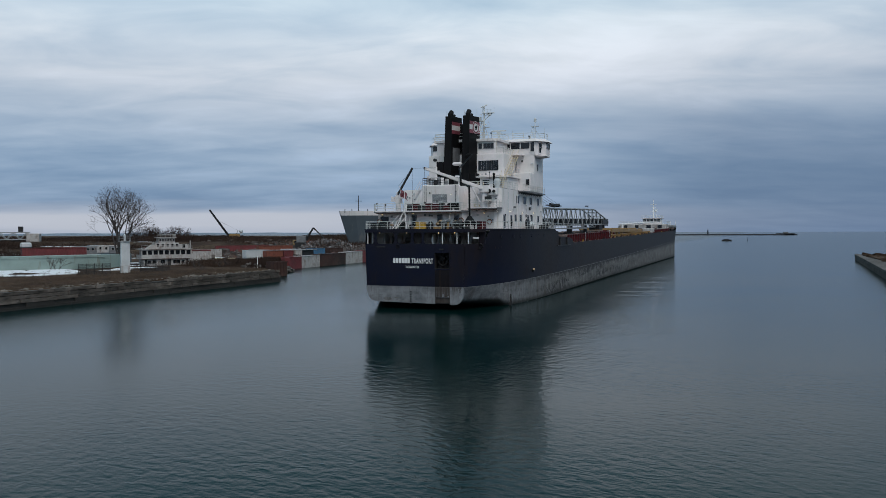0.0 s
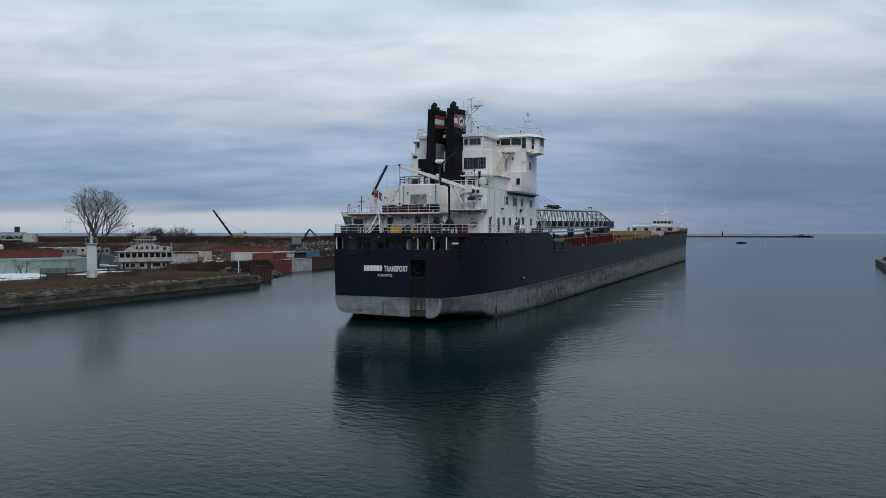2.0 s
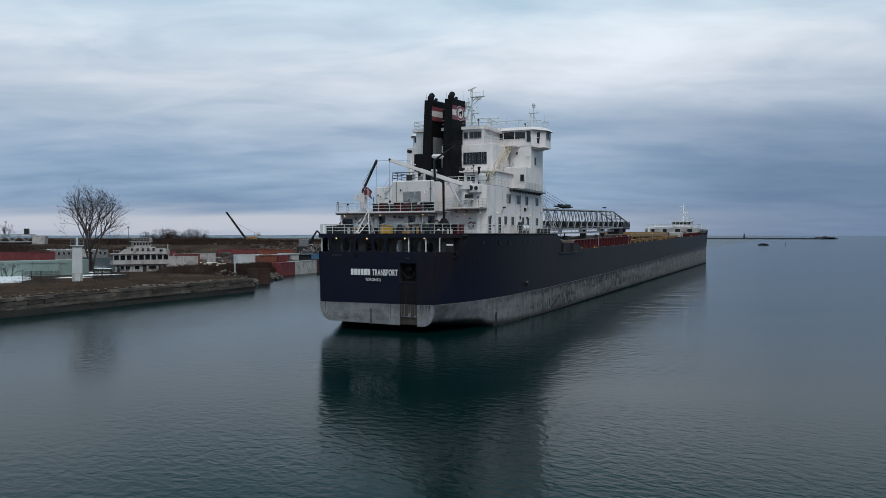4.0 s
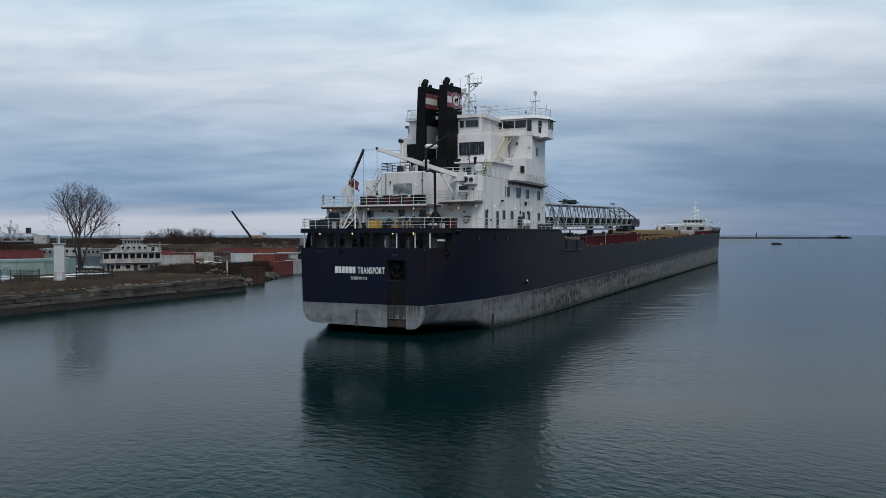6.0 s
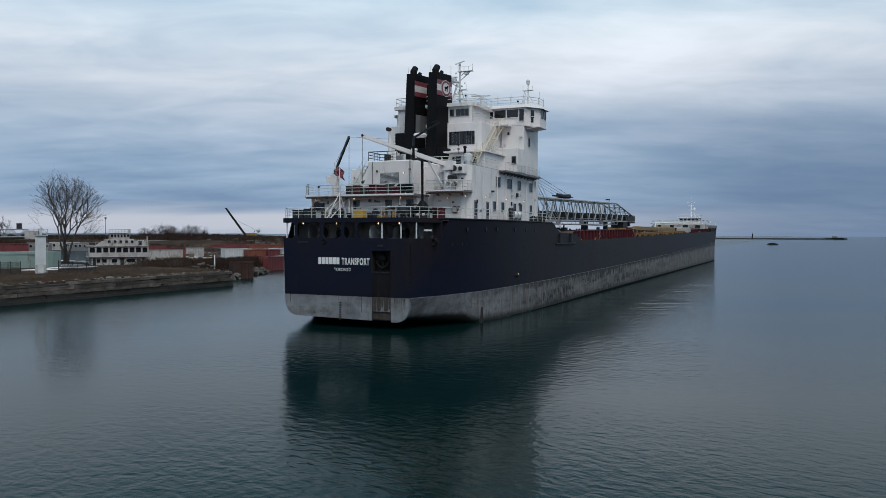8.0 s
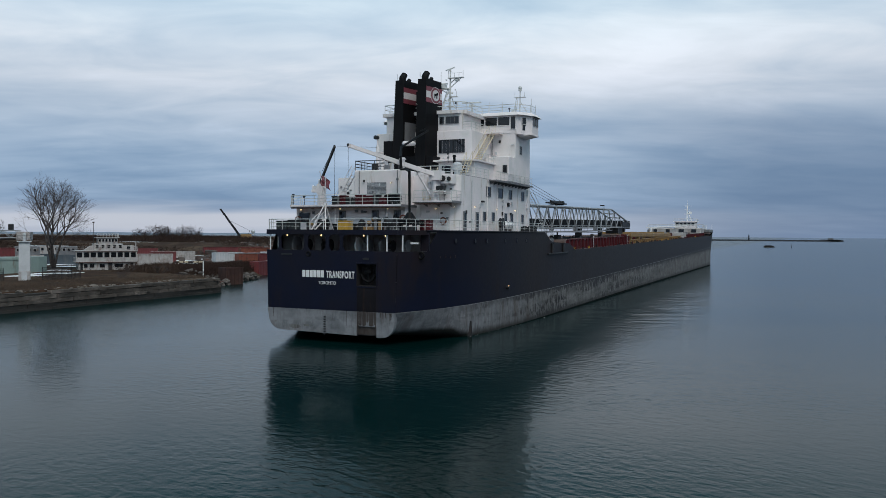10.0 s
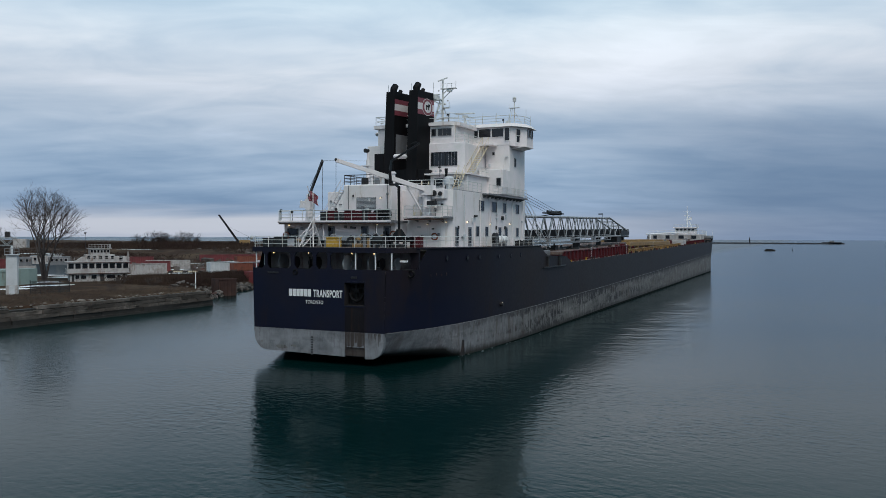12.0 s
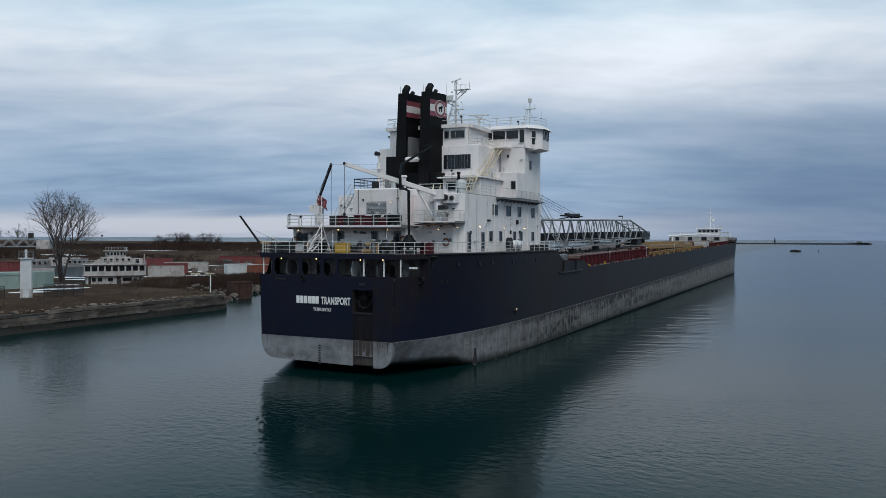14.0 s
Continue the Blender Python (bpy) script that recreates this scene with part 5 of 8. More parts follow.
def build_cranes():
    # provision crane: white box boom
    bm = bmesh.new()
    rod(bm, (6.7, 10.0, 13.95), (6.7, 10.0, 16.2), 0.45, 0.4, n=14)
    box(bm, 6.1, 7.4, 9.4, 10.6, 16.1, 17.1)
    cr = part("deck_crane", bm, WHITE, ship, "white deck crane on a pedestal")
    bm = bmesh.new()
    p, q = Vector((6.6, 9.6, 16.7)), Vector((0.6, 2.4, 19.2))
    d = (q - p).normalized()
    m = Matrix.Translation(p) @ d.to_track_quat("Y", "Z").to_matrix().to_4x4()
    box(bm, -0.18, 0.18, 0, (q - p).length * 0.6, -0.22, 0.22, m)
    box(bm, -0.13, 0.13, (q - p).length * 0.55, (q - p).length, -0.17, 0.19, m)
    part("boom", bm, WHITE, cr)
    bm = bmesh.new()
    ball(bm, q + Vector((0, 0, 0.05)), 0.16, 1, 10)
    tube(bm, [q, (q.x, q.y, 14.6)], 0.02, 4)
    ball(bm, (q.x, q.y, 14.5), 0.15, 1, 8)
    part("hook_line", bm, IRON, cr)
    bm = bmesh.new()
    rod(bm, (6.35, 9.2, 14.6), (5.3, 8.2, 16.95), 0.11)
    part("lift_ram", bm, WHITE, cr)
    part("winch_house", bx(7.1, 8.5, 10.0, 11.1, 15.7, 16.75, 0.08), WHITE, cr)
    for x, z, r in ((7.45, 16.3, 0.3), (8.15, 16.25, 0.22)):
        bm = bmesh.new()
        rod(bm, (x, 9.85, z), (x, 10.02, z), r, n=14)
        part("winch_drum", bm, IRON, cr)
    part("motor_box", bx(7.0, 7.9, 9.15, 9.75, 14.95, 15.5, 0.06), IRON, cr)
    part("motor_bracket", bx(6.75, 7.95, 9.2, 9.7, 14.8, 14.95, 0.02), WHITE, cr)
    # dark brown bars added under the deck edges to imitate the deep shade there
    for x0, x1, y, z in ((-8.9, 4.3, 6.42, 13.14), (4.6, 8.9, 8.92, 13.56)):
        part("edge_bar", bx(x0, x1, y, y + 0.1, z, z + 0.13), RUSTY, ship, "dark bar standing in for shade under the deck edge")
    # dark davit to port
    bm = bmesh.new()
    rod(bm, (-5.6, 7.2, 13.52), (-5.6, 7.2, 15.2), 0.42, 0.36, n=12)
    box(bm, -5.95, -5.25, 6.85, 7.65, 14.7, 15.8)
    rod(bm, (-5.6, 7.15, 15.7), (-5.6, 7.05, 16.3), 0.3, 0.2, n=8)
    box(bm, -6.7, -5.95, 7.0, 7.5, 14.9, 15.2)
    box(bm, -6.6, -6.2, 7.0, 7.4, 15.2, 15.6)
    box(bm, -5.25, -4.75, 7.0, 7.5, 15.3, 15.6)
    ball(bm, (-6.6, 7.2, 15.5), 0.16, 1, 10)
    dv = part("davit_crane", bm, WHITE, ship, "small white crane with a dark boom")
    bm = bmesh.new()
    p, q = Vector((-5.6, 7.0, 15.9)), Vector((-2.0, 4.1, 19.4))
    d = (q - p).normalized()
    m = Matrix.Translation(p) @ d.to_track_quat("Y", "Z").to_matrix().to_4x4()
    box(bm, -0.09, 0.09, -0.4, (q - p).length, -0.15, 0.15, m)
    part("boom", bm, IRON, dv)
    bm = bmesh.new()
    tube(bm, [q, (q.x, q.y, 14.2)], 0.02, 4)
    tube(bm, [(-5.6, 7.4, 17.2), q], 0.02, 4)
    part("hook_line", bm, IRON, dv)
    # tripod of the stern flagstaff
    for p in ((-4.3, 3.4, POOP_Z), (-2.5, 3.2, POOP_Z), (-3.5, 6.3, POOP_Z)):
        bm = bmesh.new()
        rod(bm, p, (-3.45, 4.6, 13.6), 0.055)
        part("tripod_leg", bm, WHITE, ship)
    bm = bmesh.new()
    rod(bm, (-3.45, 4.6, 13.5), (-3.45, 4.6, 16.4), 0.045)
    part("tripod_mast", bm, WHITE, ship)
    # flag on its staff, hanging
    bm = bmesh.new()
    rod(bm, (-4.2, 6.1, 13.5), (-4.5, 5.2, 17.0), 0.04)
    st = part("flagstaff", bm, WHITE, ship)
    bm = bmesh.new()
    n = 7
    g = [[bm.verts.new((-4.45 + 0.26 * i + 0.05 * math.sin(k * 1.3), 5.4 + 0.12 * math.sin(i * 2.1 + k), 16.5 - k * 0.17 - 0.035 * i * i)) for i in range(5)] for k in range(n)]
    for a, b in zip(g, g[1:]):
        for i in range(4):
            bm.faces.new((a[i], a[i + 1], b[i + 1], b[i]))
    fl = part("flag", bm, CRIMSON, st, "limp red and white flag")
    md = fl.modifiers.new("cloth", "SOLIDIFY")
    md.thickness = 0.012


def build_rails():
    ys = [y for y in STATIONS if y <= 32.6]
    edge = [(at(HD, y) - 0.15, y, POOP_Z) for y in ys if y >= 0.0]
    edge[0] = (7.2, 0.15, POOP_Z)
    railing(ship, [(-x, y, z) for x, y, z in edge[::-1]] + edge, 1.05, 3, 1.6, r=0.025)
    railing(ship, [(-10.1, 10.0, 13.52), (-10.1, 8.4, 13.52), (-8.95, 6.5, 13.52), (4.3, 6.5, 13.52), (4.3, 8.9, 13.52)], 1.05, 3, 1.4)
    railing(ship, [(4.6, 9.0, 13.95), (8.85, 9.0, 13.95), (9.0, 11.2, 13.95)], 1.05, 3, 1.3)
    railing(ship, [(3.2, 12.6, 16.85), (8.0, 12.6, 16.85), (8.7, 13.4, 16.85), (8.7, 20.0, 16.85)], 1.0, 3, 1.4)
    railing(ship, [(9.68, 19.8, 16.72), (9.68, 33.0, 16.72)], 1.0, 3, 1.5, r=0.022)
    railing(ship, [(-2.5, 18.0, 17.3), (-2.5, 9.1, 17.3), (1.0, 9.1, 17.3)], 1.0, 3, 1.3, IRON)
    for x, y, w, h, mat in ((-1.4, 11.5, 0.6, 0.9, IRON), (0.6, 10.6, 0.5, 0.6, GREY), (1.6, 12.6, 0.8, 0.8, IRON), (-0.4, 13.4, 0.5, 1.1, GALV), (2.4, 10.2, 0.4, 0.7, IRON)):
        part("casing_vent", bx(x - w / 2, x + w / 2, y - w / 2, y + w / 2, 17.28, 17.3 + h, 0.06), mat, ship)
    railing(ship, [(-9.0, 29.0, 25.45), (-8.0, 27.2, 25.45), (9.4, 27.2, 25.45), (10.7, 29.0, 25.45), (10.7, 31.2, 25.45)], 1.0, 3, 1.7)
    railing(ship, [(-5.2, 26.8, 25.1), (-5.2, 20.8, 25.1), (4.4, 20.8, 25.1), (5.2, 21.6, 25.1), (5.2, 26.8, 25.1)], 1.0, 2, 1.7)
    railing(ship, [(5.1, 20.9, 22.72), (6.2, 20.9, 22.72), (6.2, 24.8, 22.72), (6.2, 26.8, 22.72)], 1.0, 3, 1.2)
    railing(ship, [(7.9, 20.5, 18.95), (7.9, 26.8, 18.95)], 0.9, 2, 1.6)


def build_aft_deck_gear():
    """Loose gear standing on the aft decks."""
    gear = [
        ("storage_locker", -1.3, -0.1, 3.6, 4.6, POOP_Z, POOP_Z + 0.95, YELLOW, "yellow deck locker with a hinged lid"),
        ("storage_locker", 7.4, 8.5, 4.6, 5.4, POOP_Z, POOP_Z + 1.1, REDOXIDE, "dark red steel deck locker"),
        ("crate_stack", -7.1, -5.9, 1.2, 2.4, POOP_Z, POOP_Z + 0.9, CANVAS, "dark covered deck crate"),
        ("crate_stack", -5.75, -4.95, 1.3, 2.4, POOP_Z, POOP_Z + 1.0, CANVAS, "dark covered deck crate"),
        ("bench_locker", 0.9, 2.2, 6.9, 7.7, POOP_Z, POOP_Z + 0.8, IRON, "dark steel bench locker on deck"),
        ("bench_locker", -2.6, -1.1, 6.9, 7.7, POOP_Z, POOP_Z + 0.7, IRON, "dark steel bench locker on deck"),
    ]
    x = -4.1
    for w, h, mat, label in ((0.9, 0.95, IRON, "black steel rack of stowed drums"), (0.7, 1.0, REDOXIDE, "dark red steel drum rack"), (1.1, 0.85, IRON, "black steel rack of stowed drums"), (0.8, 1.05, REDOXIDE, "dark red steel drum rack"), (1.2, 0.95, REDOXIDE, "dark red steel drum rack"), (0.6, 1.1, IRON, "black steel rack of stowed drums"), (0.9, 0.8, REDOXIDE, "dark red steel drum rack")):
        gear.append(("drum_rack", x, x + w, 6.9, 7.7, 13.52, 13.52 + h, mat, label))
        x += w + 0.06
    for name, x0, x1, y0, y1, z0, z1, mat, label in gear:
        ob = thing(name, label, "locker", ((x0 + x1) / 2, (y0 + y1) / 2, z0))
        w, d, h = (x1 - x0) / 2, (y1 - y0) / 2, z1 - z0
        part("body", bx(-w, w, -d, d, 0, h * 0.88, 0.04), mat, ob)
        part("lid", bx(-w - 0.03, w + 0.03, -d - 0.03, d + 0.03, h * 0.88, h, 0.03), mat, ob)
        n = max(2, int(w * 2 / 0.5))
        for k in range(n):
            x = -w + (k + 0.5) * 2 * w / n
            part("batten", bx(x - 0.03, x + 0.03, -d - 0.03, -d, 0.05, h * 0.86), mat, ob)
    # life raft in its black canister at the end of the racks
    ob = thing("life_raft", "black life raft canister on a low cradle", "life raft", (2.95, 7.2, 13.52))
    bm = bmesh.new()
    rod(bm, (-0.55, 0, 0.75), (0.55, 0, 0.75), 0.36, n=14)
    for x in (-0.58, 0.58):
        ball(bm, (x, 0, 0.75), 0.33, 0.95, 12)
    part("canister", bm, BLACK, ob)
    for x in (-0.35, 0.35):
        part("cradle", bx(x - 0.05, x + 0.05, -0.3, 0.3, 0, 0.46), IRON, ob)
    rng = random.Random(77)
    for k in range(16):
        x, y = rng.uniform(-6.5, 4.0), rng.uniform(5.6, 7.5)
        ob = thing("gear_drum", rng.choice(("black steel drum standing on deck", "dark rusty steel drum standing on deck")), "drum", (x, y, POOP_Z), group="drums under the boat deck")
        h, r = rng.uniform(0.5, 1.0), rng.uniform(0.2, 0.36)
        bm = bmesh.new()
        rod(bm, (0, 0, 0), (0, 0, h), r, n=12)
        part("shell", bm, rng.choice((IRON, IRON, RUSTY, BLACK)), ob)
        for z in (h * 0.33, h * 0.66):
            bm = bmesh.new()
            rod(bm, (0, 0, z - 0.02), (0, 0, z + 0.02), r + 0.02, n=12)
            part("hoop", bm, IRON, ob)
    for x, y, z, r, w, mat in ((-4.9, 6.6, POOP_Z, 0.55, 0.8, IRON), (3.8, 6.6, POOP_Z, 0.55, 0.9, IRON), (5.3, 2.6, POOP_Z, 0.6, 0.9, IRON), (2.9, 7.9, 13.52, 0.55, 1.0, IRON), (10.2, 20.4, POOP_Z, 0.72, 0.25, IRON)):
        ob = thing("cable_reel", "black cable reel lying on its stand", "reel", (x, y, z))
        bm = bmesh.new()
        rod(bm, (-w / 2, 0, r + 0.1), (w / 2, 0, r + 0.1), r * 0.7, n=14)
        part("drum", bm, mat, ob)
        for s in (-1, 1):
            bm = bmesh.new()
            rod(bm, (s * w / 2, 0, r + 0.1), (s * (w / 2 + 0.06), 0, r + 0.1), r, n=18)
            part("flange", bm, mat, ob)
            part("stand", bx(s * w / 2 - 0.06, s * w / 2 + 0.06, -r * 0.7, r * 0.7, 0, r * 0.6), GREY, ob)
    # life raft canisters by the side wall
    for k in range(1):
        ob = thing("life_raft", "white life raft canister in a cradle", "life raft", (9.9, 23.2, POOP_Z))
        bm = bmesh.new()
        rod(bm, (0, -1.0, 0.75), (0, 1.0, 0.75), 0.45, n=16)
        ball(bm, (0, -1.0, 0.75), 0.45, 1, 12)
        ball(bm, (0, 1.0, 0.75), 0.45, 1, 12)
        part("canister", bm, LETTER, ob)
        for y in (-0.6, 0.6):
            part("cradle", bx(-0.4, 0.4, y - 0.06, y + 0.06, 0, 0.5), GREY, ob)
            bm = bmesh.new()
            rod(bm, (0, y - 0.04, 0.75), (0, y + 0.04, 0.75), 0.465, n=16)
            part("strap", bm, GREY, ob)
    for x, y, z in ((-9.0, 7.97, 12.0), (7.3, 10.55, 11.9), (3.9, 7.97, 12.1)):
        ob = thing("lifebuoy", "orange and white lifebuoy on the wall", "lifebuoy", (x, y, z))
        bm = bmesh.new()
        for k in range(18):
            a, b = 2 * math.pi * k / 18, 2 * math.pi * (k + 1) / 18
            rod(bm, (0.33 * math.cos(a), -0.08, 0.33 * math.sin(a)), (0.33 * math.cos(b), -0.08, 0.33 * math.sin(b)), 0.08, n=6)
        part("ring", bm, ORANGE, ob)
    # side deck clutter by the break of the poop
    for k in range(6):
        y = 26.5 + k * 1.05
        ob = thing("mooring_bollard", "dark twin mooring bollard on deck", "bollard", (10.6, y, POOP_Z), group="bollards along the side")
        for s in (-0.25, 0.25):
            bm = bmesh.new()
            rod(bm, (0, s, 0.05), (0, s, 0.55 + 0.1 * (k % 2)), 0.14, n=10)
            rod(bm, (0, s, 0.55 + 0.1 * (k % 2)), (0, s, 0.62 + 0.1 * (k % 2)), 0.19, n=10)
            part("bitt", bm, IRON, ob)
        part("base", bx(-0.25, 0.25, -0.5, 0.5, 0, 0.06), IRON, ob)


def build_hold():
    """Hatches, coamings and the unloading boom on the long main deck."""
    for k in range(19):
        y = 56 + k * 7.9
        if y > 205:
            break
        z = main_z(y + 3.5)
        hc = part("hatch_cover", bx(-7.6, 7.6, y, y + 7.2, z + 0.75, z + 1.25, 0.06), DECK, ship, "brown steel hatch cover")
        part("hatch_coaming", bx(-7.4, 7.4, y + 0.15, y + 7.05, z - 0.02, z + 0.75), REDOXIDE, hc)
    # ribbed fence along the side
    for y0, y1, mat, lab, fh in ((48.5, 95, REDOXIDE, "red ribbed side fence", 1.4), (95, 168, OCHRE, "low ochre side rail", 0.6), (177, 226, REDOXIDE, "low red side fence", 0.9)):
        bm = bmesh.new()
        z0, z1 = main_z(y0), main_z(y1)
        v = [bm.verts.new(p) for p in ((10.1, y0, z0), (10.1, y1, z1), (10.1, y1, z1 + fh), (10.1, y0, z0 + fh), (10.0, y0, z0), (10.0, y1, z1), (10.0, y1, z1 + fh), (10.0, y0, z0 + fh))]
        for f in ((0, 1, 2, 3), (7, 6, 5, 4), (3, 2, 6, 7), (0, 3, 7, 4), (1, 5, 6, 2)):
            bm.faces.new([v[i] for i in f])
        fence = part("side_fence", bm, mat, ship, lab)
        rb = bmesh.new()
        box(rb, 0, 0.28, -0.06, 0.06, 0, fh + 0.1)
        first = None
        for k in range(int((y1 - y0) / 2.2)):
            y = y0 + 0.4 + k * 2.2
            m = pose(10.1, y, main_z(y) - 0.02)
            if first is None:
                first = part("rib", rb, mat, fence)
                first.matrix_basis = m
            else:
                again(first, fence, m)
        bm = bmesh.new()
        rod(bm, (10.2, y0, z0 + fh + 0.1), (10.2, y1, z1 + fh + 0.1), 0.08)
        part("top_rail", bm, mat, fence)
    # unloading boom
    bm = bmesh.new()
    x0, x1 = 0.4, 3.6
    lo = lambda y: 11.45 + 0.012 * (y - 50)
    hi = lambda y: 15.1 + 0.018 * (y - 57) if y < 108 else 16.02 - (y - 108) * 0.135
    ys = [38 + 5.0 * k for k in range(15)] + [113, 119, 124, 128]
    for x in (x0, x1):
        tube(bm, [(x, y, lo(y)) for y in ys], 0.17, 6)
        tube(bm, [(x, y, hi(y)) for y in ys], 0.17, 6)
    boom = part("unloading_boom", bm, BOOM, ship, "long grey lattice unloading boom")
    for i, (a, b) in enumerate(zip(ys, ys[1:])):
        bm = bmesh.new()
        for x in (x0, x1):
            mid = (a + b) / 2
            rod(bm, (x, a, lo(a)), (x, mid, hi(mid)), 0.11)
            rod(bm, (x, mid, hi(mid)), (x, b, lo(b)), 0.11)
        rod(bm, (x0, a, hi(a)), (x1, mid, hi(mid)), 0.06)
        rod(bm, (x0, a, hi(a)), (x1, a, hi(a)), 0.08)
        rod(bm, (x0, a, lo(a)), (x1, a, lo(a)), 0.1)
        part("lattice_bay", bm, BOOM, boom)
    bm = bmesh.new()
    v = [bm.verts.new((x, y, z)) for y in (38, 128) for x, z in ((1.0, lo(y) + 0.15), (3.2, lo(y) + 0.15), (3.2, lo(y) + 1.5), (1.0, lo(y) + 1.5))]
    for f in ((0, 1, 5, 4), (1, 2, 6, 5), (2, 3, 7, 6), (3, 0, 4, 7)):
        bm.faces.new([v[i] for i in f])
    part("conveyor", bm, BLACK, boom)
    bm = bmesh.new()
    v = [bm.verts.new((x, y, z)) for y in (38, 104) for x, z in ((3.7, lo(y) - 0.7), (4.7, lo(y) - 0.7), (4.7, lo(y) - 0.52), (3.7, lo(y) - 0.52))]
    for f in ((0, 1, 5, 4), (1, 2, 6, 5), (2, 3, 7, 6), (3, 0, 4, 7)):
        bm.faces.new([v[i] for i in f])
    part("walkway", bm, GREY, boom)
    railing(ship, [(4.65, 38, lo(38) - 0.52), (4.65, 104, lo(104) - 0.52)], 0.95, 2, 2.6, BOOM, 0.035)
    bm = bmesh.new()
    rod(bm, (0.3, 127.5, 12.9), (3.7, 127.5, 12.9), 0.95, n=18)
    rod(bm, (0.3, 122.0, 11.9), (3.7, 122.0, 11.9), 0.7, n=18)
    box(bm, 0.3, 3.75, 119, 127, 12.1, 13.5)
    box(bm, 0.6, 3.4, 116, 121, 10.8, 12.1)
    part("head_pulley", bm, IRON, boom)
    part("boom_rest", bx(1.6, 2.4, 104, 104.8, main_z(104), lo(104) - 0.1), IRON, ship)
    part("boom_rest", bx(1.4, 2.6, 86, 86.8, main_z(86), lo(86) - 0.1), IRON, ship)
    # idler frames under the belt
    for k in range(16):
        y = 42 + k * 5.2
        bm = bmesh.new()
        box(bm, 0.75, 3.45, y - 0.25, y + 0.25, lo(y) + 0.1, lo(y) + 0.5)
        rod(bm, (3.5, y - 0.4, lo(y) + 0.5), (3.5, y + 0.4, lo(y) + 1.4), 0.07, n=5)
        part("idler_frame", bm, IRON, boom)
    bm = bmesh.new()
    for y in (60, 75, 90):
        box(bm, 4.0, 4.5, y, y + 1.1, lo(y) - 0.5, lo(y) + 0.25)
    tube(bm, [(4.75, 40, lo(40) - 0.4), (4.75, 92, lo(92) - 0.9), (4.75, 100, lo(100) - 0.2)], 0.10, 6)
    part("walkway_pipe", bm, GREY, boom)
    stair((4.9, 58.0, 10.2), (4.9, 45.0, 17.0), 0.9, GALV, 18)
    # winch top and stays
    bm = bmesh.new()
    box(bm, 1.2, 2.8, 67, 75, 15.9, 16.1)
    rod(bm, (2, 67.5, 16.25), (2, 74.5, 16.2), 0.22)
    rod(bm, (1.2, 73, 16.1), (2.8, 73, 16.1), 0.4, n=12)

    tube(bm, [(2, 71, 15.9), (0.6, 66, 15.3)], 0.08)
    tube(bm, [(2, 71, 15.9), (3.4, 66, 15.3)], 0.08)
    part("hoist_block", bm, IRON, ship)
    bm = bmesh.new()
    rod(bm, (2.2, 107, 16.0), (2.2, 107, 17.0), 0.05)
    box(bm, 1.4, 2.3, 106.9, 107.1, 16.75, 17.0)
    part("boom_end_sign", bm, IRON, ship)
    bm = bmesh.new()
    for x in (0.8, 1.6, 2.4, 3.2):
        rod(bm, (x, 36, 20.5), (x, 72, 16.0), 0.03, n=4)
    part("hoist_cables", bm, IRON, ship)
    bm = bmesh.new()
    for x in (-0.5, 4.5):
        rod(bm, (x, 36, POOP_Z - 2), (x, 36, 20.5), 0.22, n=8)
        rod(bm, (x, 36, 19.0), (x, 46, 11.0), 0.16, n=8)
    rod(bm, (-0.5, 36, 20.5), (4.5, 36, 20.5), 0.22)
    part("boom_gallows", bm, BOOM, ship)
    part("hopper", bx(-2, 6, 48, 56, main_z(50) - 0.1, 9.9, 0.1), GREY, ship)
    # winches, tanks and chutes crowded on the deck under the boom
    rng = random.Random(61)
    for k in range(20):
        y = 36.5 + k * 2.55 + rng.uniform(-0.6, 0.6)
        x, z = rng.uniform(0.5, 6.8), main_z(y) - 0.04
        h = rng.uniform(0.9, 2.1)
        bm = bmesh.new()
        if k % 3 == 0:
            rod(bm, (x - 0.9, y, z + 0.95), (x + 0.9, y, z + 0.95), 0.5, n=12)
            for xx in (x - 0.95, x + 0.95):
                rod(bm, (xx - 0.06, y, z + 0.95), (xx + 0.06, y, z + 0.95), 0.8, n=14)
            box(bm, x - 1.1, x + 1.1, y - 0.5, y + 0.5, z, z + 0.3)
            part("deck_winch", bm, IRON, ship)
        elif k % 3 == 1:
            box(bm, x - 0.8, x + 0.8, y - 0.7, y + 0.7, z, z + h)
            box(bm, x - 0.5, x + 0.5, y - 0.9, y - 0.7, z + h * 0.3, z + h * 0.8)
            rod(bm, (x + 0.3, y, z + h - 0.05), (x + 0.3, y, z + h + 0.5), 0.14, n=8)
            part("deck_machinery", bm, rng.choice((IRON, RUSTY, BLACK)), ship)
        else:
            rod(bm, (x, y, z), (x, y, z + h), 0.35, 0.3, n=10)
            ball(bm, (x, y, z + h), 0.34, 0.6, 10)
            part("deck_tank", bm, rng.choice((IRON, GREY, RUSTY, IRON)), ship)
    for x, y, w, h in ((7.4, 36.5, 1.2, 1.6), (8.8, 39.5, 0.8, 1.2), (6.6, 42, 1.6, 2.2), (8.6, 44.2, 0.7, 1.0), (9.6, 46.4, 0.6, 0.9)):
        part("deck_winch", bx(x - w / 2, x + w / 2, y, y + w, main_z(y) - 0.1, main_z(y) + h, 0.12), IRON, ship)
    bm = bmesh.new()
    ball(bm, (3.2, 37.5, 17.2), 0.8, 0.6, 12)
    rod(bm, (3.2, 37.5, 13.0), (3.2, 37.5, 17.0), 0.25, n=10)
    part("hoist_drum", bm, GALV, ship)
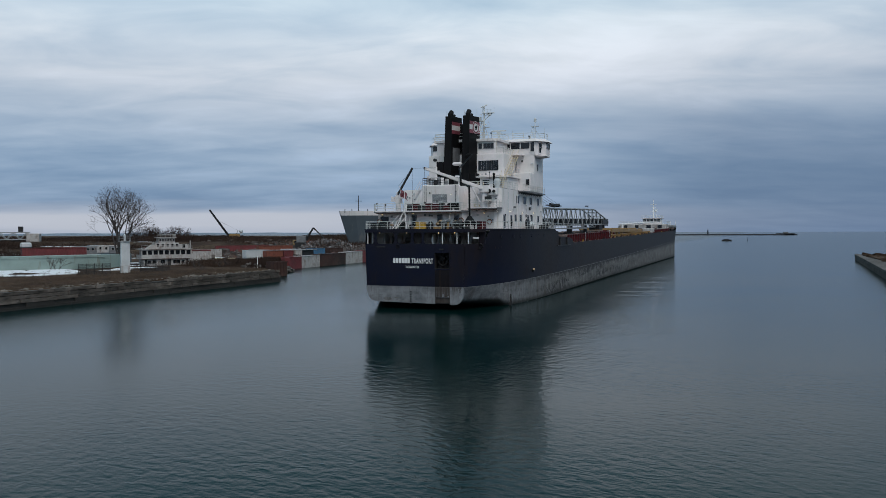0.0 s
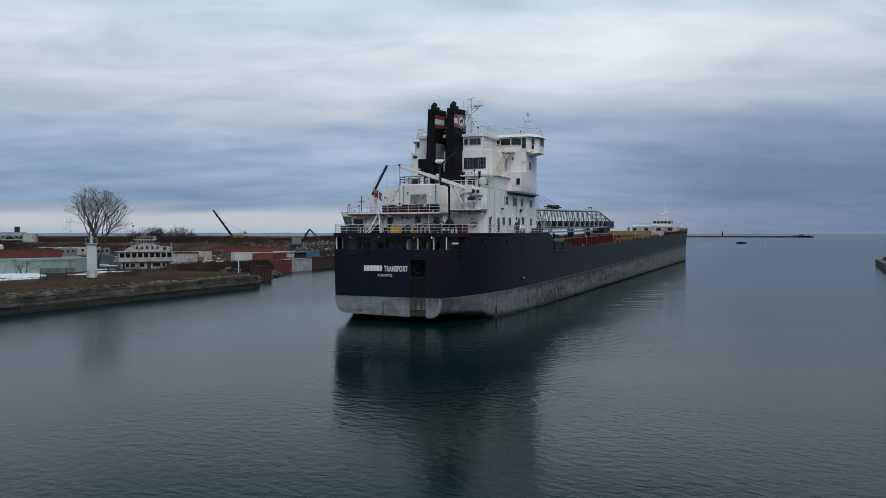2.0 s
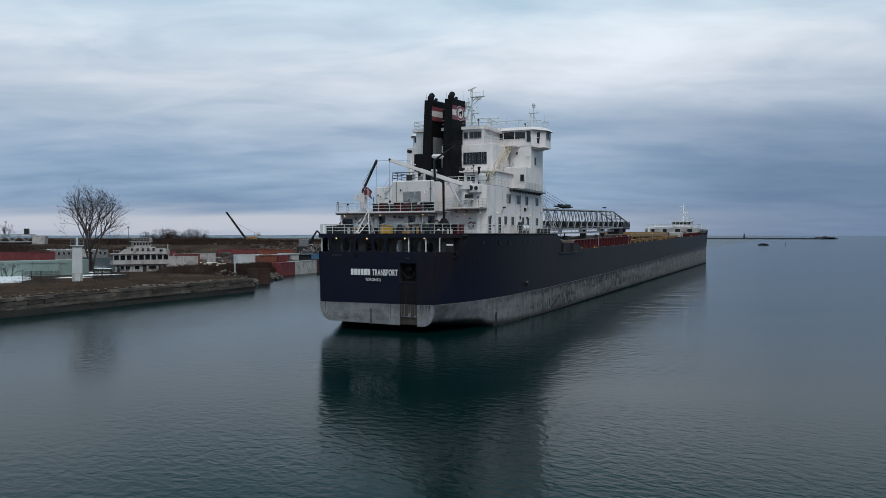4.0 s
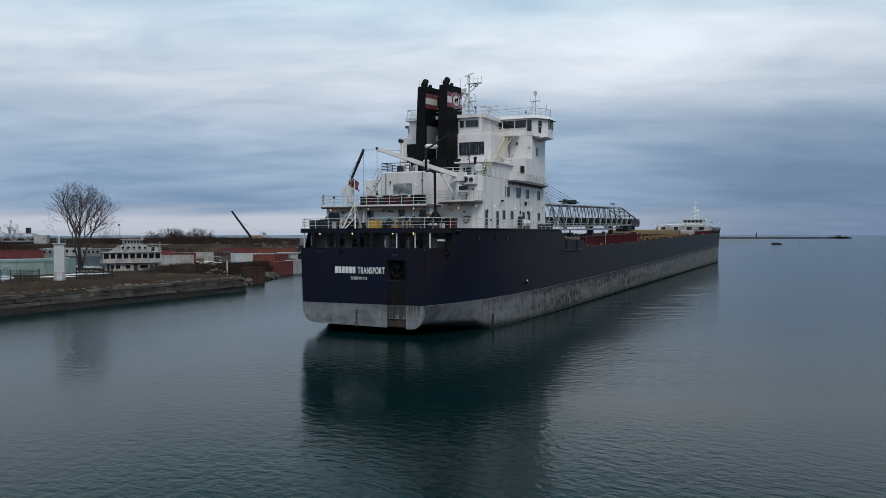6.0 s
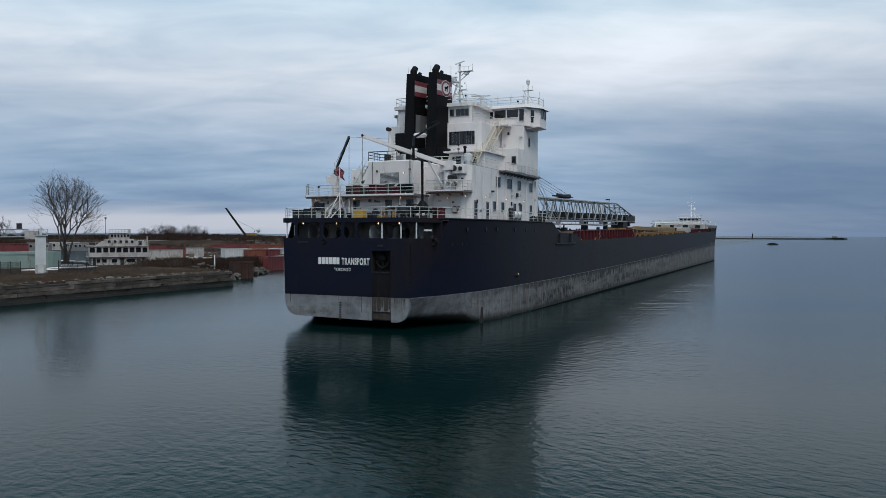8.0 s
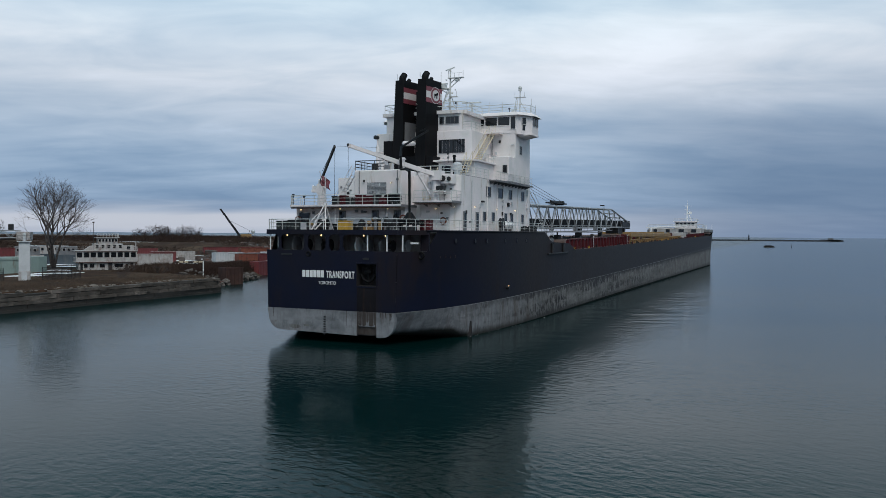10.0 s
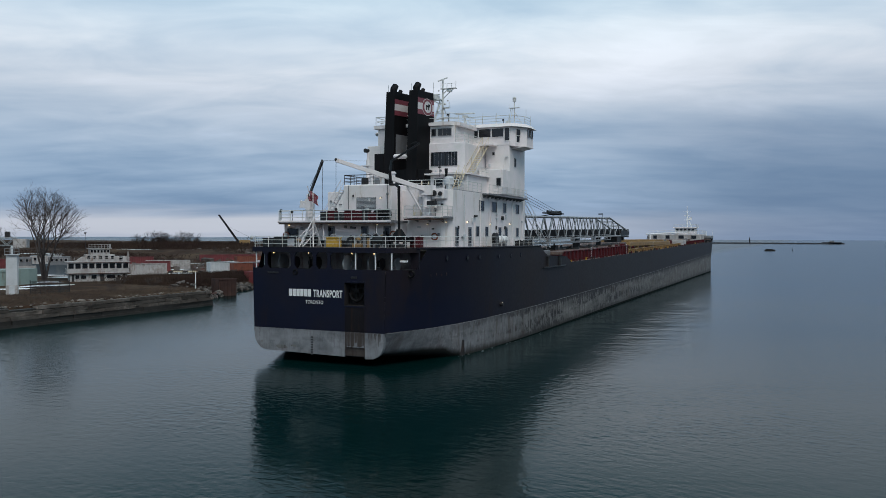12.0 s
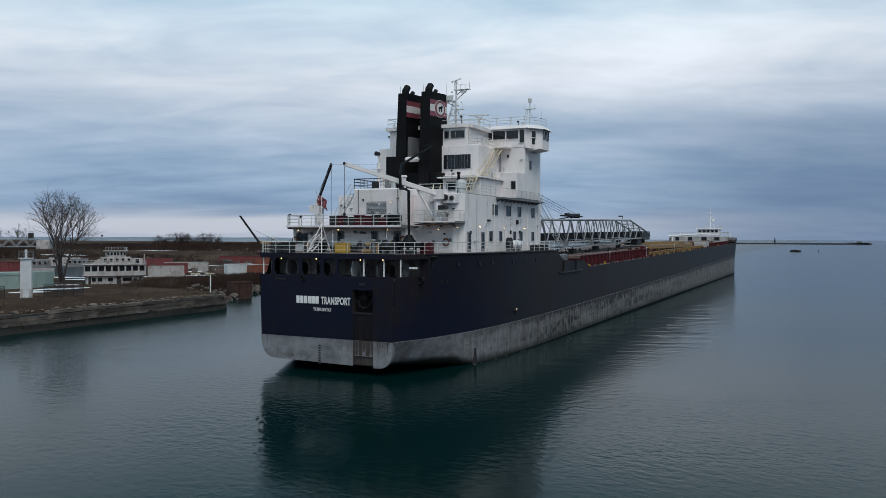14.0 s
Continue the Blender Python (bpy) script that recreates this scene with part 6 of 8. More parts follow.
    # travelling hatch crane, parked low
    part("hatch_crane_girder", bx(9.3, 10.0, 97, 150, main_z(130) + 0.9, main_z(130) + 1.75, 0.08), OCHRE, ship, "ochre side girder of the hatch crane")
    part("hatch_crane_girder", bx(-9.2, 8.2, 150, 151.2, main_z(150) + 1.2, main_z(150) + 1.9, 0.08), OCHRE, ship)
    for y in (98, 106, 113, 121, 129, 137, 145, 149):
        part("hatch_crane_leg", bx(9.4, 9.95, y, y + 0.5, main_z(y) - 0.02, main_z(130) + 1.25), OCHRE, ship)
    # forecastle
    part("forecastle_house", bx(-9.0, 9.0, 226, 246, main_z(230), 13.1, 0.3), OLDWHITE, ship, "white forecastle deckhouse")
    slab("forecastle_deck", [(-11.2, 236), (11.2, 236), (10.6, 244), (8.2, 250), (4, 256), (-4, 256), (-8.2, 250), (-10.6, 244)], 11.2, 11.45, DECK)
    for s in (1, -1):
        lo, hi = sorted((s * 7.4, s * 11.1))
        part("forecastle_bulwark", bx(lo, hi, 236, 246, 11.45, 12.7, 0.3), GREY, ship)
    part("pilot_house", bx(-2.1, 5.2, 242, 248, 13.3, 15.5, 0.1), WHITE, ship, "small white pilot house")
    part("pilot_house_roof", bx(-2.7, 5.8, 241.4, 248.6, 15.5, 15.75, 0.05), WHITE, ship)
    railing(ship, [(-2.4, 241.6, 15.75), (5.5, 241.6, 15.75), (5.5, 248.2, 15.75)], 0.9, 2, 1.6, r=0.05)
    for k in range(5):
        window(ship, -1.2 + k * 1.4, 241.98, 14.75, 1.0, 0.85, "aft", GREY)
    for x, w in ((-6.5, 1.2), (-2.2, 1.3), (2.4, 1.7), (6.6, 1.6)):
        window(ship, x, 225.98, 12.1, w, 1.1, "aft", GREY)
    railing(ship, [(-9.0, 226.2, 13.3), (9.4, 226.2, 13.3), (9.4, 236, 13.3)], 1.0, 2, 2.0, r=0.05)
    bm = bmesh.new()
    rod(bm, (1.8, 246, 15.7), (1.8, 246, 21.6), 0.26, 0.16, n=8)
    rod(bm, (1.8, 246, 21.6), (1.8, 246, 23.6), 0.09, 0.05, n=6)
    for zz, w in ((18.4, 1.2), (20.0, 1.0), (21.4, 1.4)):
        box(bm, 1.8 - w, 1.8 + w, 245.8, 246.2, zz, zz + 0.16)
    rod(bm, (3.4, 246, 15.7), (1.8, 246, 20), 0.14)
    box(bm, 2.4, 3.4, 245.6, 246.4, 18.5, 19.4)
    part("foremast", bm, LETTER, ship, "white foremast")
    bm = bmesh.new()
    rod(bm, (-4.5, 205, main_z(205)), (-4.5, 205, 13.1), 0.3)
    rod(bm, (-4.5, 205, 13.0), (3, 236, 13.9), 0.24)
    rod(bm, (-6.0, 205, 13.0), (-3.0, 205, 13.0), 0.2)
    part("derrick", bm, LETTER, ship)
    for x, y, h in ((-6.5, 232, 3.0), (9.0, 243, 2.6), (10.6, 247, 3.2), (6.8, 238, 1.4)):
        bm = bmesh.new()
        rod(bm, (x, y, 11.4), (x, y, 13.0 + h * 0.5), 0.07)
        part("vent_post", bm, LETTER, ship)
    # fittings along the side deck
    rng = random.Random(17)
    part("side_deck_house", bx(7.4, 10.6, 169, 176, main_z(170), main_z(170) + 1.6, 0.15), OLDWHITE, ship, "small white side deck house")
    for k in range(60):
        y = 50 + k * 3.0 + rng.uniform(-1, 1)
        z = main_z(y)
        mat = rng.choice((IRON, IRON, IRON, RUSTY, REDOXIDE, RUSTY, YELLOW if k % 3 == 0 else IRON))
        h = rng.uniform(0.15, 0.42)
        bm = bmesh.new()
        rod(bm, (10.85, y, z - 0.05), (10.85, y, z + h), 0.10 + 0.08 * rng.random(), n=8)
        rod(bm, (10.85, y, z + h), (10.85, y, z + h + 0.06), 0.2, n=8)
        part("deck_fitting", bm, mat, ship)
    for y in (64, 92, 122):
        bm = bmesh.new()
        rod(bm, (10.35, y, main_z(y)), (10.35, y, main_z(y) + 1.65), 0.03, n=5)
        ball(bm, (10.35, y, main_z(y) + 1.7), 0.1, 1, 8)
        part("side_deck_lamp", bm, GALV, ship)
    for k in range(22):
        y = 90 + k * 5.4
        w, h = rng.uniform(0.3, 1.0), rng.uniform(0.1, 0.55)
        part("hatch_gear", bx(7.6 - w / 2, 7.6 + w / 2, y, y + rng.uniform(0.4, 1.6), main_z(y) + 0.6, main_z(y) + 1.25 + h, 0.05), rng.choice((IRON, OCHRE, DECK, REDOXIDE, RUSTY, GREY)), ship)


def build_wall_fittings():
    """Pipes, boxes, hooks and vents on the white walls."""
    rng = random.Random(23)
    pipe_mat, dark = WHITE, IRON
    for y in (14.3, 17.2, 19.0, 22.2, 24.2, 29.6, 33.4):
        bm = bmesh.new()
        z1 = rng.choice((13.4, 16.3, 16.3))
        rod(bm, (8.97, y, POOP_Z), (8.97, y, z1), 0.05, n=6)
        part("wall_pipe", bm, pipe_mat if rng.random() < 0.7 else GALV, ship)
    for k in range(13):
        y, z = rng.uniform(12.2, 34), rng.choice((rng.uniform(13.4, 14.6), rng.uniform(11.4, 13.2)))
        w, h = rng.uniform(0.12, 0.4), rng.uniform(0.15, 0.5)
        part("junction_box", bx(8.9, 8.9 + rng.uniform(0.08, 0.3), y - w / 2, y + w / 2, z, z + h, 0.02), rng.choice((IRON, GREY, GALV, GALV)), ship)
    for x0, x1, y, z0, z1, n in ((-2.4, 2.9, 8.98, 13.7, 17.1, 7), (4.3, 7.8, 10.58, 11.2, 16.4, 9), (-9.0, 3.9, 7.98, 11.2, 13.2, 24), (6.6, 9.3, 26.98, 19.9, 22.6, 3), (-7.2, -2.7, 13.58, 13.7, 16.7, 10), (1.6, 6.0, 20.68, 18.6, 19.7, 4)):
        for k in range(n):
            x, z = rng.uniform(x0, x1), rng.uniform(z0, z1)
            w, h = rng.uniform(0.08, 0.34), rng.uniform(0.1, 0.4)
            part("junction_box", bx(x - w / 2, x + w / 2, y - rng.uniform(0.08, 0.3), y + 0.01, z, z + h, 0.02), rng.choice((IRON, GREY, GREY, GALV, GALV)), ship)
    for x, y, z0, z1 in ((4.6, 10.5, POOP_Z, 13.7), (7.4, 10.5, 13.95, 16.7), (2.7, 8.92, 13.52, 17.2), (-9.1, 7.92, POOP_Z, 13.3), (1.9, 7.92, POOP_Z, 13.3), (6.5, 26.92, 18.4, 22.7), (-1.9, 8.92, 13.5, 17.2)):
        bm = bmesh.new()
        rod(bm, (x, y, z0), (x, y, z1), 0.045, n=6)
        part("wall_pipe", bm, rng.choice((WHITE, GREY)), ship)
    # gooseneck vents, pallets and stowed gear under the overhanging deck
    for x, y in ((-7.0, 6.8), (-2.2, 6.4), (-0.4, 6.9), (1.4, 6.2), (2.6, 6.5), (3.4, 6.6), (4.8, 8.6), (5.2, 6.4), (-6.2, 6.2), (1.2, 5.6), (2.6, 4.4), (3.6, 3.4)):
        ob = thing("deck_vent", "low dark ventilator and gear on deck", "vent", (x, y, POOP_Z))
        h = rng.uniform(0.5, 1.25)
        bm = bmesh.new()
        rod(bm, (0, 0, 0), (0, 0, h), 0.16, n=8)
        part("stem", bm, rng.choice((IRON, GREY, OCHRE, GREY)), ob)
        bm = bmesh.new()
        ball(bm, (0, 0, h), 0.28, 0.7, 10)
        part("cowl", bm, rng.choice((IRON, GREY, OCHRE, IRON)), ob)
        if rng.random() < 0.6:
            part("base", bx(-0.5, 0.5, -0.35, 0.35, 0, 0.35, 0.03), rng.choice((IRON, RUSTY, OCHRE)), ob)
    # horns, floodlights and aerial wires
    for x, y, z in ((-8.8, 6.7, 14.6), (-7.4, 6.7, 14.4), (8.7, 9.3, 15.1), (8.6, 27.3, 25.9), (6.0, 14.6, 19.3), (4.2, 20.9, 25.9)):
        bm = bmesh.new()
        rod(bm, (x, y, z - 1.0), (x, y, z), 0.035, n=5)
        rod(bm, (x, y - 0.16, z), (x, y + 0.1, z + 0.05), 0.12, 0.09, n=8)
        part("floodlight", bm, IRON, ship)
    for a, b in (((-2.2, 13.5, 20.2), (-2.0, 4.1, 19.4)),):
        bm = bmesh.new()
        rod(bm, a, b, 0.018, n=4)
        part("aerial_wire", bm, IRON, ship)


build_house()
build_funnels()
build_masts()
build_cranes()
build_rails()
build_hold()
build_aft_deck_gear()
build_wall_fittings()

# ---- land ----
SHORE = ([-400, 46, 50, 58, 98, 166, 230, 300, 420, 700, 760], [-52.6, -52.6, -60.5, -62.5, -79.2, -85.5, -104, -114, -142, -300, -420])


def land_z(d, y):
    """Height of the ground d metres behind the shore."""
    n = noise.noise((d * 0.05, y * 0.05, 0.3)) * 0.35 + noise.noise((d * 0.2, y * 0.2, 4.0)) * 0.12
    back = max(0.0, min(1.0, (d - 70) / 160)) * 3.0 if y < 200 else max(0.0, min(1.0, (d - 15) / 80)) * 3.6
    edge = min(1.0, d / 5.0)
    low = 2.55 if y < 52 else 2.3 * edge - 0.5 * (1 - edge)
    return low + (n * min(1.0, d / 4.0) if y < 52 else n * edge) + back


def ground_at(x, y):
    return land_z(at(SHORE, y) - x, y)


def build_ground():
    ys = [-400, -250, -160, -100, -70, -50, -40] + list(np.arange(-30, 46, 3.0)) + [45.9, 50, 54] + list(np.arange(58, 170, 4.0)) + [180, 200, 230, 265, 300, 350, 420, 500, 600, 700, 760]
    ds = [0, 0.6, 1.5, 3, 5, 8, 12, 17, 23, 30, 38, 48, 60, 75, 95, 120, 150, 190, 240, 320, 420, 560, 760]
    bm = bmesh.new()
    grid = [[bm.verts.new((at(SHORE, y) + 0.05, y, -1.0))] + [bm.verts.new((at(SHORE, y) - d, y, land_z(d, y) if y < 755 else -1.0)) for d in ds] for y in ys]
    for a, b in zip(grid, grid[1:]):
        for i in range(len(ds)):
            bm.faces.new((a[i], b[i], b[i + 1], a[i + 1]))
    tagged(part("ground", bm, SOIL, smooth=True), "brown dead grass and bare soil behind the pier", "ground", kind="structure")


def build_pier():
    pier = thing("pier", "weathered concrete pier wall with cracked courses", "pier", kind="structure")
    rng = random.Random(4)
    core = bmesh.new()
    prism(core, [(-50.6, -400), (-51.3, 45.7), (-60.5, 49.5), (-60.5, 46.0), (-52.8, 43.0), (-52.8, -400)], -1.5, 2.2)
    part("core", core, WET, pier)
    shapes = []
    for k in range(6):
        bm = bmesh.new()
        vs = box(bm, -1, 1, -0.5, 0.5, -0.5, 0.5)
        bmesh.ops.subdivide_edges(bm, edges=[e for e in bm.edges if abs(e.verts[0].co.x - e.verts[1].co.x) > 1], cuts=5)
        for v in bm.verts:
            v.co += Vector((rng.uniform(-0.02, 0.02), rng.uniform(-0.06, 0.06), rng.uniform(-0.05, 0.05)))
        shapes.append(bm)
    made = []
    for bm in shapes:
        ob = part("stone_block", bm, CONCRETE, pier)
        made.append(ob)
    used = set()
    bm = bmesh.new()
    box(bm, -1, 1, -0.5, 0.5, -0.5, 0.5)
    wet = part("stone_block", bm, WET, pier)
    bm = bmesh.new()
    bmesh.ops.create_icosphere(bm, subdivisions=1, radius=1)
    for v in bm.verts:
        v.co *= rng.uniform(0.75, 1.2)
    pale = part("broken_slab", bm, PALESTONE, pier)
    pale.matrix_basis = pose(-52.6, 20, 2.6) @ Matrix.Diagonal((0.8, 0.5, 0.2, 1))
    wet.matrix_basis = pose(-53.4, -46, -0.15, 0, 0, 90)

    def lay(cx, cy, z, length, depth, h, turn, out):
        if z < 0.7:
            o = new("stone_block", wet.data)
            o.parent = pier
            o.matrix_basis = pose(cx, cy, z, 0, 0, turn) @ Matrix.Diagonal((length / 2 - 0.02, depth, h - 0.02, 1))
            return
        k = rng.randrange(6)
        m = pose(cx, cy, z, rng.uniform(-1.5, 1.5), rng.uniform(-0.3, 0.3), turn + rng.uniform(-0.4, 0.4)) @ Matrix.Diagonal((length / 2 - 0.06, depth, h - 0.15, 1))
        if k not in used:
            used.add(k)
            made[k].matrix_basis = m
        else:
            again(made[k], pier, m)

    for course, (z, h, out) in enumerate(((-0.3, 1.3, 0.14), (0.62, 0.62, 0.02), (1.18, 0.58, 0.10), (1.72, 0.6, 0.0), (2.28, 0.54, -0.14))):
        y = -46.0 + course * 1.7
        while y < 45:
            ln = min(rng.uniform(2.5, 9.0), 46 - y)
            if ln < 0.8:
                break
            cy = y + ln / 2
            x = -50.6 - 0.7 * (cy + 46) / 92
            if not (course == 4 and rng.random() < 0.12):
                lay(x - 0.1 + out + rng.uniform(-0.12, 0.06), cy, z, ln, 0.9, h + 0.05, 90.4, out)
            y += ln
        x = -51.2
        while x > -60:
            ln = rng.uniform(2.0, 3.6)
            cx = x - ln / 2
            lay(cx, 45.6 + (-51.3 - cx) * 0.40 + out, z, ln, 0.8, h, -22.4, out)
            x -= ln
    # loose slabs and debris along the top edge
    for k in range(150):
        y = rng.uniform(-30, 45)
        x = -51.4 - abs(rng.gauss(0, 1.8))
        s = rng.uniform(0.08, 0.3) * (1.7 if rng.random() < 0.08 else 1)
        o = again(pale, pier, pose(x, y, ground_at(x, y) + s * 0.05, rng.uniform(-8, 8), rng.uniform(-8, 8), rng.uniform(0, 180)) @ Matrix.Diagonal((s, s * 1.1, s * 0.4, 1)), "broken_slab")


def build_tuft_field(name, label, spots, mat, seed, count, size, blades=7, spread=0.5, category="grass"):
    """Dry stalks and twigs: thin blades in tufts, all one object."""
    rng = np.random.default_rng(seed)
    verts, faces = [], []
    for k in range(count):
        x, y = spots(rng)
        z = ground_at(x, y) - 0.1
        swell = 0.8 + 0.9 * noise.noise((x * 0.02, y * 0.02, size)) + 0.3 * noise.noise((x * 0.09, y * 0.09, size))
        swell = max(0.25, swell)
        for b in range(blades):
            h = size * rng.uniform(0.4, 1.3) * swell
            ax, ay = rng.normal(0, spread * h, 2)
            bx0, by0 = x + rng.normal(0, size * 0.35), y + rng.normal(0, size * 0.35)
            wx, wy = rng.normal(0, 1, 2)
            w = 0.012 + 0.018 * h
            nrm = math.hypot(wx, wy) + 1e-6
            wx, wy = wx / nrm * w, wy / nrm * w
            i = len(verts)
            verts += [(bx0 - wx, by0 - wy, z), (bx0 + wx, by0 + wy, z), (bx0 + ax * 0.5 + wx * 0.8, by0 + ay * 0.5 + wy * 0.8, z + h * 0.6), (bx0 + ax, by0 + ay, z + h)]
            faces += [(i, i + 1, i + 2), (i, i + 2, i + 3)]
    me = bpy.data.meshes.new(name)
    me.from_pydata(verts, [], faces)
    me.materials.append(mat)
    return tagged(new(name, me), label, category, kind="stuff")


def grow(bm, rng, p, d, length, r, depth, spread, up=0.12, thin=0.62, twigs=None):
    """One limb and what grows from it, bending upwards."""
    steps = 3
    q = p
    for k in range(steps):
        d = (d + Vector((rng.gauss(0, 0.10), rng.gauss(0, 0.10), up * rng.random()))).normalized()
        nq = q + d * length / steps
        r0, r1 = r * (1 - 0.3 * k / steps), r * (1 - 0.3 * (k + 1) / steps)
        rod(bm if depth > 1 or twigs is None else twigs, q, nq, r0, r1, 6 if depth > 2 else 3)
        q = nq
    if depth <= 0:
        return
    n = 3 if depth > 1 else 4
    for k in range(n):
        a = rng.uniform(0, 2 * math.pi)
        side = (d.orthogonal().normalized() * math.cos(a) + d.cross(d.orthogonal()).normalized() * math.sin(a))
        nd = (d + side * rng.uniform(0.35, 0.9) * spread).normalized()
        grow(bm, rng, q if k else q - d * length * 0.25, nd, length * rng.uniform(0.62, 0.85), r * thin * rng.uniform(0.8, 1.05), depth - 1, spread, up, thin, twigs)


def build_tree(at_, height, stems, seed, depth=5, label="", spread=0.8, mat=None, name="bare_tree", lean=0.28):
    rng = random.Random(seed)
    tr = thing(name, label, "tree", at_)
    bm, tw = bmesh.new(), bmesh.new()
    rod(bm, (0, 0, -0.5), (0, 0, 0.2), 0.42, 0.34, 8)
    for k in range(stems):
        a = 2 * math.pi * k / stems + rng.uniform(-0.4, 0.4)
        d = Vector((math.cos(a) * lean, math.sin(a) * lean, 1)).normalized()
        grow(bm, rng, Vector((math.cos(a) * 0.3, math.sin(a) * 0.3, -0.3)), d, height * rng.uniform(0.27, 0.34), height * 0.0165, depth, spread, 0.10, 0.64, tw)
    part("trunk", bm, mat or BARK, tr)
    part("crown", tw, mat or BARK, tr, "fine bare twigs")
    return tr


def build_round_tree(at_, height, seed, label):
    """A bare tree: five stems from one foot that fork and fork again, filling a round crown with fine twigs."""
    rng = random.Random(seed)
    tr = thing("bare_tree", label, "tree", at_)
    bm, tw = bmesh.new(), bmesh.new()

    def room(q):
        """1 at the heart of the crown, 0 at its edge."""
        return 1 - math.sqrt((q.x * q.x + q.y * q.y) / (0.40 * height) ** 2 + ((q.z - 0.58 * height) / (0.43 * height)) ** 2)

    def limb(p, d, length, r, level):
        mesh = bm if level < 5 else tw
        q = p
        for k in range(3):
            d = (d + Vector((rng.gauss(0, 0.08), rng.gauss(0, 0.08), 0.045))).normalized()
            nq = q + d * length / 3
            rod(mesh, q, nq, r * (1 - 0.1 * k), r * (0.9 - 0.1 * k), 7 if level < 2 else 4 if level < 5 else 3)
            q = nq
            if 2 <= level < 8 and rng.random() < 0.36:
                side = Vector((rng.gauss(0, 1), rng.gauss(0, 1), rng.gauss(0.1, 0.5))).normalized()
                limb(q, (d * 0.6 + side * 0.8).normalized(), length * rng.uniform(0.45, 0.75), max(0.012, r * 0.42), max(6, level + 2))
        if level >= 9 or (level > 3 and room(q) < rng.uniform(-0.06, 0.12)):
            return
        a = rng.uniform(0, 2 * math.pi)
        u = d.orthogonal().normalized()
        w = d.cross(u)
        for k in range(2):
            b = a + k * math.pi + rng.uniform(-0.5, 0.5)
            nd = (d + (u * math.cos(b) + w * math.sin(b)) * rng.uniform(0.25, 0.60)).normalized()
            limb(q, nd, length * rng.uniform(0.68, 0.88), max(0.014, r * rng.uniform(0.60, 0.72)), level + 1)

    rod(bm, (0, 0, -0.4), (0, 0, 0.9), height * 0.034, height * 0.028, 9)
    for k, lean in enumerate((0.06, 0.30, 0.42, 0.27, 0.46)):
        a = 2 * math.pi * k / 5 + rng.uniform(-0.35, 0.35)
        d = Vector((math.cos(a) * lean, math.sin(a) * lean, 1)).normalized()
        limb(Vector((math.cos(a) * 0.22, math.sin(a) * 0.22, 0.2)), d, height * rng.uniform(0.24, 0.28), height * rng.uniform(0.013, 0.017), 0)
    for k in range(9):
        a = rng.uniform(0, 2 * math.pi)
        z = height * rng.uniform(0.2, 0.5)
        rr = 0.09 * height * z / (0.4 * height)
        limb(Vector((math.cos(a) * rr, math.sin(a) * rr, z)), Vector((math.cos(a), math.sin(a), rng.uniform(0.0, 0.5))).normalized(), height * 0.13, 0.055, 4)
    part("trunk", bm, BARK, tr)
    part("crown", tw, BARK, tr, "fine bare twigs")
    return tr


def container(at_, length, h, turn, mat, label, name="shipping_container", w=2.5, ribs=True, category="container"):
    """A corrugated steel box with corner posts; local x runs along its length, -y is the long face."""
    ob = thing(name, label, category, at_, turn)
    bm = bmesh.new()
    n = max(4, int(length / 0.35))
    top, bot = [], []
    for s in (-1, 1):
        prev = None
        for i in range(n * 2 + 1):
            x = -length / 2 + length * i / (2 * n)
            y = s * (w / 2 - (0.05 if (i // 2) % 2 and ribs else 0.0))
            cur = (bm.verts.new((x, y, 0.15)), bm.verts.new((x, y, h - 0.1)))
            if prev:
                bm.faces.new((prev[0], cur[0], cur[1], prev[1]))
            prev = cur
    box(bm, -length / 2, length / 2, -w / 2 + 0.06, w / 2 - 0.06, 0.12, h - 0.06)
    part("body", bm, mat, ob)
    for x in (-length / 2, length / 2):
        for y in (-w / 2, w / 2):
            part("corner_post", bx(x - 0.08, x + 0.08, y - 0.08, y + 0.08, 0, h), mat, ob)
    for z0, z1 in ((0, 0.16), (h - 0.12, h)):
        for y in (-w / 2, w / 2):
            part("rail", bx(-length / 2, length / 2, y - 0.07, y + 0.07, z0, z1), mat, ob)
    part("door", bx(length / 2, length / 2 + 0.05, -w / 2 + 0.12, w / 2 - 0.12, 0.18, h - 0.14), mat, ob)
    return ob


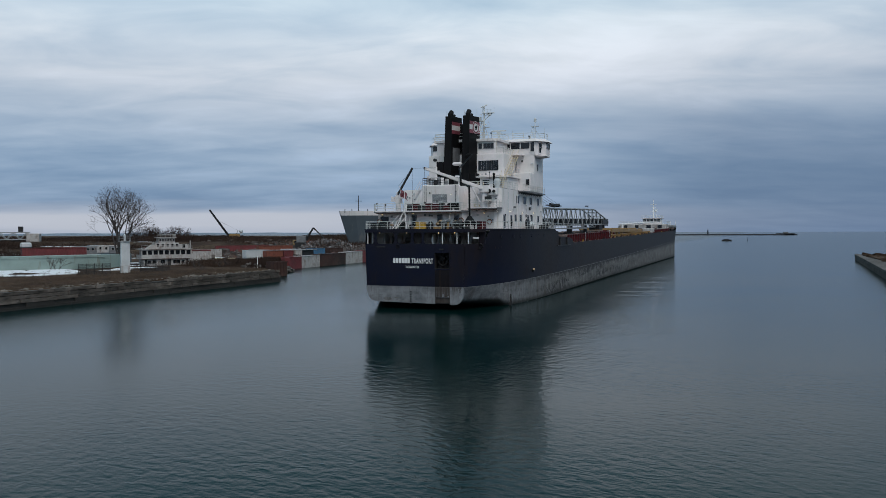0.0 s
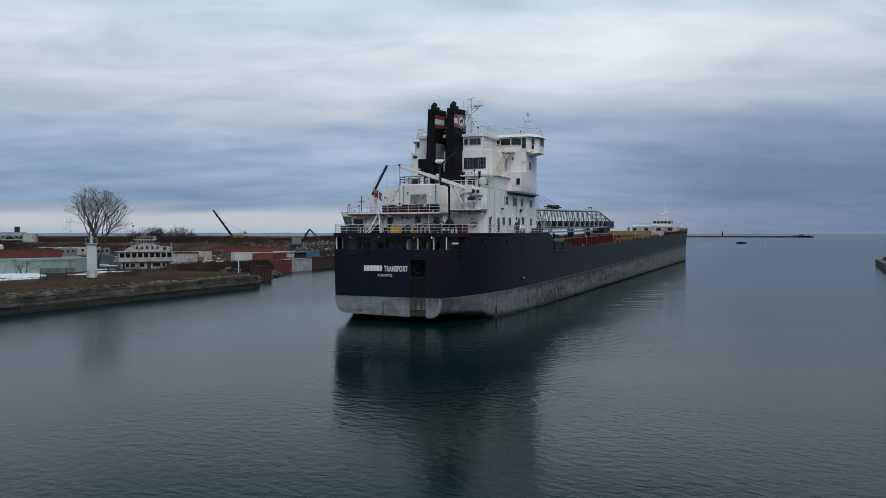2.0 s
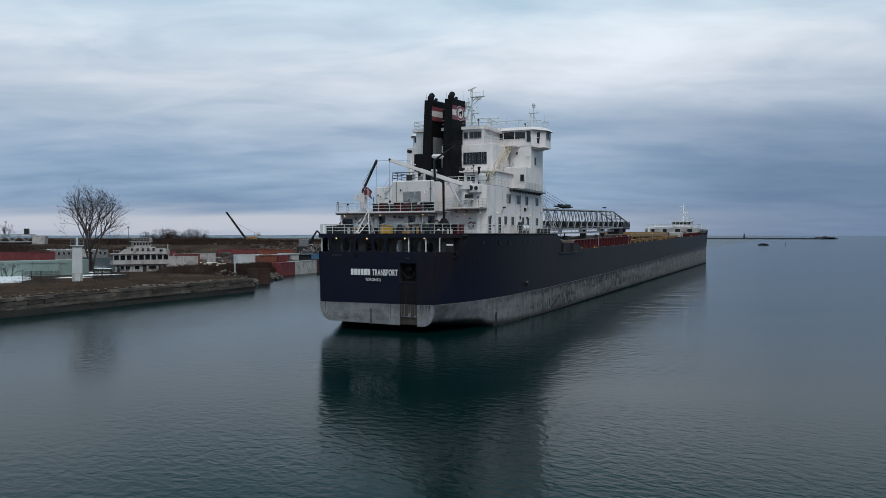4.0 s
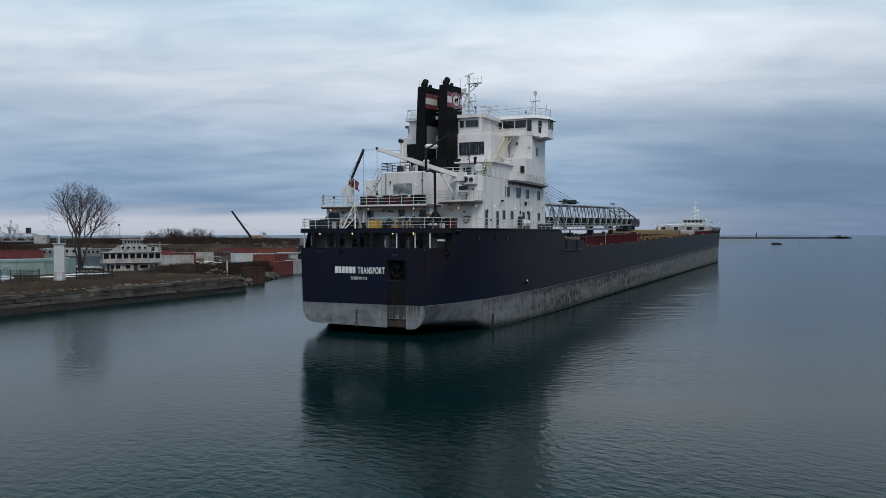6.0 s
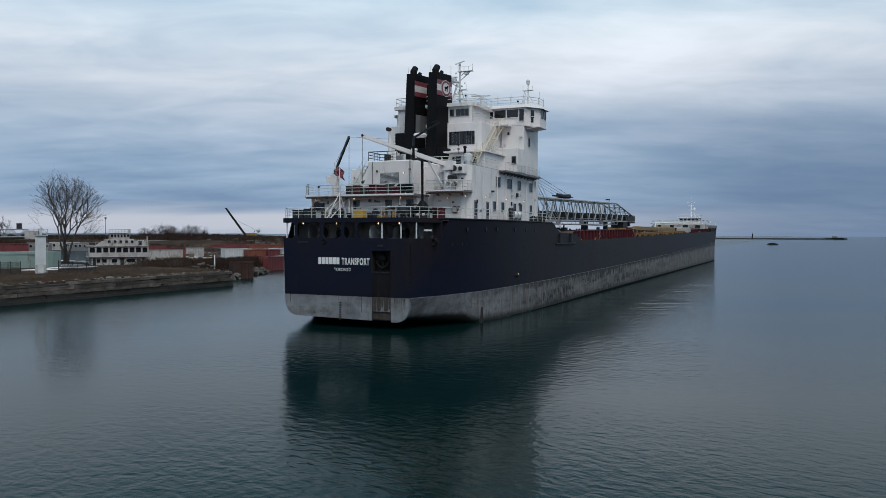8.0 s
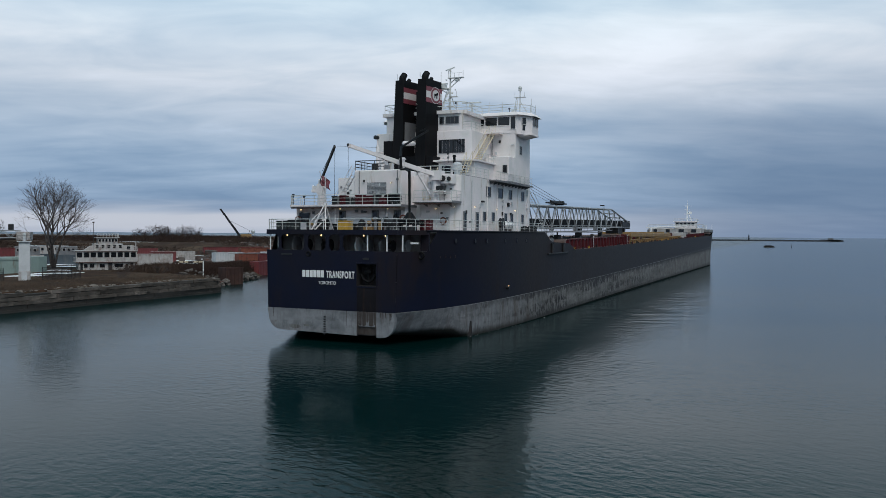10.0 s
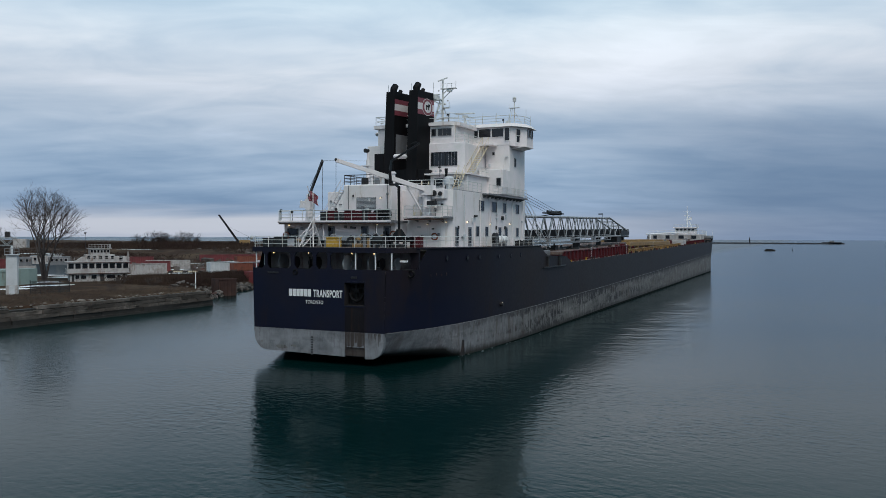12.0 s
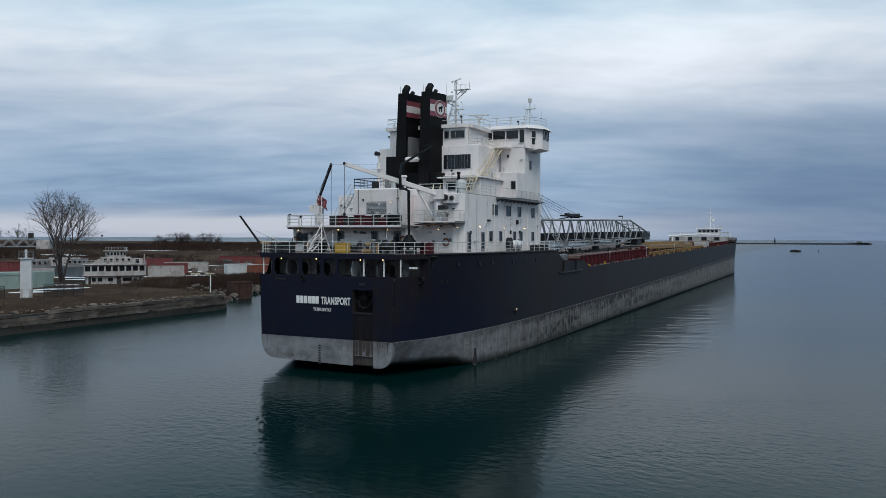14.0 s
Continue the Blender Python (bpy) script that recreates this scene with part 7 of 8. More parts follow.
def build_light_tower():
    x, y = -72.4, 24.2
    z = ground_at(x, y) - 0.1
    ob = thing("light_tower", "square white harbour light tower with a railed platform", "tower", (x, y, z), 50)
    bm = bmesh.new()
    prism(bm, [(-0.8, -0.8), (0.8, -0.8), (0.8, 0.8), (-0.8, 0.8)], 1.6, 6.3, [(-0.79, -0.79), (0.79, -0.79), (0.79, 0.79), (-0.79, 0.79)])
    part("shaft", bm, GALV, ob)
    part("plinth", bx(-0.84, 0.84, -0.84, 0.84, 0, 1.6, 0.04), OLDWHITE, ob)
    part("platform", bx(-1.05, 1.05, -1.05, 1.05, 6.3, 6.4, 0.02), GALV, ob)
    railing(ob, [(-1.0, -1.0, 6.4), (1.0, -1.0, 6.4), (1.0, 1.0, 6.4), (-1.0, 1.0, 6.4), (-1.0, -1.0, 6.4)], 0.95, 2, 0.7, GREY, 0.018)
    bm = bmesh.new()
    rod(bm, (0, 0, 6.45), (0, 0, 7.3), 0.18, n=10)
    rod(bm, (0, 0, 7.2), (0, 0, 7.6), 0.2, n=12)
    rod(bm, (0, 0, 7.6), (0, 0, 7.75), 0.22, 0.05, n=12)
    part("lantern", bm, GALV, ob)
    bm = bmesh.new()
    for s in (-0.22, 0.22):
        rod(bm, (0.92, s, 0.2), (0.92, s, 6.5), 0.03)
    for k in range(18):
        rod(bm, (0.92, -0.22, 0.4 + k * 0.34), (0.92, 0.22, 0.4 + k * 0.34), 0.02)
    part("ladder", bm, GALV, ob)
    part("door", bx(-0.4, 0.4, -0.88, -0.84, 0.1, 1.5), GALV, ob)
    # mesh fence beside it
    for fx, fy, turn, n in ((-74.6, 18.6, 50, 4), (-67.6, 27.2, 50, 4)):
        fe = thing("mesh_fence", "dark steel mesh fence panels on posts", "fence", (fx, fy, ground_at(fx, fy) - 0.1), turn, group="fence beside the light tower")
        bm = bmesh.new()
        rod(bm, (0, 0, 0), (0, 0, 2.25), 0.06)
        first = part("post", bm, IRON, fe)
        first.matrix_basis = pose(-0.7 * n, 0, 0)
        for k in range(1, n + 1):
            again(first, fe, pose(-0.7 * n + k * 1.4, 0, 0))
        wb = bmesh.new()
        for k in range(12):
            rod(wb, (k * 0.125, 0, 0.05), (k * 0.125, 0, 2.15), 0.026, n=3)
        for k in range(8):
            rod(wb, (0, 0, 0.1 + k * 0.29), (1.4, 0, 0.1 + k * 0.29), 0.026, n=3)
        first = part("mesh_panel", wb, IRON, fe)
        first.matrix_basis = pose(-0.7 * n, 0, 0)
        for k in range(1, n):
            again(first, fe, pose(-0.7 * n + k * 1.4, 0, 0))


def build_hulk():
    """The stranded upper works of an old passenger boat."""
    x, y = -95.2, 62.2
    z = ground_at(x, y) - 0.15
    ob = thing("derelict_boat_house", "derelict white upper works of an old passenger boat", "boat", (x, y, z), 53)
    part("lower_wall", bx(-5.6, 5.6, -2.6, 3.0, 0, 1.75, 0.05), OLDWHITE, ob)
    for cx, w in ((-4.2, 0.7), (-3.0, 0.9), (-1.0, 1.0), (2.3, 1.7), (3.9, 0.6)):
        window(ob, cx, -2.62, 1.05, w, 0.75, "aft", OLDWHITE)
    part("promenade_deck", bx(-6.2, 6.0, -3.0, 3.4, 1.75, 1.95, 0.03), OLDWHITE, ob)
    part("promenade_parapet", bx(-6.1, 5.9, -2.95, -2.85, 1.95, 2.75), OLDWHITE, ob)
    part("promenade_parapet", bx(-6.1, -6.0, -2.85, 3.3, 1.95, 2.75), OLDWHITE, ob)
    part("cabin", bx(-5.4, 5.4, -2.2, 3.0, 1.95, 3.9), OLDWHITE, ob)
    first = None
    for k in range(10):
        cx = -6.05 + k * 1.32
        pb = bx(-0.09, 0.09, -0.09, 0.09, 0, 1.25)
        p = part("stanchion", pb, OLDWHITE, ob) if first is None else again(first, ob, Matrix())
        first = first or p
        p.matrix_basis = pose(cx, -2.9, 2.75)
        if k < 9:
            window(ob, cx + 0.66, -2.86, 3.35, 1.0, 1.02, "aft", OLDWHITE, bar=0.07)
    part("promenade_roof", bx(-6.3, 6.1, -3.1, 3.5, 4.0, 4.25, 0.04), OLDWHITE, ob)
    part("upper_cabin", bx(-2.6, 3.2, -1.6, 2.0, 4.25, 5.7, 0.04), OLDWHITE, ob)
    part("upper_wing", bx(3.2, 5.6, -1.4, 2.0, 4.25, 5.3, 0.04), OLDWHITE, ob)
    bm = bmesh.new()
    prism(bm, [(-4.4, -1.4), (-2.6, -1.5), (-2.6, 1.8), (-4.4, 1.6)], 4.25, 5.2, [(-3.1, -1.2), (-2.6, -1.3), (-2.6, 1.6), (-3.1, 1.4)])
    part("sloping_screen", bm, OLDWHITE, ob)
    part("wheelhouse", bx(-1.7, 2.2, -1.3, 1.5, 5.7, 6.9, 0.04), OLDWHITE, ob)
    for k in range(6):
        window(ob, -1.3 + k * 0.64, -1.32, 6.4, 0.4, 0.55, "aft", OLDWHITE)
    part("wheelhouse_roof", bx(-2.1, 2.6, -1.6, 1.8, 6.9, 7.05, 0.03), OLDWHITE, ob)
    railing(ob, [(-1.9, -1.5, 7.05), (2.4, -1.5, 7.05), (2.4, 1.6, 7.05)], 0.75, 2, 0.6, OLDWHITE, 0.03)
    for k in range(5):
        window(ob, -1.9 + k * 1.15, -1.62, 5.1, 0.55, 0.6, "aft", OLDWHITE)
    window(ob, 4.4, -1.42, 4.85, 0.7, 0.8, "aft", OLDWHITE)
    railing(ob, [(-6.1, -3.0, 4.25), (6.0, -3.0, 4.25), (6.0, 3.3, 4.25)], 0.8, 2, 1.3, OLDWHITE, 0.025)
    for x, w in ((-5.0, 0.5), (0.6, 0.8), (4.9, 0.5)):
        part("dark_doorway", bx(x - w / 2, x + w / 2, -2.64, -2.6, 0.1, 1.6), IRON, ob)
    part("rust_strake", bx(-6.2, 6.02, -3.03, -3.0, 1.72, 1.86), RUSTY, ob)
    part("gutter", bx(-6.32, 6.12, -3.14, -3.1, 4.02, 4.12), RUSTY, ob)
    bm = bmesh.new()
    rod(bm, (-2.4, 0.4, 4.2), (-2.4, 0.4, 10.2), 0.07, 0.04)
    rod(bm, (-2.4, 0.4, 10.0), (-2.4, 0.4, 10.35), 0.1, 0.3, n=8)
    part("mast", bm, IRON, ob)
    part("gangway_post", bx(5.6, 5.8, -2.7, -2.4, 1.9, 6.3), OLDWHITE, ob)


def hull_boat(name, label, at_, turn, length, h, beam, mat, top=None, flare=0.15, rake=0.2, bow_mat=None, cap=0.0):
    """A ship or barge hull lying along local x, bow to -x."""
    ob = thing(name, label, "boat" if length < 30 else "ship", at_, turn)
    xs = [-length / 2, -length / 2 + beam * 0.35, -length / 2 + beam * 0.8, -length / 2 + beam * 1.3, 0, length / 2]
    ws = [0.08, 0.5, 0.82, 1, 1, 0.96]

    def skin(z0, z1, f0, f1):
        bm = bmesh.new()
        rows = []
        for x, w in zip(xs, ws):
            row = []
            for s, z, f in ((-1, z0, f0), (-1, z1, f1), (1, z1, f1), (1, z0, f0)):
                k = 1 - flare * (1 - f)
                lead = rake * h * (f - 1) * max(0, 1 - w) * -1
                row.append(bm.verts.new((x + lead, s * beam / 2 * w * k, z)))
            rows.append(row)
        for a, b in zip(rows, rows[1:]):
            for i in range(3):
                bm.faces.new((a[i], b[i], b[i + 1], a[i + 1]))
        bm.faces.new(rows[0])
        bm.faces.new(rows[-1][::-1])
        return bm

    zc = h - cap
    part("hull", skin(-0.5, zc, 0, zc / h), mat, ob)
    if cap:
        part("bulwark", skin(zc, h, zc / h, 1.0), bow_mat, ob)
    return ob


def build_boats_ashore():
    z = 2.4
    ob = hull_boat("barge", "pale green steel barge hull lying ashore", (-102.0, 25.6, z), 67 + 180, 44, 3.15, 5.0, MINT, rake=0.0, flare=0.05)
    part("rubbing_strip", bx(-17, 21.9, 2.52, 2.6, 2.7, 2.9), MINT, ob)
    container((-116.0, 47.5, 2.6), 14.0, 4.3, 55, SCARLET, "long red steel container behind the barge", w=3.0)
    rb = thing("equipment_box", "pale tarpaulin-covered machine on the container", "machine", (-119.5, 42.5, 6.9), 55)
    part("body", bx(-1.2, 1.2, -0.8, 0.8, 0, 1.3, 0.3), GALV, rb)
    part("frame", bx(-1.3, 1.3, -0.9, 0.9, 0, 0.12), IRON, rb)
    # black barge with a pale truss boom
    ob = hull_boat("work_barge", "black work barge with a pale lattice boom", (-328, 188, 2.5), 218, 58, 4.2, 11, IRON, rake=0.1)
    bm = bmesh.new()
    for y in (-1.5, 1.5):
        rod(bm, (-32, y, 4.6), (25, y, 4.6), 0.28)
        rod(bm, (-30, y, 8.2), (20, y, 8.2), 0.24)
        for k in range(9):
            xa = -32 + k * 6.3
            rod(bm, (xa, y, 4.6), (xa + 3.1, y, 8.2), 0.2)
            rod(bm, (xa + 3.1, y, 8.2), (xa + 6.3, y, 4.6), 0.2)
    part("lattice_boom", bm, BOOM, ob)
    part("deckhouse", bx(-35, -29, -3, 3, 2.0, 7.6, 0.1), OLDWHITE, ob)
    part("wheelhouse", bx(-27, -25, -1.2, 1.2, 8.2, 11.2, 0.1), IRON, ob)
    # small craft between tower and tree
    for k, (x, y, ln, mat, cab) in enumerate(((-128, 68, 9, OLDWHITE, GREY), (-134, 80, 12, SLATE, OLDWHITE), (-124, 76, 8, SLATE, GREY), (-140, 84, 8, GALV, SLATE))):
        ob = hull_boat("laid_up_boat", ("white cabin boat laid up ashore", "slate blue boat laid up ashore", "small slate blue boat with a grey cabin ashore", "pale boat under a cover ashore")[k], (x, y, 2.5), 48, ln, 2.2, 3.0, mat, rake=0.3)
        part("cabin", bx(-ln * 0.2, ln * 0.4, -1.1, 1.1, 2.2, 4.3, 0.08), cab, ob)
        for i in range(4):
            window(ob, -ln * 0.1 + i * ln * 0.13, -1.12, 3.5, 0.55, 0.6, "aft", OLDWHITE)
        part("cradle", bx(-ln * 0.3, ln * 0.3, -1.0, 1.0, -0.3, 0.2), IRON, ob)
    # the large ship beyond the scrapyard, bow towards the pier
    ob = hull_boat("laid_up_ship", "slate grey ship with a white bulwark behind the scrapyard", (-143, 307.5, 0.0), 49, 70, 21.5, 20, SLATE, rake=0.35, flare=0.35, bow_mat=WHITE, cap=2.4)
    bm = bmesh.new()
    rod(bm, (-24, 0, 21), (-24, 0, 30), 0.3, 0.15)
    rod(bm, (-26, 0, 27), (-22, 0, 27), 0.12)
    for x in (-33, -29, -20, -15, -10):
        rod(bm, (x, -3, 20.5), (x, -3, 22.6), 0.2)
    part("foremast", bm, IRON, ob)
    part("deckhouse", bx(8, 16, -6, 6, 20, 25, 0.2), OLDWHITE, ob)


def build_yard():
    """The scrapyard and its quay of old containers and barges, seen past the ship's stern."""
    quay = [(98.3, 105.5, 3.75, SCARLET, "dark red steel quay container"), (105.6, 117.4, 3.8, OLDWHITE, "pale stained quay container"), (117.5, 136.5, 4.0, RUSTY, "dark brown rusted quay container"), (136.6, 150.5, 4.2, OLDWHITE, "pale stained quay container"), (150.6, 165.6, 4.4, SCARLET, "dark red steel quay container")]
    for y0, y1, h, mat, lab in quay:
        yc = (y0 + y1) / 2 - 4.0
        x = -79.4 - (yc - 98.3) * 5.2 / 67.3
        container((x - 1.4, yc, -0.3), y1 - y0, h, 90 + 4.4, mat, lab, "quay_container")
    for y in (152.5, 157.0, 161.5):
        ob = thing("tyre_fender", "black tyre hanging as a fender", "tyre", (-83.6 - (y - 150) * 0.07, y, 1.2), 94, group="tyre fenders on the quay")
        bm = bmesh.new()
        for k in range(14):
            a, b = 2 * math.pi * k / 14, 2 * math.pi * (k + 1) / 14
            rod(bm, (0.75 * math.cos(a), -0.25 - 0.1, 0.75 * math.sin(a)), (0.75 * math.cos(b), -0.35, 0.75 * math.sin(b)), 0.3, n=7)
        part("tyre", bm, RUBBER, ob)
    # rusty caisson at the water's edge
    ob = thing("rusty_caisson", "open-topped rusted steel caisson standing in the water", "tank", (-64.6, 65.6, -1.0), 68)
    bm = bmesh.new()
    for x0, x1, y0, y1 in ((-1.9, 1.9, -1.6, -1.45), (-1.9, 1.9, 1.45, 1.6), (-1.9, -1.75, -1.45, 1.45), (1.75, 1.9, -1.45, 1.45)):
        box(bm, x0, x1, y0, y1, 0, 4.4)
    box(bm, -1.75, 1.75, -1.45, 1.45, 0, 3.4)
    part("shell", bm, RUSTY, ob)
    for k in range(5):
        x = -1.6 + k * 0.8
        part("stiffener", bx(x - 0.07, x + 0.07, -1.72, -1.6, 0.2, 4.2), RUSTY, ob)
    part("rim", bx(-2.0, 2.0, -1.76, -1.6, 4.2, 4.45), RUSTY, ob)
    for p, q, r in (((-3.4, -1.4, 1.4), (-1.9, -1.9, 1.7), 0.3),):
        bm = bmesh.new()
        rod(bm, p, q, r, n=10)
        part("pipe_stub", bm, RUSTY, ob)
    # second row behind
    for at_, ln, h, turn, mat, lab in (
        ((-99.0, 107.0, 2.3), 7.5, 2.8, 62, GALV, "pale grey trailer body among weeds"),
        ((-106.6, 88.6, 2.3), 8.2, 2.7, 40, OLDWHITE, "white trailer body with flaking paint"),
        ((-113, 98, 2.4), 6.5, 2.9, 45, SCARLET, "red container behind the trailers"),
        ((-94.0, 108.5, 1.6), 5.2, 3.2, 64, ORANGE, "rusty orange container under the beam"),
        ((-92.4, 113.6, 1.6), 3.2, 3.2, 64, SCARLET, "dark red container under the beam"),
        ((-91.2, 117.2, 1.6), 2.6, 3.2, 64, OLDWHITE, "stained white container under the beam"),
        ((-89.9, 121.0, 1.6), 3.6, 3.2, 64, CANVAS, "dull green container under the beam"),
        ((-96.5, 138, 2.3), 6.1, 2.6, 70, BLUE, "blue shipping container in the yard"),
        ((-101.0, 129.5, 2.3), 6.1, 2.6, 68, GALV, "grey shipping container with dark doors"),
        ((-94.5, 147, 2.3), 6.1, 2.6, 74, RUSTY, "rusted shipping container in the yard"),
        ((-118, 146, 2.3), 13, 3.3, 60, ORANGE, "orange steel hull section in the yard"),
        ((-158, 183, 2.3), 22, 2.6, 50, SCARLET, "long low red hull section"),
        ((-163, 140, 2.3), 12, 2.6, 42, SCARLET, "red container beside the brown scrub"),
        ((-126, 116, 2.3), 12, 2.6, 45, OLDWHITE, "white storage container in the yard"),
    ):
        container(at_, ln, h, turn, mat, lab)
    # long pale beam lying across the yard
    ob = thing("steel_beam", "long pale steel beam lying across containers", "beam", (-91.6, 114.5, 4.8), 64)
    part("web", bx(-9, 9.5, -0.1, 0.1, 0, 0.18), GALV, ob)
    part("flange", bx(-9, 9.5, -0.5, 0.5, 0.18, 0.24), GALV, ob)
    # scrap heap of bent plates and offcuts
    rng = random.Random(9)
    bm = bmesh.new()
    for k in range(2800):
        u, v = rng.gauss(0, 0.42), rng.gauss(0, 0.42)
        hz = 5.2 * max(0, 1 - (u * u + v * v)) + rng.uniform(-0.5, 0.5)
        if hz < 0.1:
            continue
        c = (-104 + u * 9 + v * 5, 160 + u * 14 - v * 8, 2.4 + hz * rng.uniform(0.3, 1))
        s = rng.uniform(0.1, 0.6)
        box(bm, -s, s, -s * rng.uniform(0.2, 0.8), s * 0.5, -0.04, 0.04, pose(*c, rng.uniform(0, 360), rng.uniform(0, 360), rng.uniform(0, 360)))
    tagged(part("scrap_heap", bm, SCRAP), "heap of bent scrap metal plates", "scrap", kind="stuff")
    # low clutter strewn over the yard
    bm = bmesh.new()
    for k in range(1300):
        y = rng.uniform(104, 300)
        d = 6 + abs(rng.gauss(0, 38))
        x = at(SHORE, y) - d
        s = rng.uniform(0.2, 1.3) * (1.6 if rng.random() < 0.06 else 1)
        box(bm, -s, s, -s * rng.uniform(0.2, 0.9), s * 0.5, -0.2, s * rng.uniform(0.2, 1.1), pose(x, y, ground_at(x, y), rng.uniform(-18, 18), rng.uniform(-18, 18), rng.uniform(0, 360)))
    tagged(part("yard_clutter", bm, CLUTTER), "low dark scrap and rubble strewn over the yard", "scrap", kind="stuff")
    # material handler on the heap
    ob = thing("excavator", "dark excavator with a raised arm on the scrap heap", "excavator", (-115, 159, 5.6), 25)
    part("tracks", bx(-2.2, 2.2, -1.5, 1.5, -4.0, 1.0, 0.2), IRON, ob)
    part("cab", bx(-1.6, 1.8, -1.3, 1.3, 1.0, 3.4, 0.15), GREY, ob)
    bm = bmesh.new()
    for p, q, r in (((1.6, 0, 1.8), (4.6, 0, 6.4), 0.42), ((4.6, 0, 6.4), (8.2, 0, 2.8), 0.32), ((2.2, 0, 1.6), (3.6, 0, 4.4), 0.16)):
        rod(bm, p, q, r, r * 0.8, 6)
    part("arm", bm, IRON, ob)
    bm = bmesh.new()
    for k in range(4):
        a = k * math.pi / 2
        tube(bm, [(8.2, 0, 2.9), (8.2 + 0.8 * math.cos(a), 0.8 * math.sin(a), 2.2), (8.2 + 0.4 * math.cos(a), 0.4 * math.sin(a), 1.3)], 0.12, 5)
    part("grapple", bm, IRON, ob)
    # crawler crane
    ob = thing("crawler_crane", "crawler crane with a lattice boom and orange house", "crane", (-310, 387, 4.6), 38)
    ob.scale = (1.3, 1.3, 1.3)
    part("tracks", bx(-3, 3, -2, 2, -2, 1.0, 0.2), IRON, ob)
    part("house", bx(-2.8, 2.8, -1.7, 1.7, 1.0, 3.6, 0.15), OCHRE, ob)
    bm = bmesh.new()
    ball(bm, (3.6, 0, 5.0), 1.1, 1, 12)
    rod(bm, (3.6, 0, 3.4), (3.6, 0, 4.6), 0.5)
    part("white_tank", bm, GALV, ob)
    bm = bmesh.new()
    p0, p1 = Vector((-2.5, 0, 1.6)), Vector((-13.2, 0, 16.8))
    for dy in (-0.5, 0.5):
        for dz in (-0.4, 0.4):
            rod(bm, p0 + Vector((dz, dy, 0)), p1 + Vector((dz * 0.6, dy * 0.6, 0)), 0.3)
    for k in range(14):
        a, b = p0.lerp(p1, k / 14), p0.lerp(p1, (k + 1) / 14)
        rod(bm, a + Vector((0, -0.45, 0)), b + Vector((0, 0.45, 0)), 0.07)
        rod(bm, a + Vector((-0.4, 0, 0)), b + Vector((0.4, 0, 0)), 0.07)
    part("boom", bm, IRON, ob)
    bm = bmesh.new()
    rod(bm, (2.0, 0, 5.4), p0.lerp(p1, 0.62), 0.05)
    rod(bm, (1.0, 0, 3.4), (2.0, 0, 5.4), 0.12)
    part("stay", bm, IRON, ob)
    # machines in the yard
    for k, (x, y, ln, mat, lab) in enumerate(((-150, 214, 5, OCHRE, "ochre yard machine with a cab"), (-140, 205, 6, OLDWHITE, "white yard truck with a box"), (-132, 196, 5, ORANGE, "orange yard machine with a cab"), (-88, 190, 7, OLDWHITE, "white lorry with a flat bed"), (-126, 250, 11, OLDWHITE, "white shed with a red roof"))):
        ob = thing("yard_machine", lab, "vehicle", (x, y, 3.0), 45)
        part("body", bx(-ln / 2, ln / 2, -1.2, 1.2, 0.7, 2.3, 0.1), mat, ob)
        part("cab", bx(-ln / 2, -ln / 2 + 1.9, -1.1, 1.1, 2.3, 3.7, 0.15), mat, ob)
        window(ob, -ln / 2 + 0.95, -1.12, 3.0, 1.2, 0.8, "aft", IRON)
        for sx in (-ln * 0.33, ln * 0.33):
            for s in (-1.15, 1.15):
                bm = bmesh.new()
                rod(bm, (sx, s - 0.15, 0.4), (sx, s + 0.15, 0.4), 0.5, n=14)
                part("wheel", bm, RUBBER, ob)
    # marker post
    ob = thing("marker_post", "white painted wooden marker post", "post", (-63.6, 56.2, 1.6), 0)
    bm = bmesh.new()
    rod(bm, (0, 0, 0), (0, 0, 3.3), 0.10, 0.09, n=10)
    part("shaft", bm, LETTER, ob)
    bm = bmesh.new()
    rod(bm, (0, 0, 3.3), (0, 0, 3.4), 0.12, n=10)
    part("cap", bm, LETTER, ob)
    # low yellow and dark barrier
    ob = thing("road_barrier", "low pale yellow and dark road barrier", "barrier", (-104, 96, 2.5), 40)
    for k in range(10):
        part("panel", bx(-6 + k * 1.2, -5.0 + k * 1.2, -0.1, 0.1, 0.1, 0.45, 0.02), CREAM if k % 3 else IRON, ob)
        part("leg", bx(-5.6 + k * 1.2, -5.4 + k * 1.2, -0.2, 0.2, -0.1, 0.1), IRON, ob)


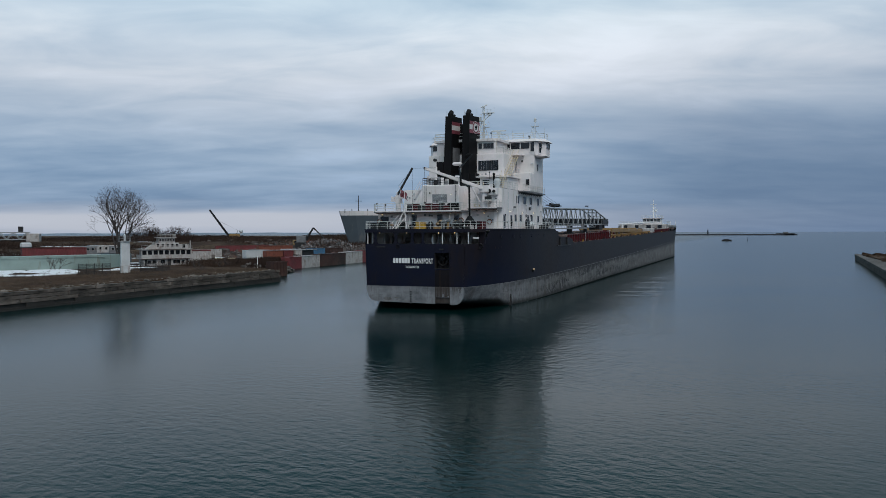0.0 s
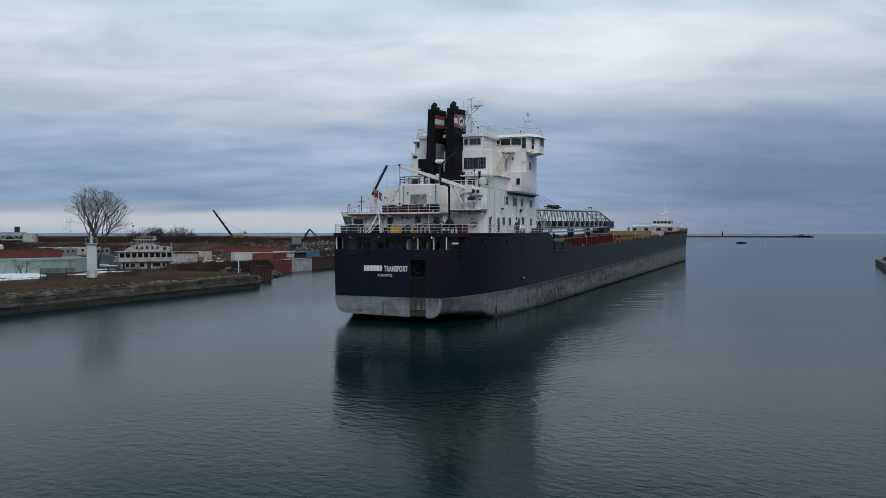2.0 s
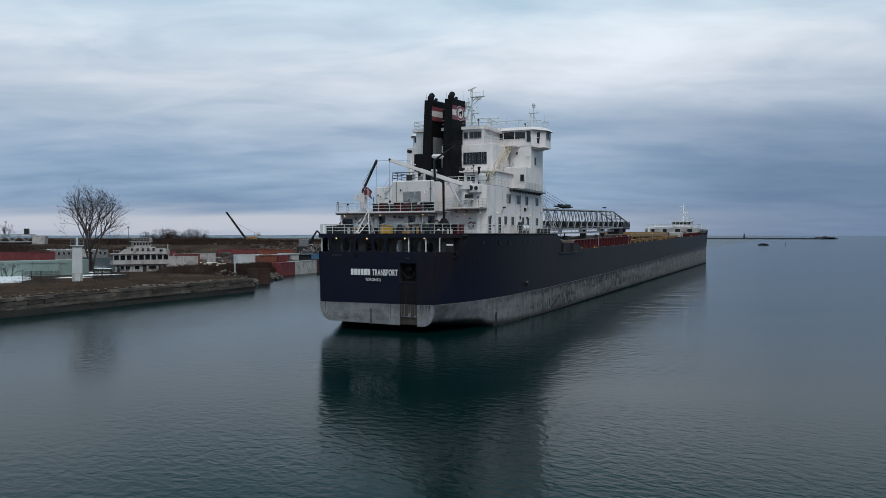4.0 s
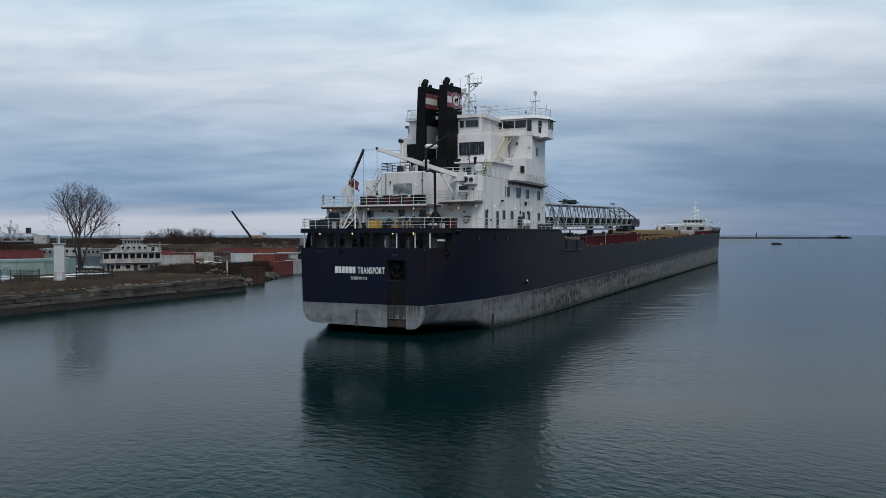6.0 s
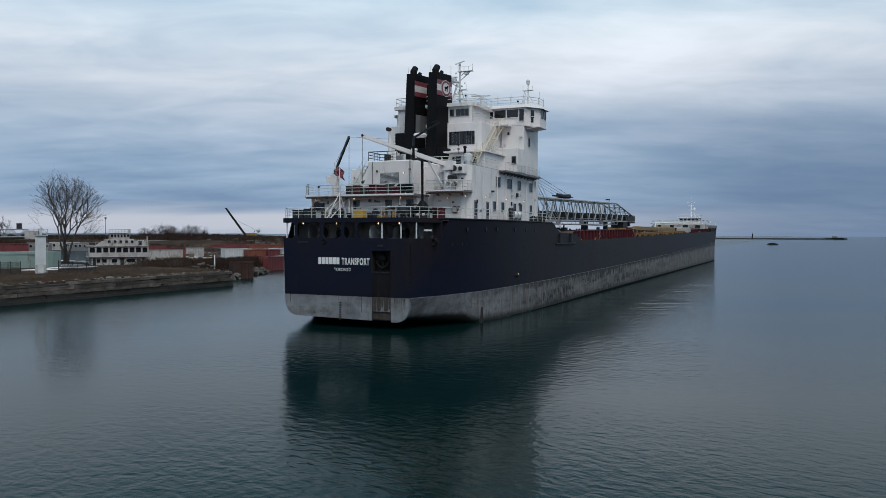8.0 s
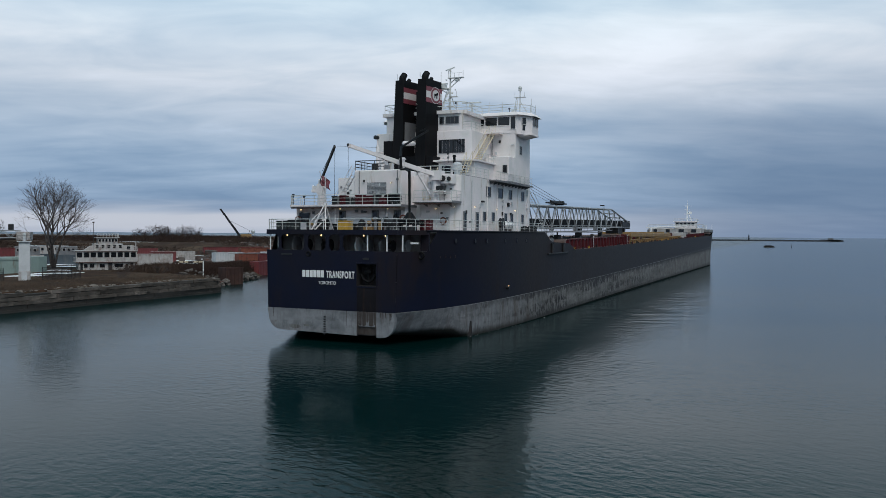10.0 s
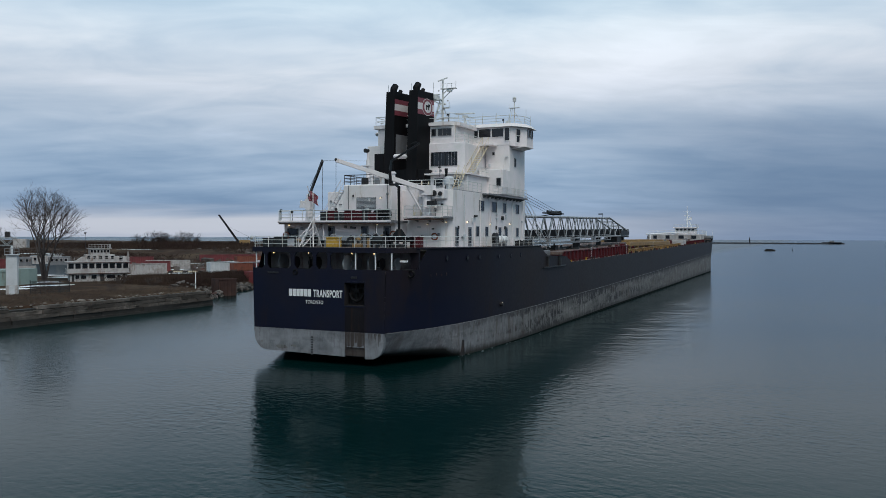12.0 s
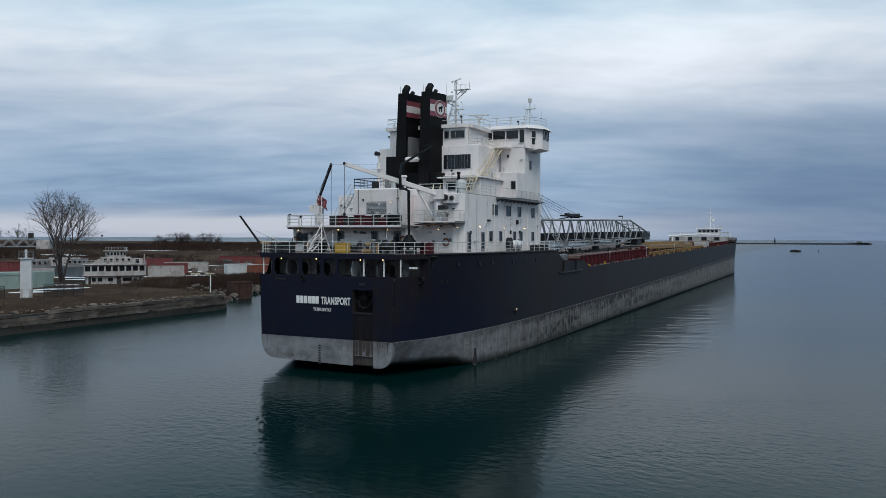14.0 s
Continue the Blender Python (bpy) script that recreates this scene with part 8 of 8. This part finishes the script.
def build_rocks():
    rng = random.Random(12)
    shapes = []
    for k in range(7):
        bm = bmesh.new()
        bmesh.ops.create_icosphere(bm, subdivisions=1, radius=1)
        for v in bm.verts:
            v.co *= 1 + 0.55 * noise.noise(v.co * 1.7 + Vector((k * 7, 0, 0))) + rng.uniform(-0.12, 0.12)
            v.co.z *= 0.65
        shapes.append(bm)
    bank = thing("rock_bank", "bank of broken grey rocks at the water's edge", "rocks", kind="structure")
    obs = [part("rock", bm, STONE, bank) for bm in shapes]
    n = 0
    for k in range(290):
        t = rng.random()
        y = 50 + t * 34
        x = at(SHORE, y) + rng.uniform(-3.5, 2.2)
        d = at(SHORE, y) - x
        s = rng.uniform(0.2, 0.6) * (1.5 if rng.random() < 0.15 and y > 60 else 1)
        m = pose(x, y, max(-0.15, land_z(max(0, d), y)) + s * 0.3 + rng.uniform(0, 0.9) * (1 if d < 2 else 0.2), rng.uniform(-30, 30), rng.uniform(-30, 30), rng.uniform(0, 360)) @ Matrix.Diagonal((s, s * rng.uniform(0.6, 1), s, 1))
        if k < 7:
            obs[k].matrix_basis = m
        else:
            again(obs[k % 7], bank, m)


def build_snow():
    rng = random.Random(3)
    for cx, cy, rx, ry, turn in ((-84, 13, 9, 1.9, 60), (-93, 16, 12, 3.2, 62), (-82.5, 33, 4, 0.5, 55), (-104, 99, 5.0, 1.8, 46), (-113, 84, 4.5, 1.6, 46), (-92, 25, 12, 5, 144), (-99, 15, 13, 7, 144), (-85, 41, 5, 1.3, 70), (-152, 151, 10, 3.5, 60), (-125, 73, 7, 2.5, 55), (-197, 101, 22, 8, 45), (-97, 47, 6, 1.2, 50), (-129, 126, 7, 2.4, 42), (-112, 70, 6, 1.4, 50), (-137, 62, 9, 3, 50), (-150, 95, 14, 3, 48), (-118, 110, 5, 1, 44), (-175, 120, 16, 4, 45), (-240, 190, 30, 5, 45)):
        bm = bmesh.new()
        rows = []
        for r in (0.0, 0.35, 0.65, 0.88, 1.0):
            row = []
            for k in range(28):
                a = 2 * math.pi * k / 28
                w = 1 + 0.35 * noise.noise((math.cos(a) * 2.2 + cx, math.sin(a) * 2.2 + cy, 1.0))
                p = pose(cx, cy, 0, 0, 0, turn) @ Vector((rx * r * w * math.cos(a), ry * r * w * math.sin(a), 0))
                row.append(bm.verts.new((p.x, p.y, ground_at(p.x, p.y) + 0.14 * (1 - r * r) + (0.03 if r < 1 else -0.06))))
            rows.append(row)
        for a, b in zip(rows, rows[1:]):
            for k in range(28):
                j = (k + 1) % 28
                bm.faces.new((a[k], a[j], b[j], b[k]))
        tagged(part("snow_patch", bm, SNOW, smooth=True), "patch of old white snow on the ground", "snow")


def build_plants():
    build_round_tree((-103.2, 55.6, 2.2), 19.0, 21, "tall bare grey-brown tree with several stems")
    shrub = build_tree((-93.0, 26.5, 2.3), 4.6, 5, 8, 3, "small bare shrub beside the fence", 0.9, name="bare_shrub", lean=0.6)
    tagged(shrub, group="shrubs on the pier")
    for k, (x, y, s) in enumerate(((-66, 38, 0.55), (-72, 33, 0.4), (-60.5, 33, 0.4), (-84, 40, 0.5), (-76, 50, 0.6), (-70, 52, 0.7), (-64, 10, 0.4), (-80, 6, 0.5), (-58, 44, 0.35))):
        o = copy_thing(shrub, pose(x, y, ground_at(x, y) - 0.1, 0, 0, 50 * k))
        o.scale = (s, s, s * 0.8)
    # heap of soil and dead brush behind the pier end
    bm = bmesh.new()
    g = []
    for i in range(17):
        row = []
        for j in range(17):
            u, v = i / 8 - 1, j / 8 - 1
            x, y = -77 + u * 6.5, 60 + v * 5.0
            h = max(0.0, 1 - u * u - v * v) ** 0.8 * 1.7 + 0.25 * noise.noise((x * 0.5, y * 0.5, 2.0))
            row.append(bm.verts.new((x, y, ground_at(x, y) - 0.35 + h)))
        g.append(row)
    for a_, b_ in zip(g, g[1:]):
        for j in range(16):
            bm.faces.new((a_[j], b_[j], b_[j + 1], a_[j + 1]))
    tagged(part("soil_heap", bm, SOIL, smooth=True), "low heap of brown soil and dead brush", "soil heap")
    # far wood beyond the barge
    a = build_tree((-470, 318, 4), 17, 3, 31, 4, "bare far tree in a winter wood", 0.7, FARWOOD)
    tagged(a, group="far winter wood")
    rng = random.Random(6)
    for k in range(52):
        t = k / 51
        d = rng.uniform(0.93, 1.25)
        x, y = -575 + 90 * t, 222 + 81 * t
        s = rng.uniform(1.1, 1.5) * (1 if t < 0.75 else 0.7)
        m = pose(x * d + 20, y * d, 4, 0, 0, rng.uniform(0, 360)) @ Matrix.Diagonal((s, s, s, 1))
        o = copy_thing(a, m)
        o.scale = (s, s, s)
    b = build_tree((-374, 377, 4), 9, 7, 44, 5, "low round bare bush on the skyline", 0.9, BRUSH, "bare_bush", 0.8)
    b.scale = (1.3, 1.3, 1.3)
    for k, (x, y, s) in enumerate(((-383, 363, 1.05), (-377, 369, 1.3), (-371, 374, 1.2), (-362, 383, 1.3), (-356, 388, 1.25), (-420, 425, 0.7))):
        o = copy_thing(b, pose(x, y, 4, 0, 0, 70 * k))
        o.scale = (s, s, s)

    def pier_strip(rng_):
        y = rng_.uniform(-40, 56)
        return at(SHORE, y) - 1.0 - abs(rng_.normal(0, 14)), y

    build_tuft_field("dry_grass", "dry brown grass stalks on the pier", pier_strip, material("dry_grass_stalks", (0.082, 0.055, 0.038), 0.9, tone=0.35, scale=0.2, grain=2), 2, 8500, 0.36, 7, 0.5)

    def weeds(rng_):
        y = rng_.uniform(52, 100)
        return at(SHORE, y) - 3 - abs(rng_.normal(0, 9)), y

    def heap(rng_):
        return -77 + rng_.normal(0, 3.0), 60 + rng_.normal(0, 2.4)

    build_tuft_field("heap_brush", "leafless brown brush on the soil heap", heap, BRUSH, 11, 420, 1.9, 9, 0.4, "scrub")
    build_tuft_field("tall_weeds", "tall brown weeds behind the rocks", weeds, BRUSH, 5, 2600, 1.0, 8, 0.35)

    def scrub(rng_):
        t = rng_.uniform(0, 1) ** 0.55
        a = rng_.uniform(0.36, 1.16)
        d = 190 + 420 * t
        return 41 - math.sin(a) * d, -62 + math.cos(a) * d

    def keep(rng_):
        while True:
            x, y = scrub(rng_)
            if -900 < y < 690 and at(SHORE, y) - x > (70 if y < 190 else 30):
                return x, y

    build_tuft_field("winter_scrub", "dark brown leafless scrub covering the flat land", keep, BRUSH, 7, 15000, 2.4, 9, 0.45, "scrub")


def build_waterside():
    # breakwater, its light and end works
    ob = thing("breakwater", "long low dark stone breakwater far out", "breakwater", kind="structure")
    bm = bmesh.new()
    n = 60
    p0, p1 = Vector((-900, 1450, 0)), Vector((112, 1720, 0))
    run = (p1 - p0).normalized()
    nor = Vector((-run.y, run.x, 0))
    rows = []
    for k in range(n + 1):
        c = p0.lerp(p1, k / n)
        hz = 2.7 + 0.3 * noise.noise((k * 0.9, 0, 0))
        rows.append([bm.verts.new(c - nor * 7 + Vector((0, 0, -1))), bm.verts.new(c - nor * 3 + Vector((0, 0, hz))), bm.verts.new(c + nor * 3 + Vector((0, 0, hz))), bm.verts.new(c + nor * 7 + Vector((0, 0, -1)))])
    for a, b in zip(rows, rows[1:]):
        for i in range(3):
            bm.faces.new((a[i], b[i], b[i + 1], a[i + 1]))
    part("mound", bm, LAKEWALL, ob)
    lt = thing("breakwater_light", "dark light tower on the breakwater", "lighthouse", (-60, 1674, 2.6))
    bm = bmesh.new()
    rod(bm, (0, 0, 0), (0, 0, 8.5), 1.5, 0.9, n=12)
    part("shaft", bm, LAKEWALL, lt)
    bm = bmesh.new()
    rod(bm, (0, 0, 8.5), (0, 0, 11), 0.9, 0.4, n=12)
    part("lantern", bm, GREY, lt)
    hd = thing("beacon_station", "low beacon station with a hut on the breakwater", "building", (92, 1714, 2.3))
    part("platform", bx(-20, 16, -6, 6, 0, 1.6, 0.3), IRON, hd)
    part("hut", bx(-6, 3, -3, 3, 1.6, 4.6, 0.2), GREY, hd)
    # low far shore across the lake, with distance haze put into its colour
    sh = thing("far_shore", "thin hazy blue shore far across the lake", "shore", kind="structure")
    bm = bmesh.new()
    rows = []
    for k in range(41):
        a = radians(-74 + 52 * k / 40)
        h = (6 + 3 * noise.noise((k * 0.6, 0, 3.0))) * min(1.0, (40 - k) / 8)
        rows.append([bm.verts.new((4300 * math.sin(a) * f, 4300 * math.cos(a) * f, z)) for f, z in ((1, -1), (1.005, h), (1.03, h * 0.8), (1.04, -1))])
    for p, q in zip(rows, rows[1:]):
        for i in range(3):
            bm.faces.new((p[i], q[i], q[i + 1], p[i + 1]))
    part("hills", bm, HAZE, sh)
    # dark crib and marker buoy
    cb = thing("mooring_crib", "low dark timber crib awash in the lake", "crib", (12.5, 735, 0))
    bm = bmesh.new()
    prism(bm, [(-5.4, -3), (5.4, -3), (5.4, 3), (-5.4, 3)], -0.5, 1.3, [(-4.2, -2), (3.8, -2), (3.8, 2), (-4.2, 2)])
    part("timber_frame", bm, BLACK, cb)
    part("rock_fill", bx(-3.2, 2.4, -1.6, 1.6, 1.3, 1.8, 0.25), BLACK, cb)
    by = thing("marker_buoy", "small dark marker buoy on the lake", "buoy", (31, 760, 0))
    bm = bmesh.new()
    rod(bm, (0, 0, -0.4), (0, 0, 0.7), 0.4, 0.35, n=10)
    part("float", bm, IRON, by)
    bm = bmesh.new()
    rod(bm, (0, 0, 0.7), (0, 0, 2.6), 0.22, 0.08, n=8)
    part("cage", bm, IRON, by)
    # pier on the other side of the channel
    ob = thing("far_pier", "dark concrete pier across the channel with a pale edge", "pier", kind="structure")
    bm = bmesh.new()
    prism(bm, [(55.5, -160), (74.6, 219), (92, 233), (170, 250), (170, -160)], -1.5, 1.7)
    part("core", bm, CONCRETE, ob)
    a, b = Vector((55.5, -160, 0)), Vector((74.6, 219, 0))
    for k in range(40):
        p, q = a.lerp(b, 0.45 + 0.55 * k / 40), a.lerp(b, 0.45 + 0.55 * (k + 0.985) / 40)
        bm = bmesh.new()
        prism(bm, [(p.x - 0.12, p.y), (q.x - 0.12, q.y), (q.x + 1.6, q.y), (p.x + 1.6, p.y)], 1.3, 1.95)
        part("coping_stone", bm, STONE, ob)
    rng = random.Random(15)
    top = thing("pier_debris", "dark rubble and dead grass on the pier", "rubble", kind="stuff")
    bm = bmesh.new()
    for k in range(240):
        y = rng.uniform(20, 225)
        x = 55.5 + 19.1 * (y + 160) / 379 + rng.uniform(3, 30)
        s = rng.uniform(0.3, 1.4)
        box(bm, -s, s, -s * 0.6, s * 0.6, -0.3, s * 0.5, pose(x, y, 1.75, rng.uniform(-15, 15), rng.uniform(-15, 15), rng.uniform(0, 360)))
    part("rubble", bm, SOIL, top)
    part("grass_cover", bx(76, 168, 0, 214, 1.72, 1.95), SOIL, ob).matrix_basis = pose(0, 0, 0)


build_ground()
build_light_tower()
build_hulk()
build_boats_ashore()
build_yard()
build_waterside()
build_snow()
build_plants()
build_rocks()
build_pier()
